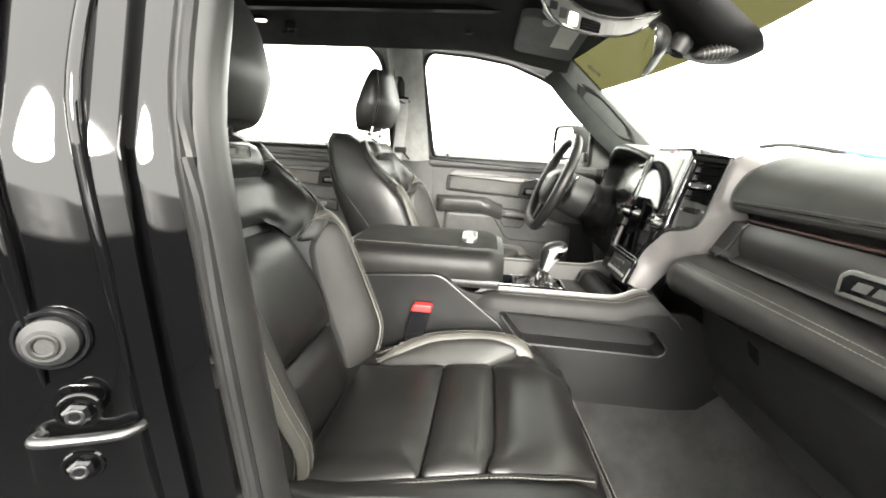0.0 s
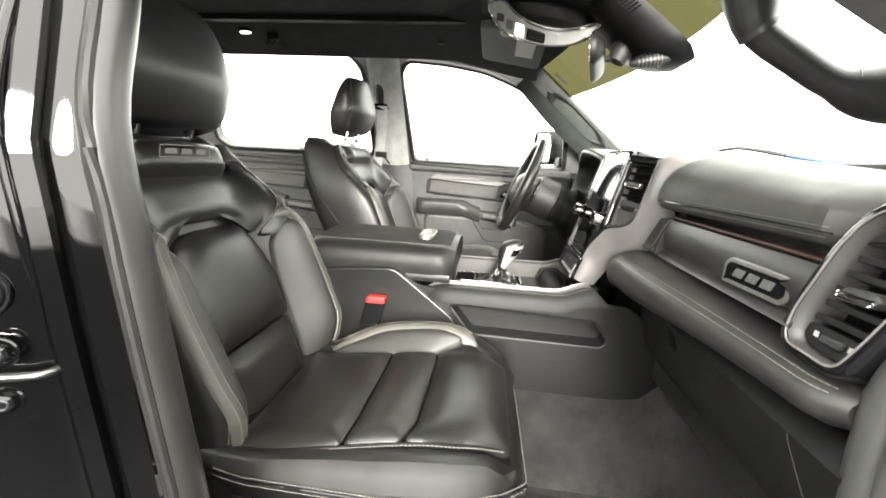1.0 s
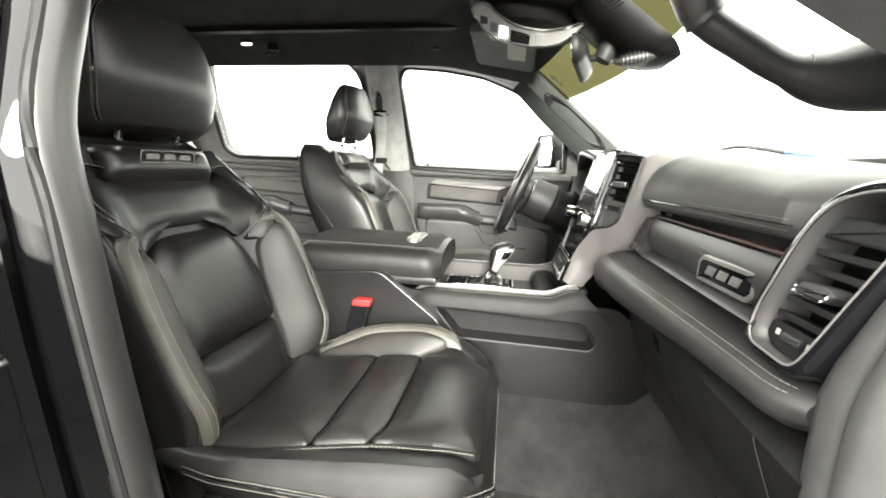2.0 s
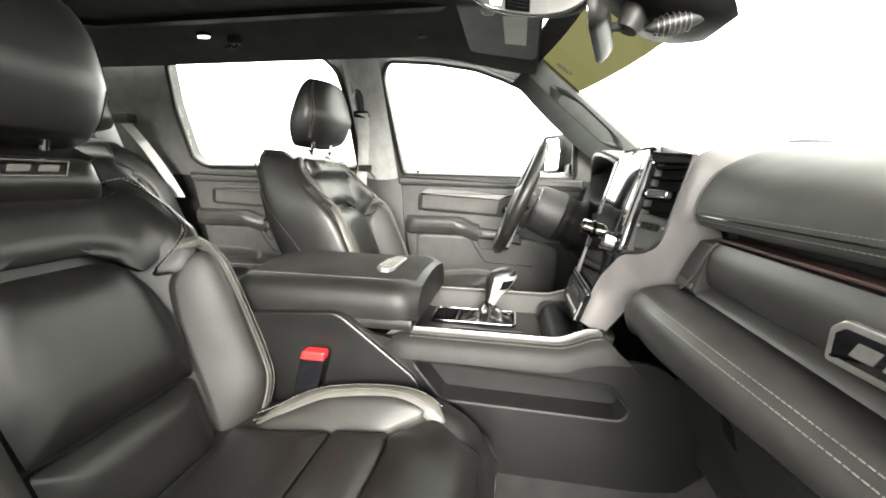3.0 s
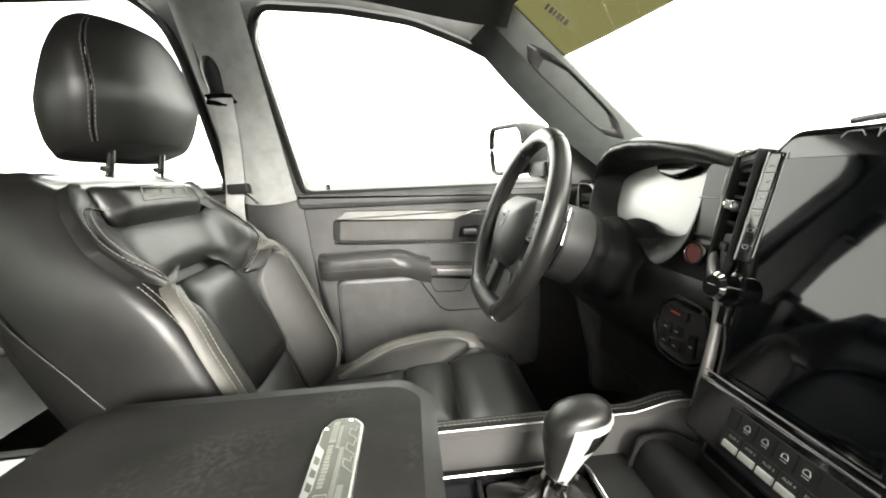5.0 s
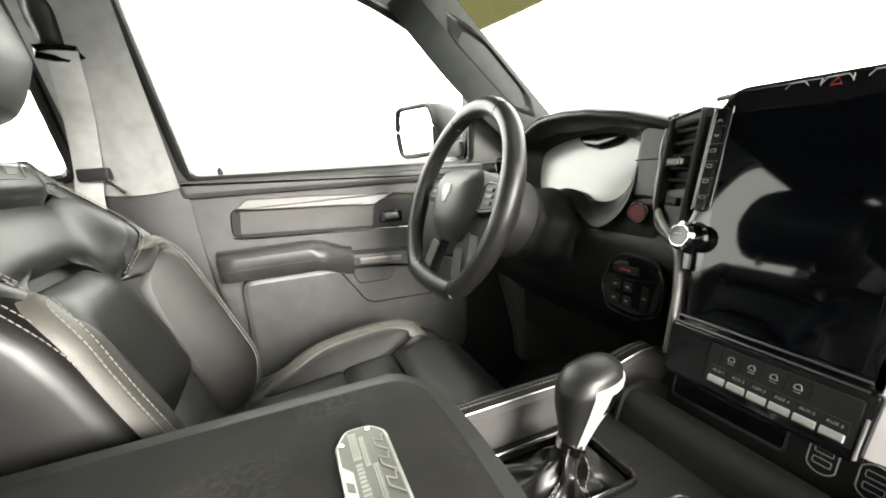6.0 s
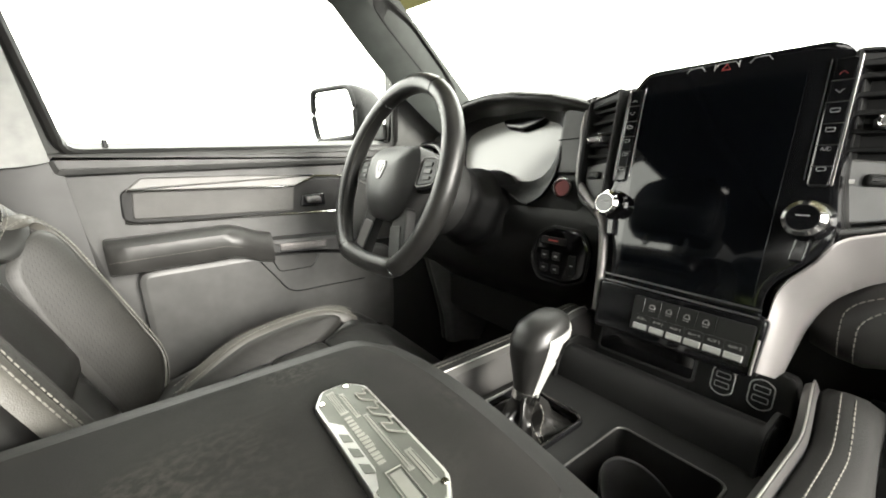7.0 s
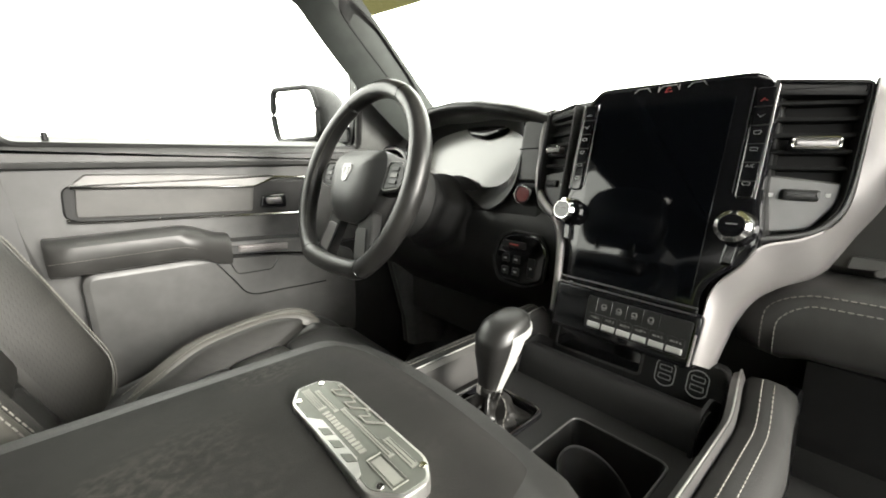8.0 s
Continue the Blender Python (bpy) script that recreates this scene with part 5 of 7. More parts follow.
def build_vent(q, y0, y1, name_label):
    """A tall vent beside the screen: slats above, a grey panel with the shut wheel below, a satin frame round its outer edge."""
    v = thing("air_vent", (0.68, q * (y0 + y1) / 2, 0.76), name_label, "air vent", "dash vents")
    nrm = V((-1, 0.55 * q, 0.24)).normalized()
    f = lambda y, z, w: V((0.6415 + 0.55 * (y - y0) + 0.24 * (z - 0.765), q * y, z)) + nrm * w
    m, w2 = (y0 + y1) / 2, (y1 - y0) / 2
    ring = rounded([(y0 - 0.006, 0.751), (y1 - 0.020, 0.757), (y1 - 0.001, 0.787), (y1, 0.911), (y0 - 0.004, 0.918)], [0.004, 0.018, 0.02, 0.008, 0.004])
    part("housing", slab(B(), ring, lambda a, b, w: f(a, b, w - 0.016), 0.02, 0.002), SLAT, v)
    part("frame", tube(B(), [f(a, b, 0.002) for a, b in [p.to_tuple() for p in smooth([V((y1, 0.911)), V((y1, 0.86)), V((y1 - 0.001, 0.80)), V((y1 - 0.007, 0.777)), V((y1 - 0.024, 0.760)), V((y0 + 0.006, 0.751))], 6)]], 0.0018, 10, squash=(1, 1.5)), PLASTIC_GREY, v)
    fr = [p for p in fine(ring, 0.01)]
    part("surround", skin(B(), [[f(p.x, p.y, w) for p in r] for r, w in ((fr, -0.03), (fr, 0.0), (inset(fr, 0.0008), 0.0012), (inset(fr, 0.003), 0.0012), (inset(fr, 0.0034), -0.014))]), MATT, v, "", 40)
    part("top_cover", slab(B(), rounded([(y0 - 0.004, 0.902), (y1 - 0.001, 0.896), (y1 - 0.001, 0.911), (y0 - 0.004, 0.918)], 0.003), lambda a, b, w: f(a, b, w - 0.001), 0.11, 0.004), MATT, v)
    lower = part("lower_panel", slab(B(), rounded([(y0, 0.758), (y1 - 0.022, 0.764), (y1 - 0.005, 0.789), (y1 - 0.004, 0.812), (y0, 0.822)], 0.004), lambda a, b, w: f(a, b, w - 0.008), 0.01, 0.002), DOOR_GREY, v)
    part("shut_wheel", slab(B(), rounded([(m - w2 * 0.42, 0.795), (m + w2 * 0.42, 0.793), (m + w2 * 0.42, 0.804), (m - w2 * 0.42, 0.806)], 0.003), lambda a, b, w: f(a, b, w - 0.001), 0.008, 0.003), PLASTIC, lower)
    for k in (-1, 1):
        part("mark", slab(B(), [V((m + k * w2 * 0.62 - 0.002, 0.7975)), V((m + k * w2 * 0.62 + 0.002, 0.7975)), V((m + k * w2 * 0.62 + 0.002, 0.8015)), V((m + k * w2 * 0.62 - 0.002, 0.8015))], lambda a, b, w: f(a, b, w - 0.0074), 0.001, 0.0002), PALE, lower)
    for i in range(5):
        z = 0.826 + 0.0165 * i
        part("slat", slab(B(), rounded([(y0 + 0.001, z), (y1 - 0.003, z - 0.002), (y1 - 0.003, z + 0.003), (y0 + 0.001, z + 0.005)], 0.001, 2), lambda a, b, w: f(a, b, w - 0.006), 0.010, 0.0012), SLAT, v)
    part("vent_tab", slab(B(), rounded([(m - w2 * 0.5, 0.846), (m + w2 * 0.5, 0.845), (m + w2 * 0.5, 0.855), (m - w2 * 0.5, 0.856)], 0.003), lambda a, b, w: f(a, b, w + 0.006), 0.012, 0.003), SATIN_DARK, v)
    part("tab_rim", tube(B(), [f(p.x, p.y, 0.0055) for p in rounded([(m - w2 * 0.5, 0.846), (m + w2 * 0.5, 0.845), (m + w2 * 0.5, 0.855), (m - w2 * 0.5, 0.856)], 0.003)], 0.0012, 6, closed=True), CHROME, v, "bright tab rim")
    return v


build_vent(1, 0.130, 0.197, "black slatted air vent beside the screen")
build_vent(-1, 0.110, 0.179, "wide black slatted air vent beside the screen")


# ---------- steering ----------
def build_wheel():
    c = V((0.4716, 0.441, 0.803))
    w = thing("steering_wheel", c, "black leather steering wheel with a flat bottom", "steering wheel")
    f = plane(c, (0.017, -1, 0), (0.37, 0, 0.93))
    path = []
    for j in range(64):
        a = 2 * math.pi * j / 64
        x, y = 0.174 * math.cos(a), 0.174 * math.sin(a)
        path.append(f(x, max(y, -0.154 + 0.006 * (abs(x) / 0.1) ** 2), 0))
    thick = [0.0165 + 0.0022 * max(0, math.cos(4 * math.pi * j / 64)) for j in range(64)]
    rim = part("rim", tube(B(), path, thick, 18, closed=True, up=(-0.93, 0, 0.37)), WHEEL_LEATHER, w, "", 60)
    # fine seams where the rim's covers meet, and the inner stitching
    for j in (11, 21, 42, 54):
        c0, n0 = path[j], (path[j + 1] - path[j - 1]).normalized()
        u = V((0.93, 0, -0.37))
        v = n0.cross(u).normalized()
        part("rim_seam", tube(B(), [c0 + (u * math.cos(a) + v * math.sin(a)) * (thick[j] + 0.0001) for a in [2 * math.pi * i / 20 for i in range(20)]], 0.0006, 5, closed=True), GLOSS, rim)
    mid = f(0, 0, 0)
    for j0, j1 in ((-10, 10), (22, 42)):
        part("stitching", stitch(B(), [path[j % 64] + (mid - path[j % 64]).normalized() * thick[j % 64] * 0.86 + (f(0, 0, 1) - mid) * thick[j % 64] * 0.54 for j in range(j0, j1)], 0.003, 0.002, 0.0004), DARK_THREAD, rim)
    ring = rounded([(-0.084, 0.030), (-0.070, 0.060), (0.070, 0.060), (0.084, 0.030), (0.080, -0.028), (0.046, -0.074), (-0.046, -0.074), (-0.080, -0.028)], [0.022, 0.02, 0.02, 0.022, 0.03, 0.026, 0.026, 0.03])
    bag = part("airbag_cover", puff(B(), fine(ring, 0.015), lambda a, b, h: f(a, b, h - 0.004), 0.026, 0.045, 5), PLASTIC_GREY, w)
    for q in (-1, 1):
        sp = part("spoke", slab(B(), rounded([(q * 0.06, -0.020), (q * 0.160, -0.006), (q * 0.164, 0.034), (q * 0.06, 0.046)], 0.01), lambda a, b, h: f(a, b, h - 0.010), 0.018, 0.006), PLASTIC, w)
        pad = [(q * 0.088, -0.010), (q * 0.134, -0.004), (q * 0.138, 0.018), (q * 0.130, 0.034), (q * 0.092, 0.036)]
        part("button_pad", slab(B(), rounded(pad, 0.008), lambda a, b, h: f(a, b, h - 0.003), 0.008, 0.002), PLASTIC, sp)
        part("pad_rim", tube(B(), [f(p.x, p.y, -0.003) for p in inset(rounded(pad, 0.009), -0.002)], 0.0017, 6, closed=True), RAIL_TRIM, sp, "satin pad rim")
        for b in (0.004, 0.015, 0.026):
            part("button_mark", slab(B(), rounded([(q * 0.112 - 0.010, b - 0.0035), (q * 0.112 + 0.010, b - 0.0035), (q * 0.112 + 0.010, b + 0.0035), (q * 0.112 - 0.010, b + 0.0035)], 0.002, 2), lambda x, y, h: f(x, y, h - 0.0012), 0.002, 0.0006), RAIL_TRIM if b == 0.015 else PLASTIC_GREY, sp)
        ls = part("lower_spoke", slab(B(), rounded([(q * 0.026, -0.050), (q * 0.072, -0.045), (q * 0.098, -0.140), (q * 0.048, -0.152)], 0.008), lambda a, b, h: f(a, b, h - 0.008 - 0.05 * max(0, -b - 0.1)), 0.018, 0.005), PLASTIC, w)
        part("spoke_insert", slab(B(), rounded([(q * 0.034, -0.082), (q * 0.066, -0.078), (q * 0.083, -0.128), (q * 0.050, -0.136)], 0.006), lambda a, b, h: f(a, b, h - 0.0065 - 0.05 * max(0, -b - 0.1)), 0.004, 0.001), SATIN_DARK if q < 0 else PLASTIC_GREY, ls, "satin dark silver spoke insert" if q < 0 else "")
        part("shift_paddle", slab(B(), rounded([(q * 0.085, -0.03), (q * 0.125, -0.045), (q * 0.140, 0.0), (q * 0.128, 0.06), (q * 0.09, 0.055)], 0.012), lambda a, b, h: f(a, b, h - 0.042), 0.008, 0.003), PLASTIC, w)
        part("paddle_edge", tube(B(), [f(a, b, -0.043) for a, b in ((q * 0.125, -0.045), (q * 0.140, 0.0), (q * 0.128, 0.06))], 0.002, 6), CHROME, w, "bright paddle edge")
    part("bridge", slab(B(), rounded([(-0.05, -0.142), (0.05, -0.142), (0.06, -0.160), (-0.06, -0.160)], 0.006), lambda a, b, h: f(a, b, h - 0.010), 0.014, 0.004), PLASTIC, w)
    shield_ring = rounded([(-0.013, 0.016), (-0.017, 0.004), (-0.007, -0.017), (0.007, -0.017), (0.017, 0.004), (0.013, 0.016)], 0.004, 3)
    em = part("emblem", slab(B(), shield_ring, lambda a, b, h: f(a, b + 0.010, h + 0.0235), 0.004, 0.001), SATIN_DARK, bag, "plain metal shield emblem")
    for q in (-1, 1):
        part("emblem_inlay", slab(B(), rounded([(q * 0.003, 0.010), (q * 0.011, 0.010), (q * 0.010, 0.001), (q * 0.004, -0.009)], 0.002, 2), lambda a, b, h: f(a, b + 0.010, h + 0.0239), 0.001, 0.0002), GLOSS, bag)
    n = (f(0, 0, 1) - f(0, 0, 0)).normalized()
    part("column_cover", tube(B(), [c - n * 0.015, c - n * 0.05, c - n * 0.06, c - n * 0.13, c - n * 0.135], [0.05, 0.066, 0.072, 0.076, 0.068], 28), PLASTIC_GREY, w, "", 40)
    # folded dark gaiter between column and fascia
    rings = []
    for i in range(13):
        t = i / 12
        r = 0.070 + 0.030 * t + 0.005 * math.sin(t * 14)
        o = c - n * (0.13 + 0.11 * t)
        rings.append([o + V((0, math.cos(a) * r * (1 + 0.04 * math.sin(7 * a)), 0)) + V((0.37, 0, 0.93)) * math.sin(a) * r * 0.9 for a in [2 * math.pi * k / 36 for k in range(36)]])
    part("gaiter", skin(B(), rings, cap0=True, cap1=True), MATT, w, "folded black gaiter", 60)
    return w


build_wheel()


def build_cluster():
    k = thing("instrument_cluster", (0.75, 0.39, 0.78), "instrument display under a leather hood, pale reflection partly in its colour", "instrument cluster")
    top = lambda y: table([0.165, 0.18, 0.22, 0.27, 0.35, 0.42, 0.49, 0.55, 0.59, 0.615], [0.885, 0.898, 0.914, 0.929, 0.944, 0.949, 0.946, 0.93, 0.905, 0.87], y)
    rings = []
    for i in range(31):
        y = 0.165 + 0.45 * i / 30
        h = top(y)
        back = 0.03 * abs((y - 0.40) / 0.22) ** 2
        xf = 0.683 + back
        rings.append([V((x, y, z)) for x, z in ((xf + 0.004, h - 0.014), (xf, h - 0.006), (xf + 0.004, h + 0.001), (xf + 0.02, h + 0.005), (xf + 0.10, h + 0.002), (0.93, min(h, 0.925)), (0.93, h - 0.06), (0.775, min(h - 0.02, 0.908)), (xf + 0.03, h - 0.026))])
    bm = skin(B(), rings, cap0=True, cap1=True)
    hood = part("hood", bm, LEATHER, k, "stitched leather hood", 60)
    for d in (0.012, 0.019):
        part("stitching", stitch(B(), [r[2].lerp(r[4], d / 0.10) + V((0, 0, 0.0016)) for r in rings[1:-1]]), THREAD, hood)
    inner = [V(p) for p in ((0.290, 0.872), (0.300, 0.812), (0.335, 0.783), (0.40, 0.780), (0.45, 0.782), (0.50, 0.784), (0.55, 0.80), (0.566, 0.845), (0.552, 0.882), (0.445, 0.902), (0.345, 0.896))]
    outer = [V(p) for p in ((0.258, 0.902), (0.250, 0.795), (0.300, 0.745), (0.37, 0.772), (0.45, 0.784), (0.51, 0.776), (0.57, 0.77), (0.60, 0.84), (0.578, 0.908), (0.45, 0.93), (0.33, 0.922))]
    inner, outer = smooth(inner, 4, True), smooth(outer, 4, True)
    X = lambda p, x0: x0 + 0.3 * (p.y - 0.84)
    bm = skin(B(), [[V((X(p, 0.72), p.x, p.y)) for p in outer], [V((X(p, 0.700), p.x, p.y)) for p in outer], [V((X(p, 0.702), *(p.lerp(q, 0.12)))) for p, q in zip(outer, inner)], [V((X(p, 0.752), p.x, p.y)) for p in inner]])
    part("surround", bm, PLASTIC, k, "", 60)
    # glass whose paleness is partly a reflection set as colour
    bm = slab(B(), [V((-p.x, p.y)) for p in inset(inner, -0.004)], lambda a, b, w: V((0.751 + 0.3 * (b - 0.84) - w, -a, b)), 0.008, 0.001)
    part("display", bm, CLUSTER, k, "display glass, its pale reflection partly put into the base colour")
    part("sensor_lip", puff(B(), fine(rounded([(-0.455, 0.905), (-0.32, 0.905), (-0.335, 0.885), (-0.385, 0.874), (-0.435, 0.884)], 0.012), 0.01), lambda a, b, w: V((0.748 + 0.3 * (b - 0.84) - w, -a, b)), 0.012, 0.008), GLOSS, k)
    return k


build_cluster()


def build_shifter():
    s = thing("gear_shifter", (0.41, 0.06, 0.54), "black gear lever with chrome side and leather boot", "gear lever")
    # draped boot: a rectangle below, the collar above, with folds
    base = fine(rounded([(0.346, 0.031), (0.467, 0.031), (0.467, 0.111), (0.346, 0.111)], 0.012), 0.008)
    rings = []
    for i in range(13):
        t = i / 12
        pull = 1 - (1 - t) ** 1.9
        ring = []
        for p in base:
            a = math.atan2(p.y - 0.060, p.x - 0.413)
            q = V((0.413 + 0.0125 * math.cos(a), 0.056 + 0.0125 * math.sin(a)))
            fold = 0.006 * math.sin(math.pi * t) * math.sin(6 * a + 5 * t) + 0.003 * math.sin(math.pi * t) * math.sin(11 * a - 3 * t)
            m = p.lerp(q, pull) + V((math.cos(a), math.sin(a))) * fold
            ring.append(V((m.x, m.y, 0.540 + 0.052 * t ** 1.25 + fold * 0.5)))
        rings.append(ring)
    boot = part("boot", skin(B(), rings, cap0=True, cap1=True), LEATHER, s, "folded black leather boot", 60)
    n = len(base)
    for k in (int(n * 0.05), int(n * 0.20), int(n * 0.80)):
        for d in (0, 1):
            part("stitching", stitch(B(), [r[(k + d) % n] + V((0, 0, 0.0016)) for r in rings[1:-1]], 0.0045, 0.002, 0.0005), THREAD, boot)
    def section(z):
        t = (z - 0.586) / 0.086
        cx = table([0, 0.5, 1], [0.415, 0.430, 0.444], t)
        a = table([0, 0.25, 0.55, 0.75, 0.90, 0.97, 1.0], [0.0125, 0.019, 0.030, 0.0335, 0.029, 0.021, 0.012], t)
        w = table([0, 0.25, 0.55, 0.75, 0.90, 0.97, 1.0], [0.0115, 0.016, 0.0225, 0.025, 0.022, 0.016, 0.009], t)
        return cx, a, w
    sup = lambda v: math.copysign(abs(v) ** 0.78, v)
    zs = [0.586 + 0.086 * i / 20 for i in range(21)]
    at = lambda z, q, m: V((section(z)[0] + sup(math.cos(q)) * section(z)[1] * m, 0.058 + sup(math.sin(q)) * section(z)[2] * m, z + 0.12 * sup(math.cos(q)) * section(z)[1]))
    knob = part("knob", skin(B(), [[at(z, 2 * math.pi * k / 28, 1) for k in range(28)] for z in zs], cap0=True, cap1=True), LEATHER_SMOOTH, s, "black leather knob", 60)
    part("knob_seam", tube(B(), [at(z, math.pi * 0.62, 1.004) for z in zs[1:18]], 0.0008, 6), GLOSS, knob)
    # bright plate down one side, with a recessed panel
    def plate(z0, z1, q0, q1, m):
        rings = []
        for z in zs[z0:z1]:
            qs = [math.pi * (q0 + (q1 - q0) * k / 8) for k in range(9)]
            rings.append([at(z, q, m) for q in qs] + [at(z, q, 0.92) for q in reversed(qs)])
        return skin(B(), rings, cap0=True, cap1=True)
    part("knob_plate", plate(0, 17, -0.60, -0.06, 1.05), ALU, knob, "bright chrome plate", 40)
    part("release_key", plate(9, 15, -0.46, -0.20, 1.075), CHROME, knob, "bright release key", 40)
    part("collar", tube(B(), [(0.412, 0.057, 0.582), (0.4155, 0.057, 0.590)], 0.0150, 18), CHROME, s, "bright collar")
    return s


build_shifter()


# ---------- passenger door opening ----------
def build_jamb():
    j = thing("door_pillar", (-0.05, -0.85, 0.15), "glossy black painted door pillar beside the open doorway", "door pillar", kind="")
    prof = [(0.008, -0.742), (0.014, -0.766), (0.0, -0.778), (-0.012, -0.780), (-0.006, -0.792), (-0.018, -0.800), (-0.028, -0.796), (-0.036, -0.806), (-0.06, -0.818), (-0.10, -0.832), (-0.16, -0.856), (-0.20, -0.89), (-0.30, -0.90), (-1.30, -0.90), (-1.30, -0.87), (-0.34, -0.87), (-0.30, -0.75)]
    rings = []
    for z in (0.13, 0.3, 0.5, 0.6, 0.7, 0.8, 0.865, 0.88, 1.0, 1.12, 1.25, 1.34):
        dx = table([0.13, 0.5, 0.7, 0.86, 1.0, 1.34], [0.06, 0.035, 0.013, 0.0, 0.0, -0.05], z)
        dy = 0.36 * max(0, z - 0.92)
        rings.append([V((max(x, -0.34 + 0.02 * (y < -0.88)) + dx if z > 0.87 else x + dx, y + dy, z)) for x, y in prof])
    part("pillar_panel", skin(B(), rings, cap0=True, cap1=True), PAINT, j, "", 40)
    for x, y, r in ((-0.022, -0.800, 0.006), (-0.064, -0.822, 0.007), (-0.128, -0.846, 0.008)):
        rib = [V((x + table([0.13, 0.5, 0.7, 0.86, 1.0, 1.34], [0.06, 0.035, 0.013, 0.0, 0.0, -0.05], z), y + 0.36 * max(0, z - 0.92), z)) for z in [0.72 + 0.56 * i / 12 for i in range(13)]]
        part("pillar_rib", tube(B(), smooth(rib, 3), [r * 0.8 * min(1, 0.2 + i / 6) for i in range(37)], 14, up=(0, 1, 0)), PAINT, j, "", 60)
    path = [V((0.032 + table([0.13, 0.5, 0.7, 0.86, 1.0, 1.34], [0.07, 0.042, 0.016, -0.002, -0.010, -0.06], z), -0.758 + 0.36 * max(0, z - 0.92), z)) for z in (0.14, 0.3, 0.5, 0.6, 0.7, 0.8, 0.9, 1.0, 1.12, 1.25)]
    path = smooth(path + [(0.0, -0.63, 1.30), (0.2, -0.62, 1.30)], 4)
    seal = part("door_seal", tube(B(), path, 0.0165, 14, squash=(1, 1.25), up=(0, 1, 0)), RUBBER, j, "grey rubber door seal")
    part("seal_lip", tube(B(), [p + V((0.004, -0.019, 0)) for p in path], 0.005, 8), PLASTIC, seal)
    # striker and plug
    n = V((0.45, -0.9, 0))
    c = V((-0.046, -0.8165, 0.753))
    part("bump_stop_cup", hoop(B(), c, n, 0.0215, 0.004, 0.004), GLOSS, j)
    part("bump_stop", disc(B(), c, n, 0.0160, 0.012, 28, 0.005), PLASTIC_GREY, j, "grey round rubber stop")
    part("bump_stop_core", hoop(B(), c + n * 0.012, n, 0.0085, 0.003, 0.0015), RUBBER, j)
    part("striker_plate", slab(B(), rounded([(-0.030, -0.048), (0.016, -0.052), (0.030, -0.010), (0.022, 0.040), (-0.006, 0.046), (-0.030, 0.010)], 0.010), plane((-0.042, -0.815, 0.675), (0.9, 0.45, 0), (0, 0, 1)), 0.006, 0.002), PAINT, j)
    for x, z in ((-0.030, 0.704), (-0.041, 0.654)):
        part("striker_washer", hoop(B(), V((x, -0.815 - 0.5 * (x + 0.042), z)), n, 0.0135, 0.004, 0.003), PAINT, j)
        part("striker_bolt", disc(B(), V((x, -0.815 - 0.5 * (x + 0.042), z)), n, 0.0085, 0.008, 6, 0.002), GLOSS, j, "dark metal bolt")
        part("bolt_socket", hoop(B(), V((x, -0.815 - 0.5 * (x + 0.042), z)) + n * 0.0075, n, 0.0055, 0.002, 0.0015, 12), DARK_STEEL, j)
    part("striker_bar", tube(B(), smooth([(-0.058, -0.812, 0.683), (-0.060, -0.828, 0.683), (-0.053, -0.832, 0.683), (-0.032, -0.822, 0.681), (-0.012, -0.812, 0.680), (-0.006, -0.804, 0.680), (-0.006, -0.796, 0.680)], 5), 0.0036, 12), DARK_STEEL, j, "bright metal latch bar")
    # sill below the doorway
    s = thing("door_sill", (0.4, -0.82, 0.1), "black painted door sill with a plastic step plate", "door sill")
    part("sill_panel", block(B(), (0.0, -0.95, -0.05), (1.0, -0.76, 0.135), 0.02), PAINT, s)
    part("step_plate", block(B(), (0.06, -0.85, 0.13), (0.74, -0.72, 0.152), 0.008), PLASTIC, s)
    # seal at the front edge of the doorway
    path = smooth([(0.46, -0.66, 1.235), (0.60, -0.70, 1.13), (0.74, -0.745, 1.0), (0.80, -0.775, 0.90), (0.785, -0.785, 0.78), (0.77, -0.79, 0.66), (0.775, -0.79, 0.45), (0.78, -0.79, 0.15)], 5)
    f = thing("hinge_pillar", (0.85, -0.80, 0.1), "dark painted hinge pillar with a grey rubber seal", "door pillar")
    part("door_seal", tube(B(), path, 0.015, 12, up=(0, 1, 0)), RUBBER, f, "grey rubber door seal")
    part("pillar_panel", block(B(), (0.785, -0.95, 0.10), (1.2, -0.785, 0.88), 0.02), PAINT, f)


build_jamb()


def build_dash_end():
    """Rounded outboard end of the dashboard beside the vent, with its access cover."""
    for q in (1, -1):
        rings = []
        for z in [0.28, 0.36, 0.45, 0.53, 0.59, 0.635, 0.66, 0.69, 0.72, 0.76, 0.80, 0.83, 0.85, 0.865]:
            d = 0.055 * (1 - step01(0.3, 0.63, z)) + 0.13 * max(0, z - 0.70) + 0.03 * step01(0.84, 0.87, z)
            y0 = 0.692 + 0.32 * max(0, z - 0.70)
            rings.append([V((x + d, -q * (y0 + (0.782 - y0) * k), z)) for x, k in ((0.80, -0.3), (0.758, 0.0), (0.734, 0.04), (0.722, 0.12), (0.717, 0.25), (0.717, 0.40), (0.720, 0.44), (0.7235, 0.47), (0.719, 0.51), (0.717, 0.58), (0.720, 0.70), (0.730, 0.83), (0.746, 0.94), (0.78, 1.0), (0.95, 1.0), (0.95, -0.3))])
        part("end_cap", skin(B(), rings, cap0=True, cap1=True), DOOR_GREY if q > 0 else END_CAP, DASH, "grained dark end cap", 50)


build_dash_end()


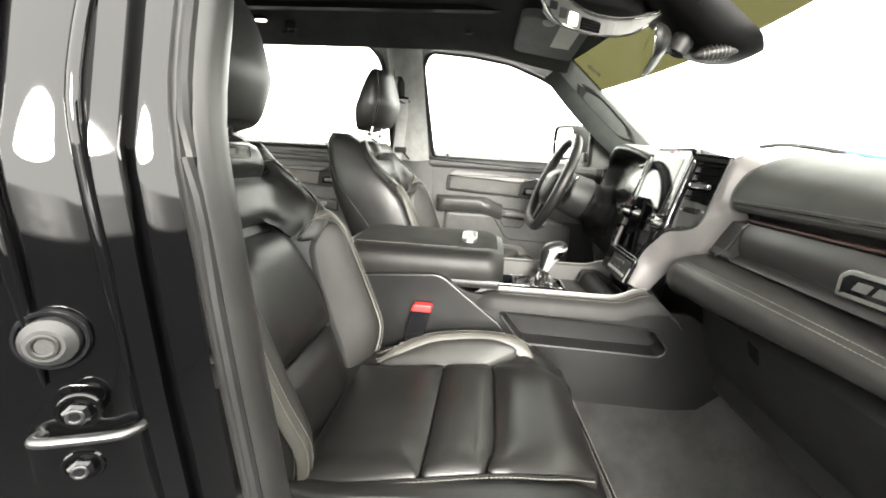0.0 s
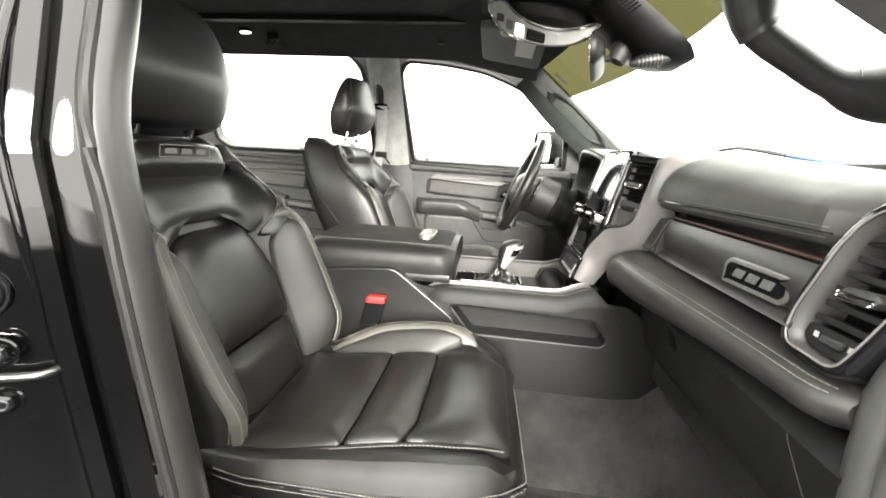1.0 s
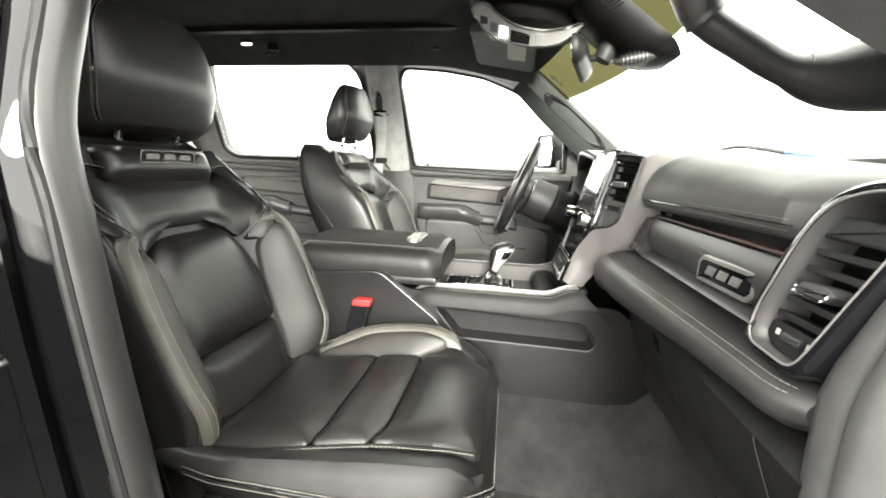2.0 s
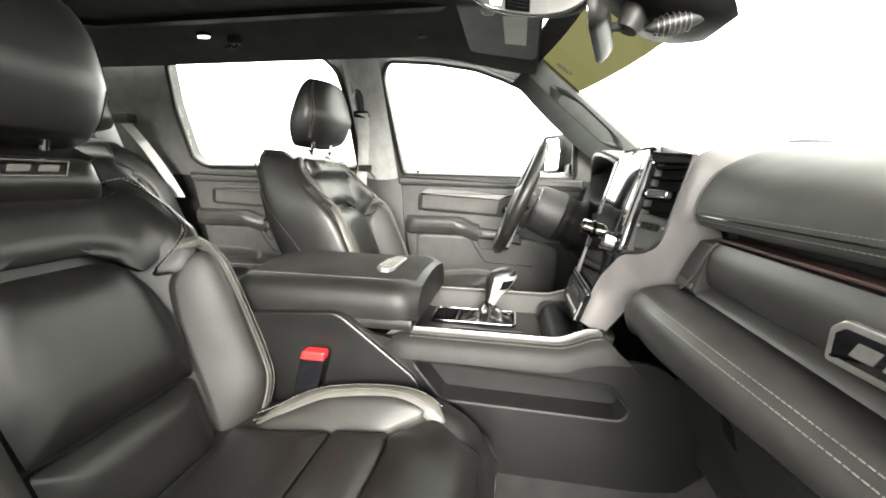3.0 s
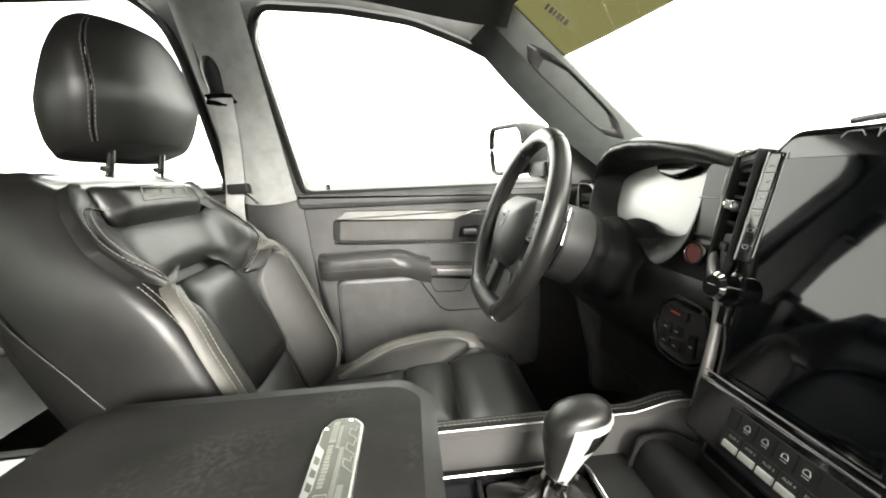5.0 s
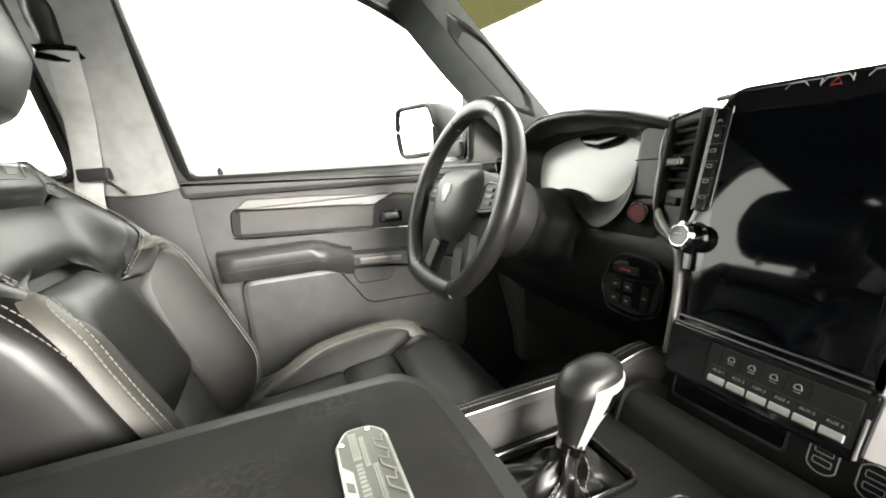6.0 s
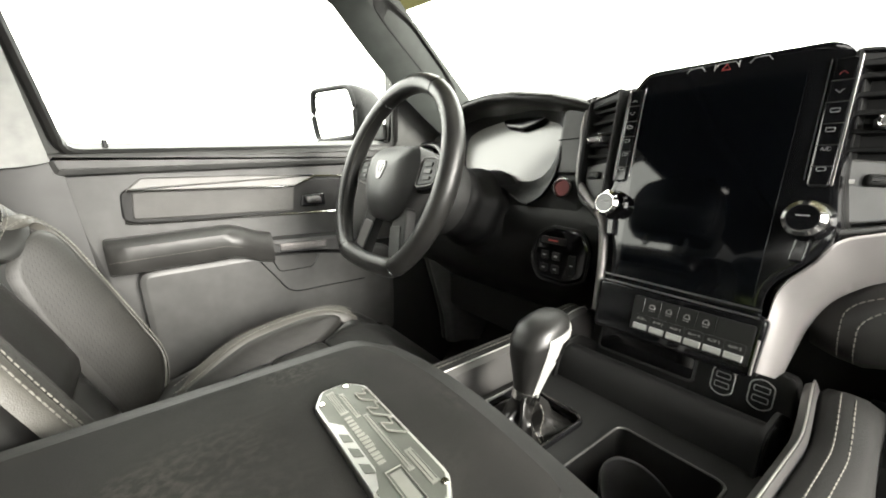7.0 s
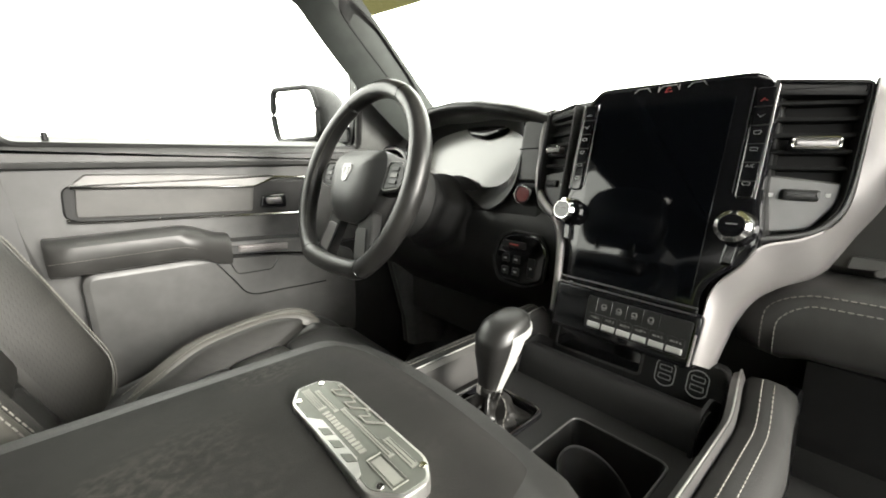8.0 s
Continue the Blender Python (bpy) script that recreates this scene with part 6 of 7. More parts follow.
def build_side_vent(q):
    v = thing("side_air_vent", (0.73, q * 0.69, 0.70), "black slatted outboard vent in a satin frame", "air vent", "dash vents")
    g = plane((0.724, -0.69, 0.765), (0, -1, 0), (0.15, 0, 1))
    f = lambda a, b, w: V((g(a, b, w).x, -q * g(a, b, w).y, g(a, b, w).z))
    ring = rounded([(-0.076, -0.065), (-0.006, -0.067), (0.006, -0.040), (0.032, 0.030), (0.060, 0.100), (0.002, 0.101), (-0.036, 0.086), (-0.056, 0.052), (-0.078, -0.030)], [0.026, 0.022, 0.03, 0.04, 0.016, 0.03, 0.03, 0.04, 0.03])
    # black bezel, thin bright lip, pale sloping inner wall
    bm = B()
    skin(bm, [[f(p.x, p.y, w) for p in r] for r, w in ((inset(ring, -0.011), -0.035), (inset(ring, -0.010), 0.002), (inset(ring, -0.006), 0.006), (inset(ring, -0.001), 0.006), (ring, 0.002))])
    part("bezel", bm, GLOSS, v, "gloss black outer bezel", 50)
    part("lip", tube(B(), [f(p.x, p.y, 0.0055) for p in fine(ring, 0.02)], 0.0014, 8, closed=True), SATIN, v, "thin satin lip")
    wall = lambda r, d: [V((p.x + d * (0.9 if p.x < -0.012 + 0.3 * p.y else 0.15), p.y + (d * 0.3 if p.y < -0.05 else 0))) for p in r]
    bm = B()
    r1 = inset(ring, 0.001)
    skin(bm, [[f(p.x, p.y, w) for p in r] for r, w in ((r1, 0.004), (wall(r1, 0.007), 0.001), (wall(r1, 0.013), -0.008), (wall(r1, 0.014), -0.040))])
    part("frame", bm, RAIL_TRIM, v, "satin inner frame", 50)
    part("housing", slab(B(), inset(ring, 0.002), lambda a, b, w: f(a, b, w - 0.036), 0.02, 0.001), SLAT, v)
    left = lambda h: table([-0.06, -0.03, 0.052, 0.086], [-0.060, -0.062, -0.040, -0.020], h)
    right = lambda h: table([-0.06, -0.04, 0.03, 0.1], [0.0, 0.005, 0.031, 0.058], h)
    for h in (-0.026, -0.009, 0.008, 0.025, 0.042):
        part("slat", slab(B(), [V((left(h) + 0.003, h - 0.003)), V((right(h) - 0.002, h - 0.003)), V((right(h) - 0.002, h + 0.004)), V((left(h) + 0.003, h + 0.004))], lambda a, b, w: f(a, b + 0.15 * w, w - 0.002), 0.030, 0.0012), MATT, v)
    part("top_block", slab(B(), rounded([(-0.036, 0.056), (0.038, 0.054), (0.046, 0.074), (-0.022, 0.078)], 0.004), lambda a, b, w: f(a, b, w + 0.001), 0.03, 0.003), MATT, v)
    part("vent_tab", slab(B(), rounded([(-0.032, 0.001), (0.006, 0.001), (0.012, 0.010), (0.004, 0.016), (-0.026, 0.014)], 0.003), lambda a, b, w: f(a, b, w + 0.010), 0.020, 0.003), PLASTIC_GREY, v)
    part("tab_rim", tube(B(), [f(p.x, p.y, 0.0105) for p in rounded([(-0.031, 0.002), (0.006, 0.002), (0.009, 0.008), (-0.030, 0.008)], 0.003)], 0.0012, 6, closed=True), CHROME, v, "bright tab rim")
    lower = part("lower_panel", slab(B(), rounded([(-0.062, -0.034), (-0.064, -0.050), (-0.052, -0.060), (-0.012, -0.062), (-0.001, -0.045), (0.003, -0.034)], 0.005), lambda a, b, w: f(a, b, w - 0.003), 0.030, 0.002), MATT, v)
    part("shut_wheel", slab(B(), rounded([(-0.040, -0.049), (-0.014, -0.049), (-0.012, -0.040), (-0.038, -0.040)], 0.003), lambda a, b, w: f(a, b, w + 0.001), 0.008, 0.002), PLASTIC_GREY, lower)
    for a in (-0.048, -0.006):
        part("mark", slab(B(), [V((a - 0.003, -0.047)), V((a + 0.003, -0.047)), V((a + 0.003, -0.041)), V((a - 0.003, -0.041))], lambda x, b, w: f(x, b, w - 0.0025), 0.001, 0.0002), PALE, lower)


build_side_vent(-1)
build_side_vent(1)


# ---------- small parts of the dash ----------
def build_dash_controls():
    sw = thing("control_pod", (0.655, 0.21, 0.61), "black hexagonal control pod with small marked buttons", "controls")
    f = plane((0.654, 0.21, 0.667), (0, -1, 0), (0.12, 0, 1))
    ring = rounded([(-0.058, -0.01), (-0.046, 0.032), (-0.02, 0.046), (0.04, 0.044), (0.056, 0.018), (0.052, -0.03), (0.02, -0.046), (-0.04, -0.044)], 0.012)
    part("panel", slab(B(), ring, f, 0.02, 0.004), GLOSS, sw)
    part("panel_rim", tube(B(), [f(p.x, p.y, 0.0) for p in inset(ring, -0.002)], 0.0022, 6, closed=True), PLASTIC, sw)
    for a, b, w, h in ((-0.012, 0.024, 0.05, 0.012), (-0.028, -0.002, 0.016, 0.014), (-0.004, -0.002, 0.016, 0.014), (-0.028, -0.024, 0.016, 0.014), (-0.004, -0.024, 0.016, 0.014), (0.028, -0.012, 0.014, 0.034)):
        bt = part("switch", slab(B(), rounded([(a - w / 2, b - h / 2), (a + w / 2, b - h / 2), (a + w / 2, b + h / 2), (a - w / 2, b + h / 2)], 0.002, 2), lambda x, y, c: f(x, y, c + 0.0025), 0.004, 0.0008), PLASTIC, sw)
        part("mark", slab(B(), [V((a - w * 0.2, b - 0.0012)), V((a + w * 0.2, b - 0.0012)), V((a + w * 0.2, b + 0.0012)), V((a - w * 0.2, b + 0.0012))], lambda x, y, c: f(x, y, c + 0.0031), 0.0008, 0.0002), REDPRINT if b > 0.01 else PALE, bt)
    st = thing("start_button", (0.69, 0.227, 0.776), "round red engine start button in a chrome ring", "button")
    n = V((-1, -0.15, 0.15))
    part("ring", hoop(B(), (0.684, 0.227, 0.776), n, 0.0175, 0.004, 0.006), CHROME, st, "chrome ring")
    part("button", disc(B(), (0.684, 0.227, 0.776), n, 0.013, 0.004, 24, 0.001), DUSK_RED, st)
    ff = plane((0.703, 0.22, 0.85), (0, -1, 0), (0.18, 0, 1))
    fp = part("fascia_panel", slab(B(), rounded([(-0.034, -0.055), (0.030, -0.055), (0.030, 0.072), (-0.032, 0.052)], 0.006), ff, 0.03, 0.005), LEATHER, DASH)
    part("fascia_seam", tube(B(), [ff(-0.033, 0.004, 0.0002), ff(0.029, 0.006, 0.0002)], 0.0009, 6), GLOSS, fp)
    # fascia strip that carries the button, between hood and knee panel
    part("driver_fascia", slab(B(), rounded([(-0.60, 0.735), (-0.19, 0.725), (-0.19, 0.80), (-0.245, 0.80), (-0.30, 0.752), (-0.37, 0.770), (-0.45, 0.780), (-0.60, 0.768)], 0.02), lambda a, b, c: V((0.692 - c - 0.2 * (0.78 - b), -a, b)), 0.05, 0.008), PLASTIC, DASH)


build_dash_controls()


def build_stack():
    s = thing("switch_bank", (0.59, -0.01, 0.60), "row of six pale tipped auxiliary switches on black panel", "switch bank")
    f = plane((0.5845, 0, 0.632), (0, -1, 0), (0.34, 0, 1))
    part("panel", slab(B(), rounded([(-0.090, -0.024), (0.089, -0.024), (0.092, 0.040), (-0.094, 0.040)], 0.008), f, 0.03, 0.004), GLOSS, s)
    part("key_plate", slab(B(), rounded([(-0.040, -0.013), (0.084, -0.013), (0.084, 0.029), (-0.042, 0.029)], 0.003), lambda x, y, c: f(x, y, c + 0.0015), 0.003, 0.0008), PLASTIC, s)
    for i in range(6):
        a = -0.0265 + 0.0195 * i
        key = part("switch", slab(B(), rounded([(a - 0.0092, -0.011), (a + 0.0092, -0.011), (a + 0.0092, 0.0075), (a - 0.0092, 0.0075)], 0.0012, 2), lambda x, y, c: f(x, y, c + 0.0022), 0.003, 0.0006), PLASTIC, s)
        part("tip", slab(B(), rounded([(a - 0.0084, -0.0105), (a + 0.0084, -0.0105), (a + 0.0084, -0.0035), (a - 0.0084, -0.0035)], 0.0008, 2), lambda x, y, c: f(x, y, c + 0.0042), 0.003, 0.001), ALU, key, "pale silver key tip")
        words("AUX %d" % (i + 1), lambda x, y, c, a=a: f(a + x, 0.0025 + y, 0.0024), 0.0042, PALE, key)
    for i in range(4):
        a = -0.018 + 0.0195 * i
        part("mark", tube(B(), [f(p.x, p.y, 0.0017) for p in rounded([(a - 0.0035, 0.017), (a + 0.0035, 0.017), (a + 0.0015, 0.022), (a - 0.0025, 0.021)], 0.001, 2)], 0.0004, 5, closed=True), PALE, s)
        part("mark", tube(B(), [f(a - 0.003, 0.0145, 0.0017), f(a + 0.003, 0.0145, 0.0017)], 0.0003, 5), PALE, s)
    for i in range(5):
        part("key_gap", tube(B(), [f(-0.028 + 0.0195 * i, 0.011, 0.0016), f(-0.028 + 0.0195 * i, 0.028, 0.0016)], 0.0004, 5), GLOSS, s)
    part("edge_strip", slab(B(), rounded([(0.0862, -0.020), (0.0882, -0.020), (0.0892, 0.016), (0.0872, 0.016)], 0.0008, 2), lambda x, y, c: f(x, y, c + 0.002), 0.005, 0.001), SATIN, s)
    for z in (0.047, 0.039):
        part("chrome_line", tube(B(), [f(-0.088, z, 0.0), f(-0.05, z, 0.001), f(0.084, z - 0.002, 0.0)], 0.0011, 6), SATIN_DARK, s)
    # lower panel with a slot and two charging ports
    p = thing("lower_stack", (0.62, 0, 0.5), "black lower stack panel with a slot and charging ports", "panel")
    g = plane((0.618, 0, 0.574), (0, -1, 0), (0.30, 0, 1))
    part("panel", slab(B(), rounded([(-0.125, -0.10), (0.125, -0.10), (0.115, 0.03), (-0.115, 0.03)], 0.01), g, 0.02, 0.003), PLASTIC, p)
    part("slot", slab(B(), rounded([(-0.100, -0.014), (0.022, -0.012), (0.022, 0.014), (-0.100, 0.016)], 0.005), lambda a, b, c: g(a, b, c + 0.001), 0.003, 0.0005), GLOSS, p, "dark card slot")
    part("slot_lip", tube(B(), [g(q.x, q.y, 0.001) for q in rounded([(-0.102, -0.016), (0.024, -0.014), (0.024, 0.016), (-0.102, 0.018)], 0.006)], 0.0016, 6, closed=True), PLASTIC_GREY, p)
    for a in (0.053, 0.089):
        port = part("port_plate", tube(B(), [g(q.x, q.y, 0.001) for q in rounded([(a - 0.011, -0.010), (a - 0.004, -0.015), (a + 0.004, -0.015), (a + 0.011, -0.010), (a + 0.011, 0.012), (a + 0.004, 0.017), (a - 0.004, 0.017), (a - 0.011, 0.012)], 0.003, 2)], 0.0007, 6, closed=True), PALE, p, "pale outlined charging port")
        for b in (-0.004, 0.007):
            part("socket", tube(B(), [g(q.x, q.y, 0.001) for q in rounded([(a - 0.007, b - 0.003), (a + 0.007, b - 0.003), (a + 0.007, b + 0.003), (a - 0.007, b + 0.003)], 0.001, 2)], 0.0005, 6, closed=True), PALE, port)
    # bin door in front of it
    t = thing("phone_bin", (0.55, 0, 0.5), "black rubbery phone bin wall with worn rounded edge", "bin")
    sec = smooth([V((0.515, 0.50)), V((0.528, 0.548)), V((0.538, 0.572)), V((0.552, 0.580)), V((0.572, 0.574)), V((0.60, 0.55))], 4)
    ring = [(q.x, q.y) for q in sec] + [(0.60, 0.50)]
    part("bin_wall", extrude_y(B(), ring, -0.118, 0.112, 4), MATT, t, "", 50)
    part("bin_mat", block(B(), (0.605, -0.11, 0.51), (0.622, 0.105, 0.535), 0.004), RUBBER, t)
    for y in (-0.1185, 0.1125):
        part("bin_cheek", slab(B(), rounded([(0.505, 0.50), (0.62, 0.50), (0.62, 0.56), (0.575, 0.588), (0.535, 0.584)], 0.01), lambda a, b, w: V((a, y - math.copysign(0.002, y) - math.copysign(w, y), b)), 0.004, 0.001), MATT, t)


build_stack()


# keys and marks of the screen
def build_screen_marks():
    f = SCREEN_MAP
    s = bpy.data.objects["infotainment_screen"]
    g = lambda a, b, c: f(a, b, c + 0.0006)
    for a0, a1 in ((-0.042, -0.022), (-0.012, 0.012), (0.022, 0.042)):
        part("mark", tube(B(), [g(a0, 0.160, 0), g(a0 + 0.004, 0.165, 0), g(a1 - 0.004, 0.165, 0), g(a1, 0.160, 0)], 0.0005, 5), PALE, s)
    for a in (-0.012, 0.012):
        part("mark", tube(B(), [g(a, 0.165, 0), g(a, 0.158, 0)], 0.0005, 5), PALE, s)
    part("hazard_mark", tube(B(), [g(-0.004, 0.157, 0), g(0.004, 0.157, 0), g(0, 0.164, 0)], 0.0006, 5, closed=True), REDPRINT, s, "small red warning triangle")
    h = lambda a, b, c: f(a, b, c + 0.0034)
    for i, b in enumerate((0.135, 0.118, 0.100, 0.082, 0.064, 0.045)):
        for q in (-1, 1):
            a = q * 0.1005
            if q > 0 and i == 4:
                words("A/C", lambda x, y, c: h(a + x, b + y, 0), 0.0048, PALE, s)
                continue
            if i < 2:
                d = 0.003 if i == 0 else -0.003
                part("mark", tube(B(), [h(a - 0.003, b - d * 0.5, 0), h(a, b + d * 0.5, 0), h(a + 0.003, b - d * 0.5, 0)], 0.0003, 5), REDPRINT if i == 0 and q > 0 else PALE, s)
            else:
                part("mark", tube(B(), [h(p.x, p.y, 0) for p in rounded([(a - 0.003, b - 0.0015), (a + 0.003, b - 0.0015), (a + 0.0035, b + 0.002), (a - 0.0035, b + 0.002)], 0.001, 2)], 0.00028, 5, closed=True), PALE, s)
    for q in (-1, 1):
        part("key_edge", tube(B(), [f(q * 0.1105, 0.03, 0.002), f(q * 0.1105, 0.15, 0.002)], 0.0009, 6), SATIN_DARK, s, "bright key strip edge")
        part("inner_edge", tube(B(), [f(q * 0.0895, 0.035, 0.0008), f(q * 0.0895, 0.15, 0.0008)], 0.0005, 6), SATIN_DARK, s)
        part("lower_clip", slab(B(), rounded([(q * 0.098 - 0.006, -0.045), (q * 0.098 + 0.006, -0.045), (q * 0.1005 + 0.006, -0.022), (q * 0.1005 - 0.006, -0.022)], 0.003), lambda a, b, c: f(a, b, c + 0.006), 0.01, 0.002), GLOSS, s)


build_screen_marks()


# plain bars on the lid plate
def build_plate_marks():
    plate = [o for o in bpy.data.objects if o.name == "plate"][0]
    f = lambda a, b, w: V((a, b, 0.6903 + w))
    rng = random.Random(4)

    def mark(nm, ring, m, up=0.0):
        part(nm, slab(B(), [V(p) for p in ring], lambda a, b, w: f(a, b, w + up), 0.0008, 0.0001), m, plate)
    box = lambda a0, a1, b0, b1: [(a0, b1), (a1, b1), (a1, b0), (a0, b0)]
    # bright wedge along one edge with three plain slanted bars
    mark("plate_wedge", [(0.1890, 0.006), (0.1890, -0.060), (0.1925, -0.058), (0.1965, -0.046), (0.1965, -0.004)], BRUSHED)
    for b in (-0.010, -0.024, -0.038):
        mark("wedge_bar", [(0.1910, b), (0.1910, b - 0.008), (0.1955, b - 0.011), (0.1955, b - 0.004)], ETCH, 0.0004)
    # ruled panels
    for a0, a1, b0, b1, n in ((0.1985, 0.2040, 0.034, 0.006, 4), (0.2052, 0.2085, 0.028, -0.002, 2), (0.2092, 0.2128, -0.002, -0.058, 2), (0.2140, 0.2185, -0.044, -0.072, 2)):
        mark("plate_panel", box(a0, a1, b0, b1), ENGRAVED)
        for i in range(n):
            a = a0 + (a1 - a0) * (i + 0.6) / n
            mark("panel_rule", box(a, a + 0.0004, b0 - 0.002, b1 + 0.002), ETCH, 0.0003)
    # column of short plain bars
    for i in range(13):
        b = 0.002 - 0.0037 * i
        mark("plate_bar", box(0.1990, 0.2030 + 0.0012 * rng.random(), b, b - 0.0024), ENGRAVED)
    # framed box at the foot
    part("plate_frame", tube(B(), [f(a, b, 0.0001) for a, b in box(0.1990, 0.2080, -0.052, -0.077)], 0.0004, 5, closed=True), ENGRAVED, plate)
    mark("plate_panel", box(0.2005, 0.2065, -0.054, -0.075), ENGRAVED)
    # plain slanted outlines
    for b in (0.016, -0.003, -0.022):
        ring = rounded([(0.2145, b + 0.006), (0.2145, b - 0.002), (0.2230, b - 0.011), (0.2230, b + 0.006), (0.2205, b + 0.008), (0.2200, b + 0.001)], 0.0008, 2)
        part("plate_outline", tube(B(), [f(p.x, p.y, 0.0002) for p in ring], 0.00055, 5, closed=True), ENGRAVED, plate)
    for a, b in ((0.2130, 0.034), (0.1930, 0.024), (0.2195, -0.074), (0.1955, -0.071)):
        part("screw", disc(B(), (a, b, 0.6898), (0, 0, 1), 0.0021, 0.0012, 14, 0.0004), CHROME, plate)


build_plate_marks()


# ---------- overhead ----------
def build_overhead():
    o = thing("overhead_console", (0.48, 0.03, 1.29), "overhead console with satin oval bezel and lamp buttons", "overhead console")
    ring = [V((0.48 + 0.155 * math.cos(a), 0.03 + 0.125 * math.sin(a))) for a in [2 * math.pi * i / 40 for i in range(40)]]
    f = lambda a, b, c: V((a, b, 1.262 - c + 0.10 * (0.48 - a)))
    part("housing", puff(B(), ring, f, 0.010, 0.05, 3.0), PLASTIC, o, "", 60)
    # crescent key panel along the passenger's edge
    fo = lambda x, z, c: V((x, -0.02 - 0.45 * (z - 1.21) - c, z - 0.4 * c))
    ring = smooth([V(p) for p in ((0.328, 1.252), (0.337, 1.225), (0.372, 1.192), (0.425, 1.174), (0.490, 1.167), (0.545, 1.174), (0.590, 1.205), (0.606, 1.232), (0.575, 1.214), (0.512, 1.204), (0.440, 1.214), (0.395, 1.235), (0.362, 1.258))], 4, True)
    bz = part("bezel", slab(B(), ring, fo, 0.05, 0.004), LENS, o, "satin silver key panel")
    part("bezel_edge", tube(B(), [fo(p.x, p.y, 0.001) for p in inset(ring, 0.003)], 0.0026, 8, closed=True), CHROME, bz, "bright rim")
    for x, z, w, h, m, nm in ((0.358, 1.226, 0.018, 0.016, PLASTIC_GREY, "lamp_button"), (0.382, 1.212, 0.018, 0.020, SATIN_DARK, "lamp_button"), (0.406, 1.202, 0.020, 0.024, LAMP, "lamp_lens"), (0.446, 1.193, 0.046, 0.024, GLOSS, "keypad"), (0.492, 1.187, 0.020, 0.024, LENS, "lamp_button")):
        part(nm, slab(B(), rounded([(x - w / 2, z - h / 2), (x + w / 2, z - h / 2 - 0.15 * w), (x + w / 2, z + h / 2 - 0.25 * w), (x - w / 2, z + h / 2)], 0.003), lambda a, b, c: fo(a, b, c + 0.002), 0.006, 0.0015), m, bz)
    for i in range(4):
        part("key_line", tube(B(), [fo(0.428, 1.203 - 0.005 * i, 0.0026), fo(0.464, 1.196 - 0.005 * i, 0.0026)], 0.0006, 5), PLASTIC_GREY, bz)
    part("underside", puff(B(), [V((0.468 + 0.125 * math.cos(a), 0.05 + 0.085 * math.sin(a))) for a in [2 * math.pi * i / 40 for i in range(40)]], lambda a, b, c: V((a, b, 1.225 - c * 0.8 - 0.12 * (a - 0.468))), 0.03, 0.05, 3.0), PLASTIC, o, "", 60)
    v = thing("sun_visor", (0.40, 0.36, 1.24), "dark cloth sun visor folded up, with a white label", "sun visor")
    ring = rounded([(0.302, 0.16), (0.495, 0.13), (0.505, 0.52), (0.30, 0.50)], 0.03)
    fv = lambda a, b, c: V((a, b, 1.258 - c - 0.13 * (a - 0.30) + 0.02 * (0.3 - b)))
    part("visor_board", slab(B(), ring, fv, 0.02, 0.008), TRIM_GREY, v)
    part("label", slab(B(), [V((0.410, 0.20)), V((0.468, 0.20)), V((0.470, 0.385)), V((0.412, 0.385))], lambda a, b, c: fv(a, b, c + 0.001), 0.001, 0.0002), WHITE, v, "plain white warning label")
    part("visor_clip", puff(B(), rounded([(0.36, 0.165), (0.395, 0.16), (0.395, 0.19), (0.36, 0.195)], 0.012), lambda a, b, c: fv(a, b, c + 0.002), 0.008, 0.004), LENS, v)
    m = thing("rear_view_mirror", (0.66, 0, 1.17), "black rear-view mirror under a sensor housing", "mirror")
    bm = puff(B(), fine(rounded([(-0.12, -0.03), (0.12, -0.03), (0.125, 0.03), (-0.125, 0.03)], 0.025), 0.02), plane((0.595, 0.0, 1.14), (0.24, 0.97, 0), (-0.1, 0, 1)), 0.022, 0.010, 3)
    part("mirror_shell", bm, PLASTIC, m, "", 60)
    part("mirror_glass", slab(B(), rounded([(-0.115, -0.026), (0.115, -0.026), (0.12, 0.026), (-0.12, 0.026)], 0.022), plane((0.584, 0.003, 1.138), (-0.24, -0.97, 0), (-0.1, 0, 1)), 0.002, 0.0005), MIRROR, m, "mirror glass")
    part("stalk", tube(B(), [(0.61, -0.01, 1.14), (0.65, -0.01, 1.145), (0.69, -0.01, 1.16)], 0.008, 10), PLASTIC, m)
    part("ball_joint", tube(B(), [(0.64, -0.01, 1.135), (0.655, -0.01, 1.165), (0.665, -0.01, 1.20)], [0.02, 0.026, 0.022], 14), PLASTIC_GREY, m, "", 60)
    rings = []
    for t in [i / 14 for i in range(15)]:
        s = 0.585 + 0.385 * t
        c = shield(0, s) + V((-0.012, 0, -0.008))
        w = 0.09 * min(1, 0.35 + 4 * t) ** 0.5
        d = 0.072 * min(1, (0.03 + t) / 0.35) ** 0.55
        rings.append([c + V((-k * d * 0.8, u * w, -k * d * 0.6)) for u, k in ((-1, 0), (-0.96, 0.55), (-0.7, 0.92), (0, 1), (0.7, 0.92), (0.96, 0.55), (1, 0))])
    cover = part("sensor_cover", skin(B(), rings, cap0=True, cap1=True), SHELL, m, "", 50)
    lens = [V((0.660 + 0.095 * i / 12, -0.055, 1.120 + 0.018 * i / 12)) for i in range(13)]
    ln = part("cover_lens", tube(B(), lens, [0.004 + 0.013 * math.sin(math.pi * i / 12) ** 0.7 for i in range(13)], 14, squash=(1, 0.8)), PLASTIC_GREY, cover, "ribbed grey lower lens", 60)
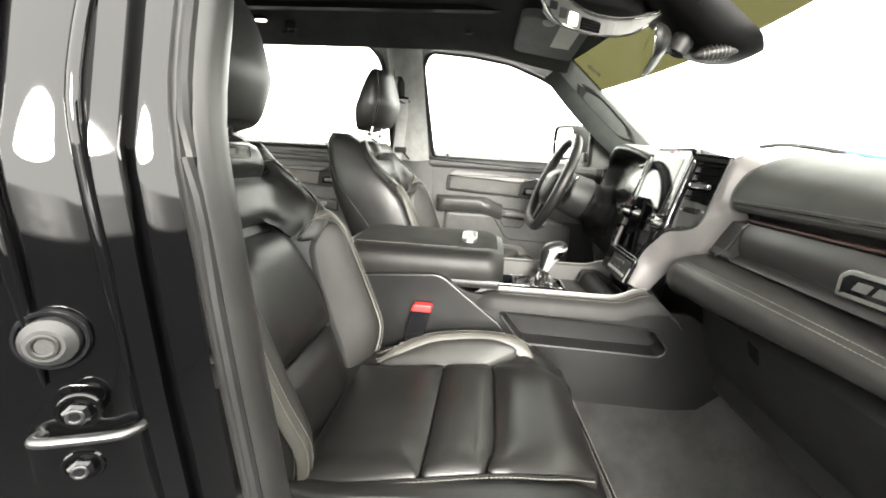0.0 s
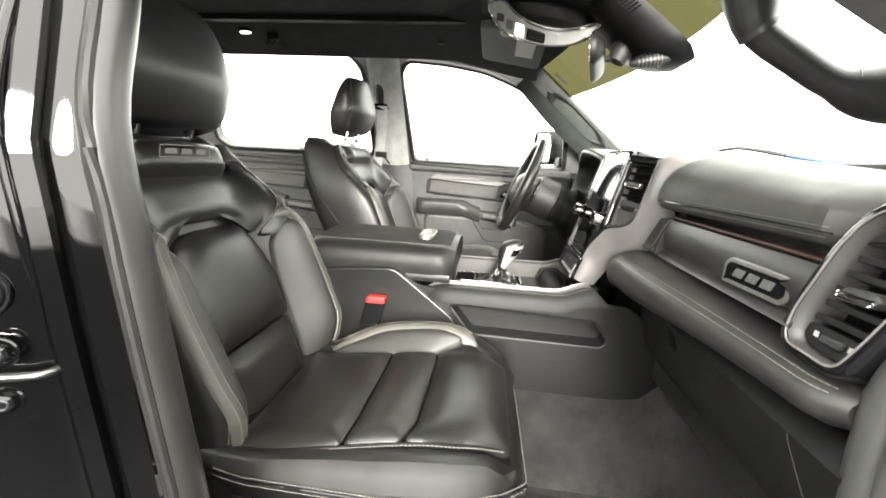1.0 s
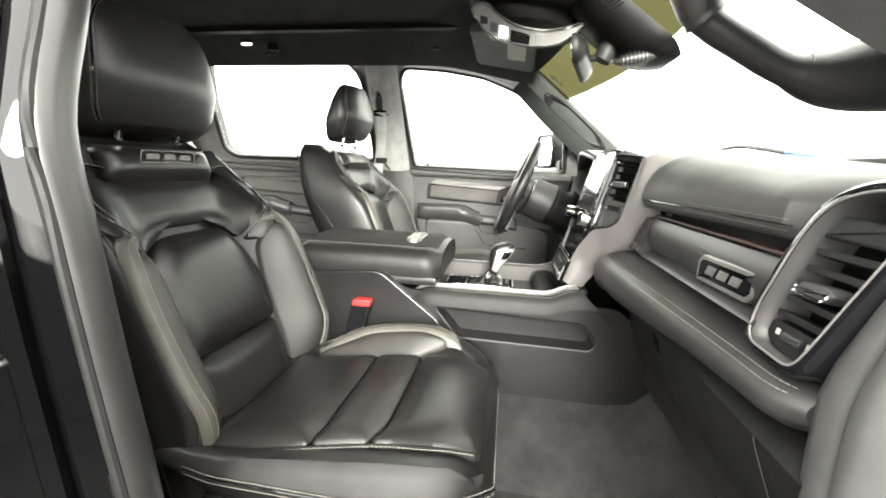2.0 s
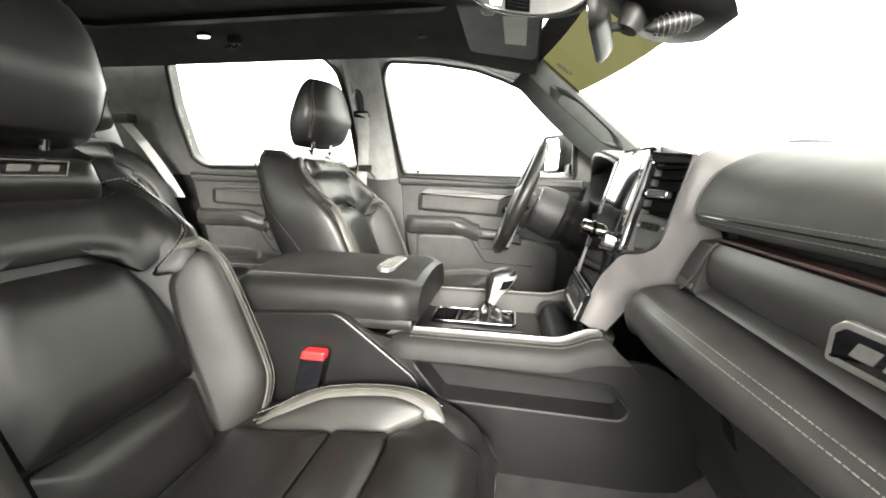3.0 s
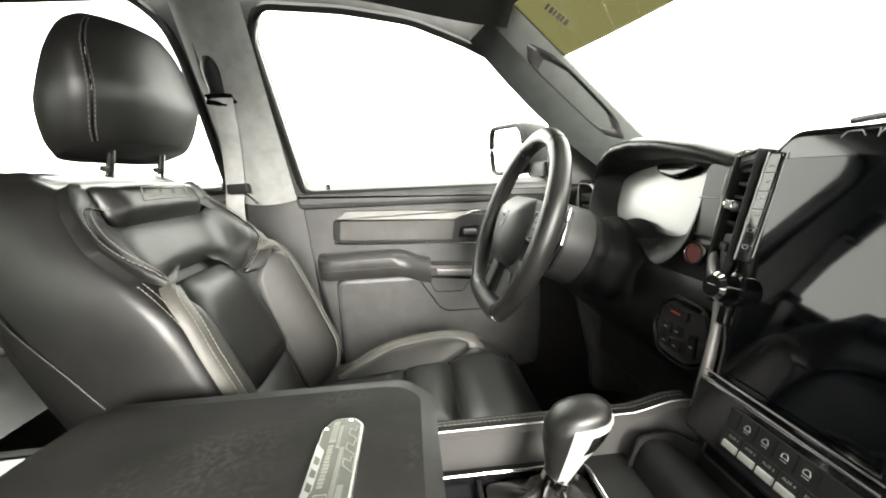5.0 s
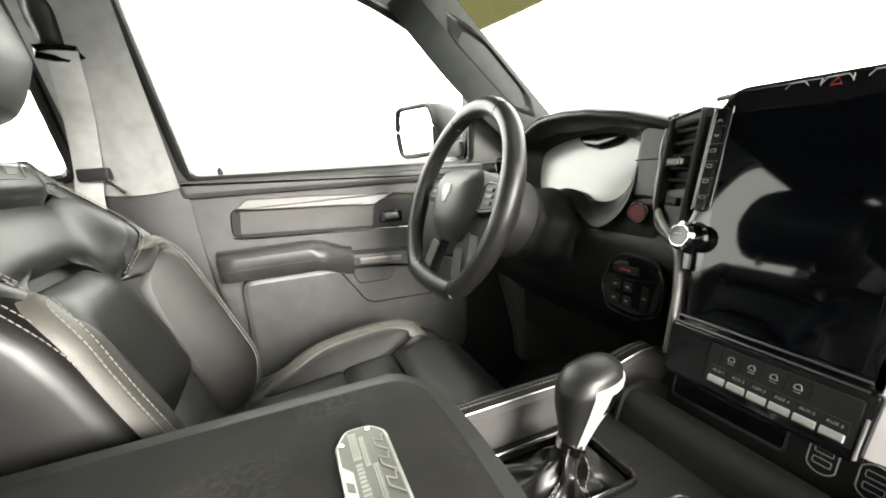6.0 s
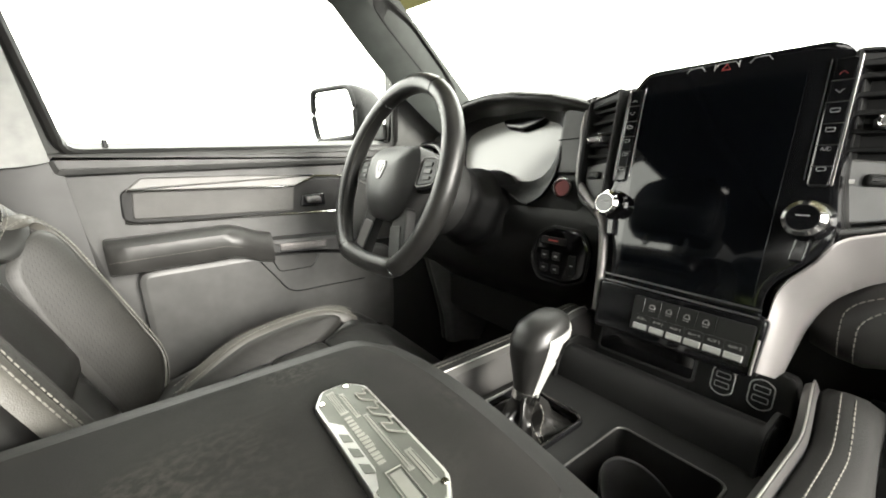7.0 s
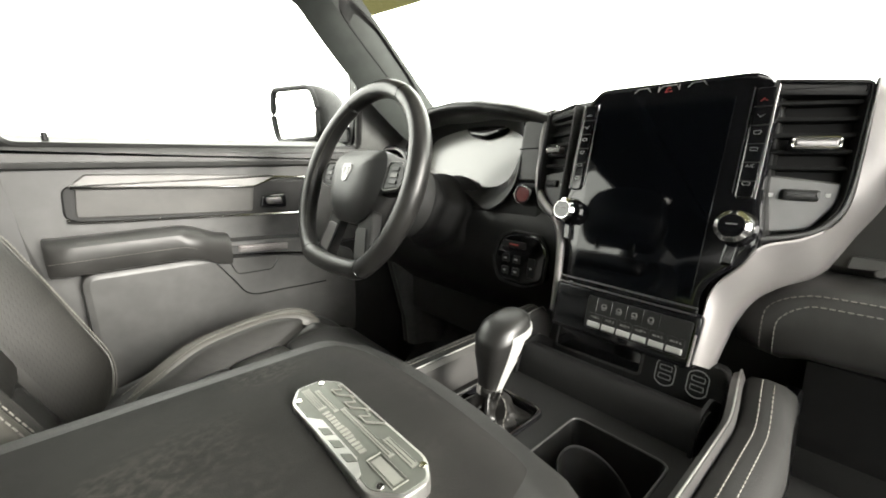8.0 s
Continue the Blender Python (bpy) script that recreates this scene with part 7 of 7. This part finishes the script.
    for i in range(2, 9):
        part("lens_rib", hoop(B(), lens[i], (0.98, 0, 0.19), 0.0155 * math.sin(math.pi * i / 12) ** 0.5 + 0.003, 0.0012, 0.0016, 18), SATIN_DARK, cover)
    for i in range(7):
        p = rings[10][1].lerp(rings[13][1], i / 6)
        part("cover_slot", tube(B(), [p + V((0, -0.0005, 0)), p + V((0.022, -0.004, 0.016))], 0.0018, 6), GLOSS, cover)


build_overhead()


def build_roof_bits():
    w = thing("windscreen_label", (0.59, 0.535, 1.21), "small printed label on the shade band, plain bars", "label")
    fl = plane((0.590, 0.530, 1.206), (0.82, 0.1, -0.56), (0.40, -0.75, 0.5))
    for i in range(6):
        a = -0.024 + 0.0095 * i
        part("label_bar", slab(B(), [V((a, -0.006)), V((a + 0.005 + 0.002 * (i % 2), -0.006)), V((a + 0.005 + 0.002 * (i % 2), 0.006)), V((a, 0.006))], fl, 0.001, 0.0002), ETCH, w)
    for x, y in ((-0.60, 0.46), (-0.595, -0.46)):
        l = thing("reading_lamp", (x, y, 1.32), "small oval reading lamp in the headliner", "lamp", "reading lamps")
        f = lambda a, b, c: V((x + a, y + b, 1.322 - c))
        ring = [V((0.022 * math.cos(t), 0.012 * math.sin(t))) for t in [2 * math.pi * i / 20 for i in range(20)]]
        part("rim", slab(B(), [p * 1.25 for p in ring], f, 0.012, 0.003), PLASTIC, l)
        part("lens", puff(B(), ring, lambda a, b, c: f(a, b, c + 0.001), 0.004, 0.002), LAMP, l, "lit pale lens")
    h = thing("coat_hook", (-0.50, 0.47, 1.31), "small black coat hook on the headliner edge", "hook")
    part("base", block(B(), (-0.515, 0.46, 1.298), (-0.475, 0.485, 1.325), 0.006), PLASTIC, h)
    for x in (-0.51, -0.485):
        part("prong", tube(B(), smooth([(x, 0.47, 1.30), (x, 0.462, 1.285), (x, 0.45, 1.28), (x, 0.442, 1.288)], 4), 0.004, 8), PLASTIC, h)
    g = thing("visor_pivot", (0.142, 0.51, 1.305), "small oval trim plug in the headliner", "trim plug")
    part("plug", disc(B(), (0.142, 0.51, 1.315), (0, 0, -1), 0.014, 0.008, 20, 0.002), PLASTIC_GREY, g)


build_roof_bits()


# ---------- grab handle, outside mirror ----------
def build_grab():
    g = thing("grab_handle", (0.70, -0.62, 1.0), "black padded loop grab handle on the windscreen pillar", "grab handle")
    path = smooth([(0.545, -0.632, 1.165), (0.574, -0.618, 1.122), (0.596, -0.612, 1.083), (0.609, -0.610, 1.050), (0.622, -0.610, 1.022), (0.660, -0.610, 0.998), (0.704, -0.610, 0.975), (0.748, -0.613, 0.968), (0.80, -0.630, 0.978), (0.85, -0.665, 0.995)], 6)
    n = len(path)
    wide = [table([0, 0.22, 0.34, 0.42, 0.45, 0.66, 0.70, 0.78, 0.88, 1], [0.026, 0.023, 0.021, 0.017, 0.0130, 0.0130, 0.018, 0.026, 0.036, 0.046], i / (n - 1)) for i in range(n)]
    part("bar", tube(B(), path, wide, 20, squash=(1, 1.15)), GRIP, g, "", 60)
    for k in (int(n * 0.42), int(n * 0.675)):
        part("grip_ring", tube(B(), path[k:k + 2], 0.0165, 20, squash=(1, 1.15)), GRIP, g, "", 60)
    part("foot", tube(B(), [(0.50, -0.65, 1.20), (0.515, -0.640, 1.18), (0.54, -0.622, 1.145)], [0.026, 0.030, 0.026], 16), GRIP, g, "", 60)


build_grab()


def build_outside_mirror():
    m = thing("side_mirror", (0.68, 0.90, 0.90), "black door mirror outside the driver window", "mirror")
    f = plane((0.615, 1.055, 0.975), (-0.32, 1, 0), (0, 0, 1))
    f2 = lambda a, b, c: f(-a, b, -c)
    ring = rounded([(-0.105, -0.075), (0.09, -0.08), (0.105, 0.0), (0.095, 0.085), (-0.085, 0.078), (-0.108, 0.03)], 0.03)
    bm = B()
    skin(bm, [[f(p.x * k, p.y * k, w) for p in ring] for k, w in ((0.96, 0.004), (1.0, -0.004), (1.04, 0.0), (1.06, 0.03), (1.0, 0.09), (0.8, 0.13))], cap1=True)
    shell = part("shell", bm, PLASTIC, m, "", 50)
    part("mirror_glass", slab(B(), [p * 0.93 for p in ring], lambda a, b, c: f(a, b, -c - 0.002), 0.004, 0.001), MIRROR, m, "clear mirror glass")
    part("rim", tube(B(), [f(p.x, p.y, -0.004) for p in fine(inset(ring, 0.004), 0.02)], 0.0075, 10, closed=True), PLASTIC, m, "black rim")
    part("spot_glass", tube(B(), [f(p.x, p.y, -0.004) for p in rounded([(0.045, 0.02), (0.085, 0.02), (0.085, 0.06), (0.05, 0.06)], 0.012)], 0.0015, 6, closed=True), GLOSS, m)
    part("arm", block(B(), (0.66, 0.82, 0.885), (0.76, 0.98, 0.93), 0.012), PLASTIC, m)


build_outside_mirror()


# ---------- belts ----------
def build_belts():
    b = thing("seat_belt", (-0.13, 0.68, 0.85), "grey seat belt hanging from its pillar ring", "seat belt")
    fb = plane((-0.132, 0.668, 1.148), (1, 0.1, 0), (0, -0.4, 1))
    fr = lambda a, c, w: fb(a, c, w) if (fb(0, 0, 1) - fb(0, 0, 0)).y < 0 else fb(a, c, -w)
    part("ring_plate", slab(B(), rounded([(-0.026, -0.02), (0.026, -0.02), (0.024, 0.075), (0.0, 0.085), (-0.024, 0.075)], 0.016), lambda a, c, w: fr(a, c, w + 0.002), 0.012, 0.003), TRIM_GREY, b)
    part("ring_cover", puff(B(), fine(rounded([(-0.020, -0.045), (0.020, -0.045), (0.024, 0.02), (0.012, 0.045), (-0.012, 0.045), (-0.024, 0.02)], 0.014), 0.01), fr, 0.032, 0.012), PLASTIC, b, "", 60)
    part("ring", tube(B(), [fr(a, c, 0.020) for a, c in ((-0.024, -0.05), (0.018, -0.058), (0.034, -0.05), (0.030, -0.040), (0.0, -0.036), (-0.022, -0.040))], 0.006, 8, closed=True), GLOSS, b)
    path = smooth([(-0.120, 0.664, 1.10), (-0.130, 0.696, 1.01), (-0.150, 0.738, 0.915), (-0.165, 0.752, 0.83), (-0.165, 0.755, 0.6)], 6)
    bm = B()
    skin(bm, [[p + V((dx, dy, 0)) for dx, dy in ((-0.023, 0.003), (0.0, -0.002), (0.023, -0.001), (0.023, 0.0005), (0.0, -0.0005), (-0.023, 0.0045))] for p in path], cap0=True, cap1=True)
    part("webbing", bm, WEB, b)
    part("tongue", block(B(), (-0.165, 0.72, 0.888), (-0.115, 0.742, 0.912), 0.005), PLASTIC, b)
    part("tongue_blade", tube(B(), [(-0.125, 0.735, 0.89), (-0.100, 0.735, 0.862)], 0.004, 8), CHROME, b)
    k = thing("belt_buckle", (0.11, -0.20, 0.45), "black seat belt buckle with a red release button", "belt buckle")
    f = lambda a, w, h: V((0.115 + a - 0.25 * (0.552 - h), -0.200 + w, h))
    bm = B()
    skin(bm, [[f(a * k1, w * k1, h) for a, w in rounded_box(0.023, 0.012)] for h, k1 in ((0.455, 0.6), (0.475, 0.8), (0.49, 1.0), (0.545, 1.0))], cap0=True, cap1=True)
    part("casing", bm, GLOSS, k)
    bm = B()
    skin(bm, [[f(a * k1, w * k1, h) for a, w in rounded_box(0.0225, 0.0115)] for h, k1 in ((0.545, 1.0), (0.556, 0.98), (0.559, 0.85))], cap0=True, cap1=True)
    part("release_button", bm, RED, k, "red release button")
    part("strap", block(B(), f(-0.012, -0.003, 0.40), f(0.012, 0.003, 0.46), 0.002), WEB, k)
    r = thing("rear_seat_belt", (-1.1, 0.66, 0.8), "grey rear seat belt over the pillar trim", "seat belt")
    bm = B()
    path = smooth([(-1.18, 0.66, 1.08), (-1.12, 0.69, 0.98), (-1.06, 0.72, 0.86), (-1.02, 0.74, 0.76)], 6)
    skin(bm, [[p + V((dx, dy, 0)) for dx, dy in ((-0.022, -0.004), (0.022, 0.006), (0.0225, 0.0075), (-0.0215, -0.0025))] for p in path], cap0=True, cap1=True)
    part("webbing", bm, WEB, r)
    part("anchor", block(B(), (-1.21, 0.64, 1.07), (-1.14, 0.69, 1.11), 0.008), PLASTIC, r)


def rounded_box(a, b):
    return [p.to_tuple() for p in rounded([V((-a, -b)), V((a, -b)), V((a, b)), V((-a, b))], min(a, b) * 0.4, 3)]


build_belts()


# ---------- footwell ----------
def build_footwell():
    bm = block(B(), (1.10, -0.80, 0.12), (1.16, 0.82, 0.92), 0.01)
    solid("firewall", bm, PLASTIC, "dark firewall closing the footwells", "wall")
    bm = B()
    sheet(bm, lambda u, v: V((0.56 + 0.55 * u, 0.79 - 0.02 * math.sin(math.pi * u), 0.15 + 0.47 * v)), 8, 6, 0.02)
    solid("kick_panel", bm, PLASTIC, "dark plastic kick panel beside the driver footwell", "panel")
    for y, w, nm in ((0.30, 0.05, "brake"), (0.20, 0.025, "accelerator")):
        p = thing("pedal", (0.88, y, 0.3), "black rubber covered %s pedal" % nm, "pedal", "pedals")
        part("pad", slab(B(), rounded([(-w, -0.03), (w, -0.03), (w, 0.035), (-w, 0.035)], 0.01), plane((0.86, y, 0.36), (0, -1, 0), (0.5, 0, 1)), 0.015, 0.004), RUBBER, p)
        part("arm", tube(B(), [(0.87, y, 0.37), (0.92, y, 0.5), (0.98, y, 0.62)], 0.008, 8), PLASTIC, p)
    # bonnet beyond the windscreen
    b = thing("bonnet", (1.7, 0, 0.6), "dark glossy bonnet beyond the windscreen", "bonnet")
    part("panel", sheet(B(), lambda u, v: V((1.16 + 1.2 * u, -0.85 + 1.7 * v, 0.905 - 0.10 * u - 0.10 * (2 * v - 1) ** 4)), 10, 16, 0.03), PAINT, b)
    w = thing("wiper", (1.1, -0.3, 0.93), "black windscreen wiper at rest", "wiper")
    part("blade", tube(B(), smooth([(1.13, 0.42, 0.966), (1.13, 0.33, 0.970), (1.13, 0.27, 0.966), (1.13, 0.197, 0.957), (1.13, 0.056, 0.937), (1.13, -0.063, 0.921), (1.125, -0.20, 0.917), (1.09, -0.42, 0.916)], 6), 0.0065, 8), PLASTIC, w)
    part("blade_sleeve", tube(B(), smooth([(1.126, 0.08, 0.942), (1.126, 0.0, 0.930), (1.126, -0.063, 0.923), (1.121, -0.16, 0.919)], 5), 0.0070, 8), BLUE, w, "blue protective sleeve")


build_footwell()
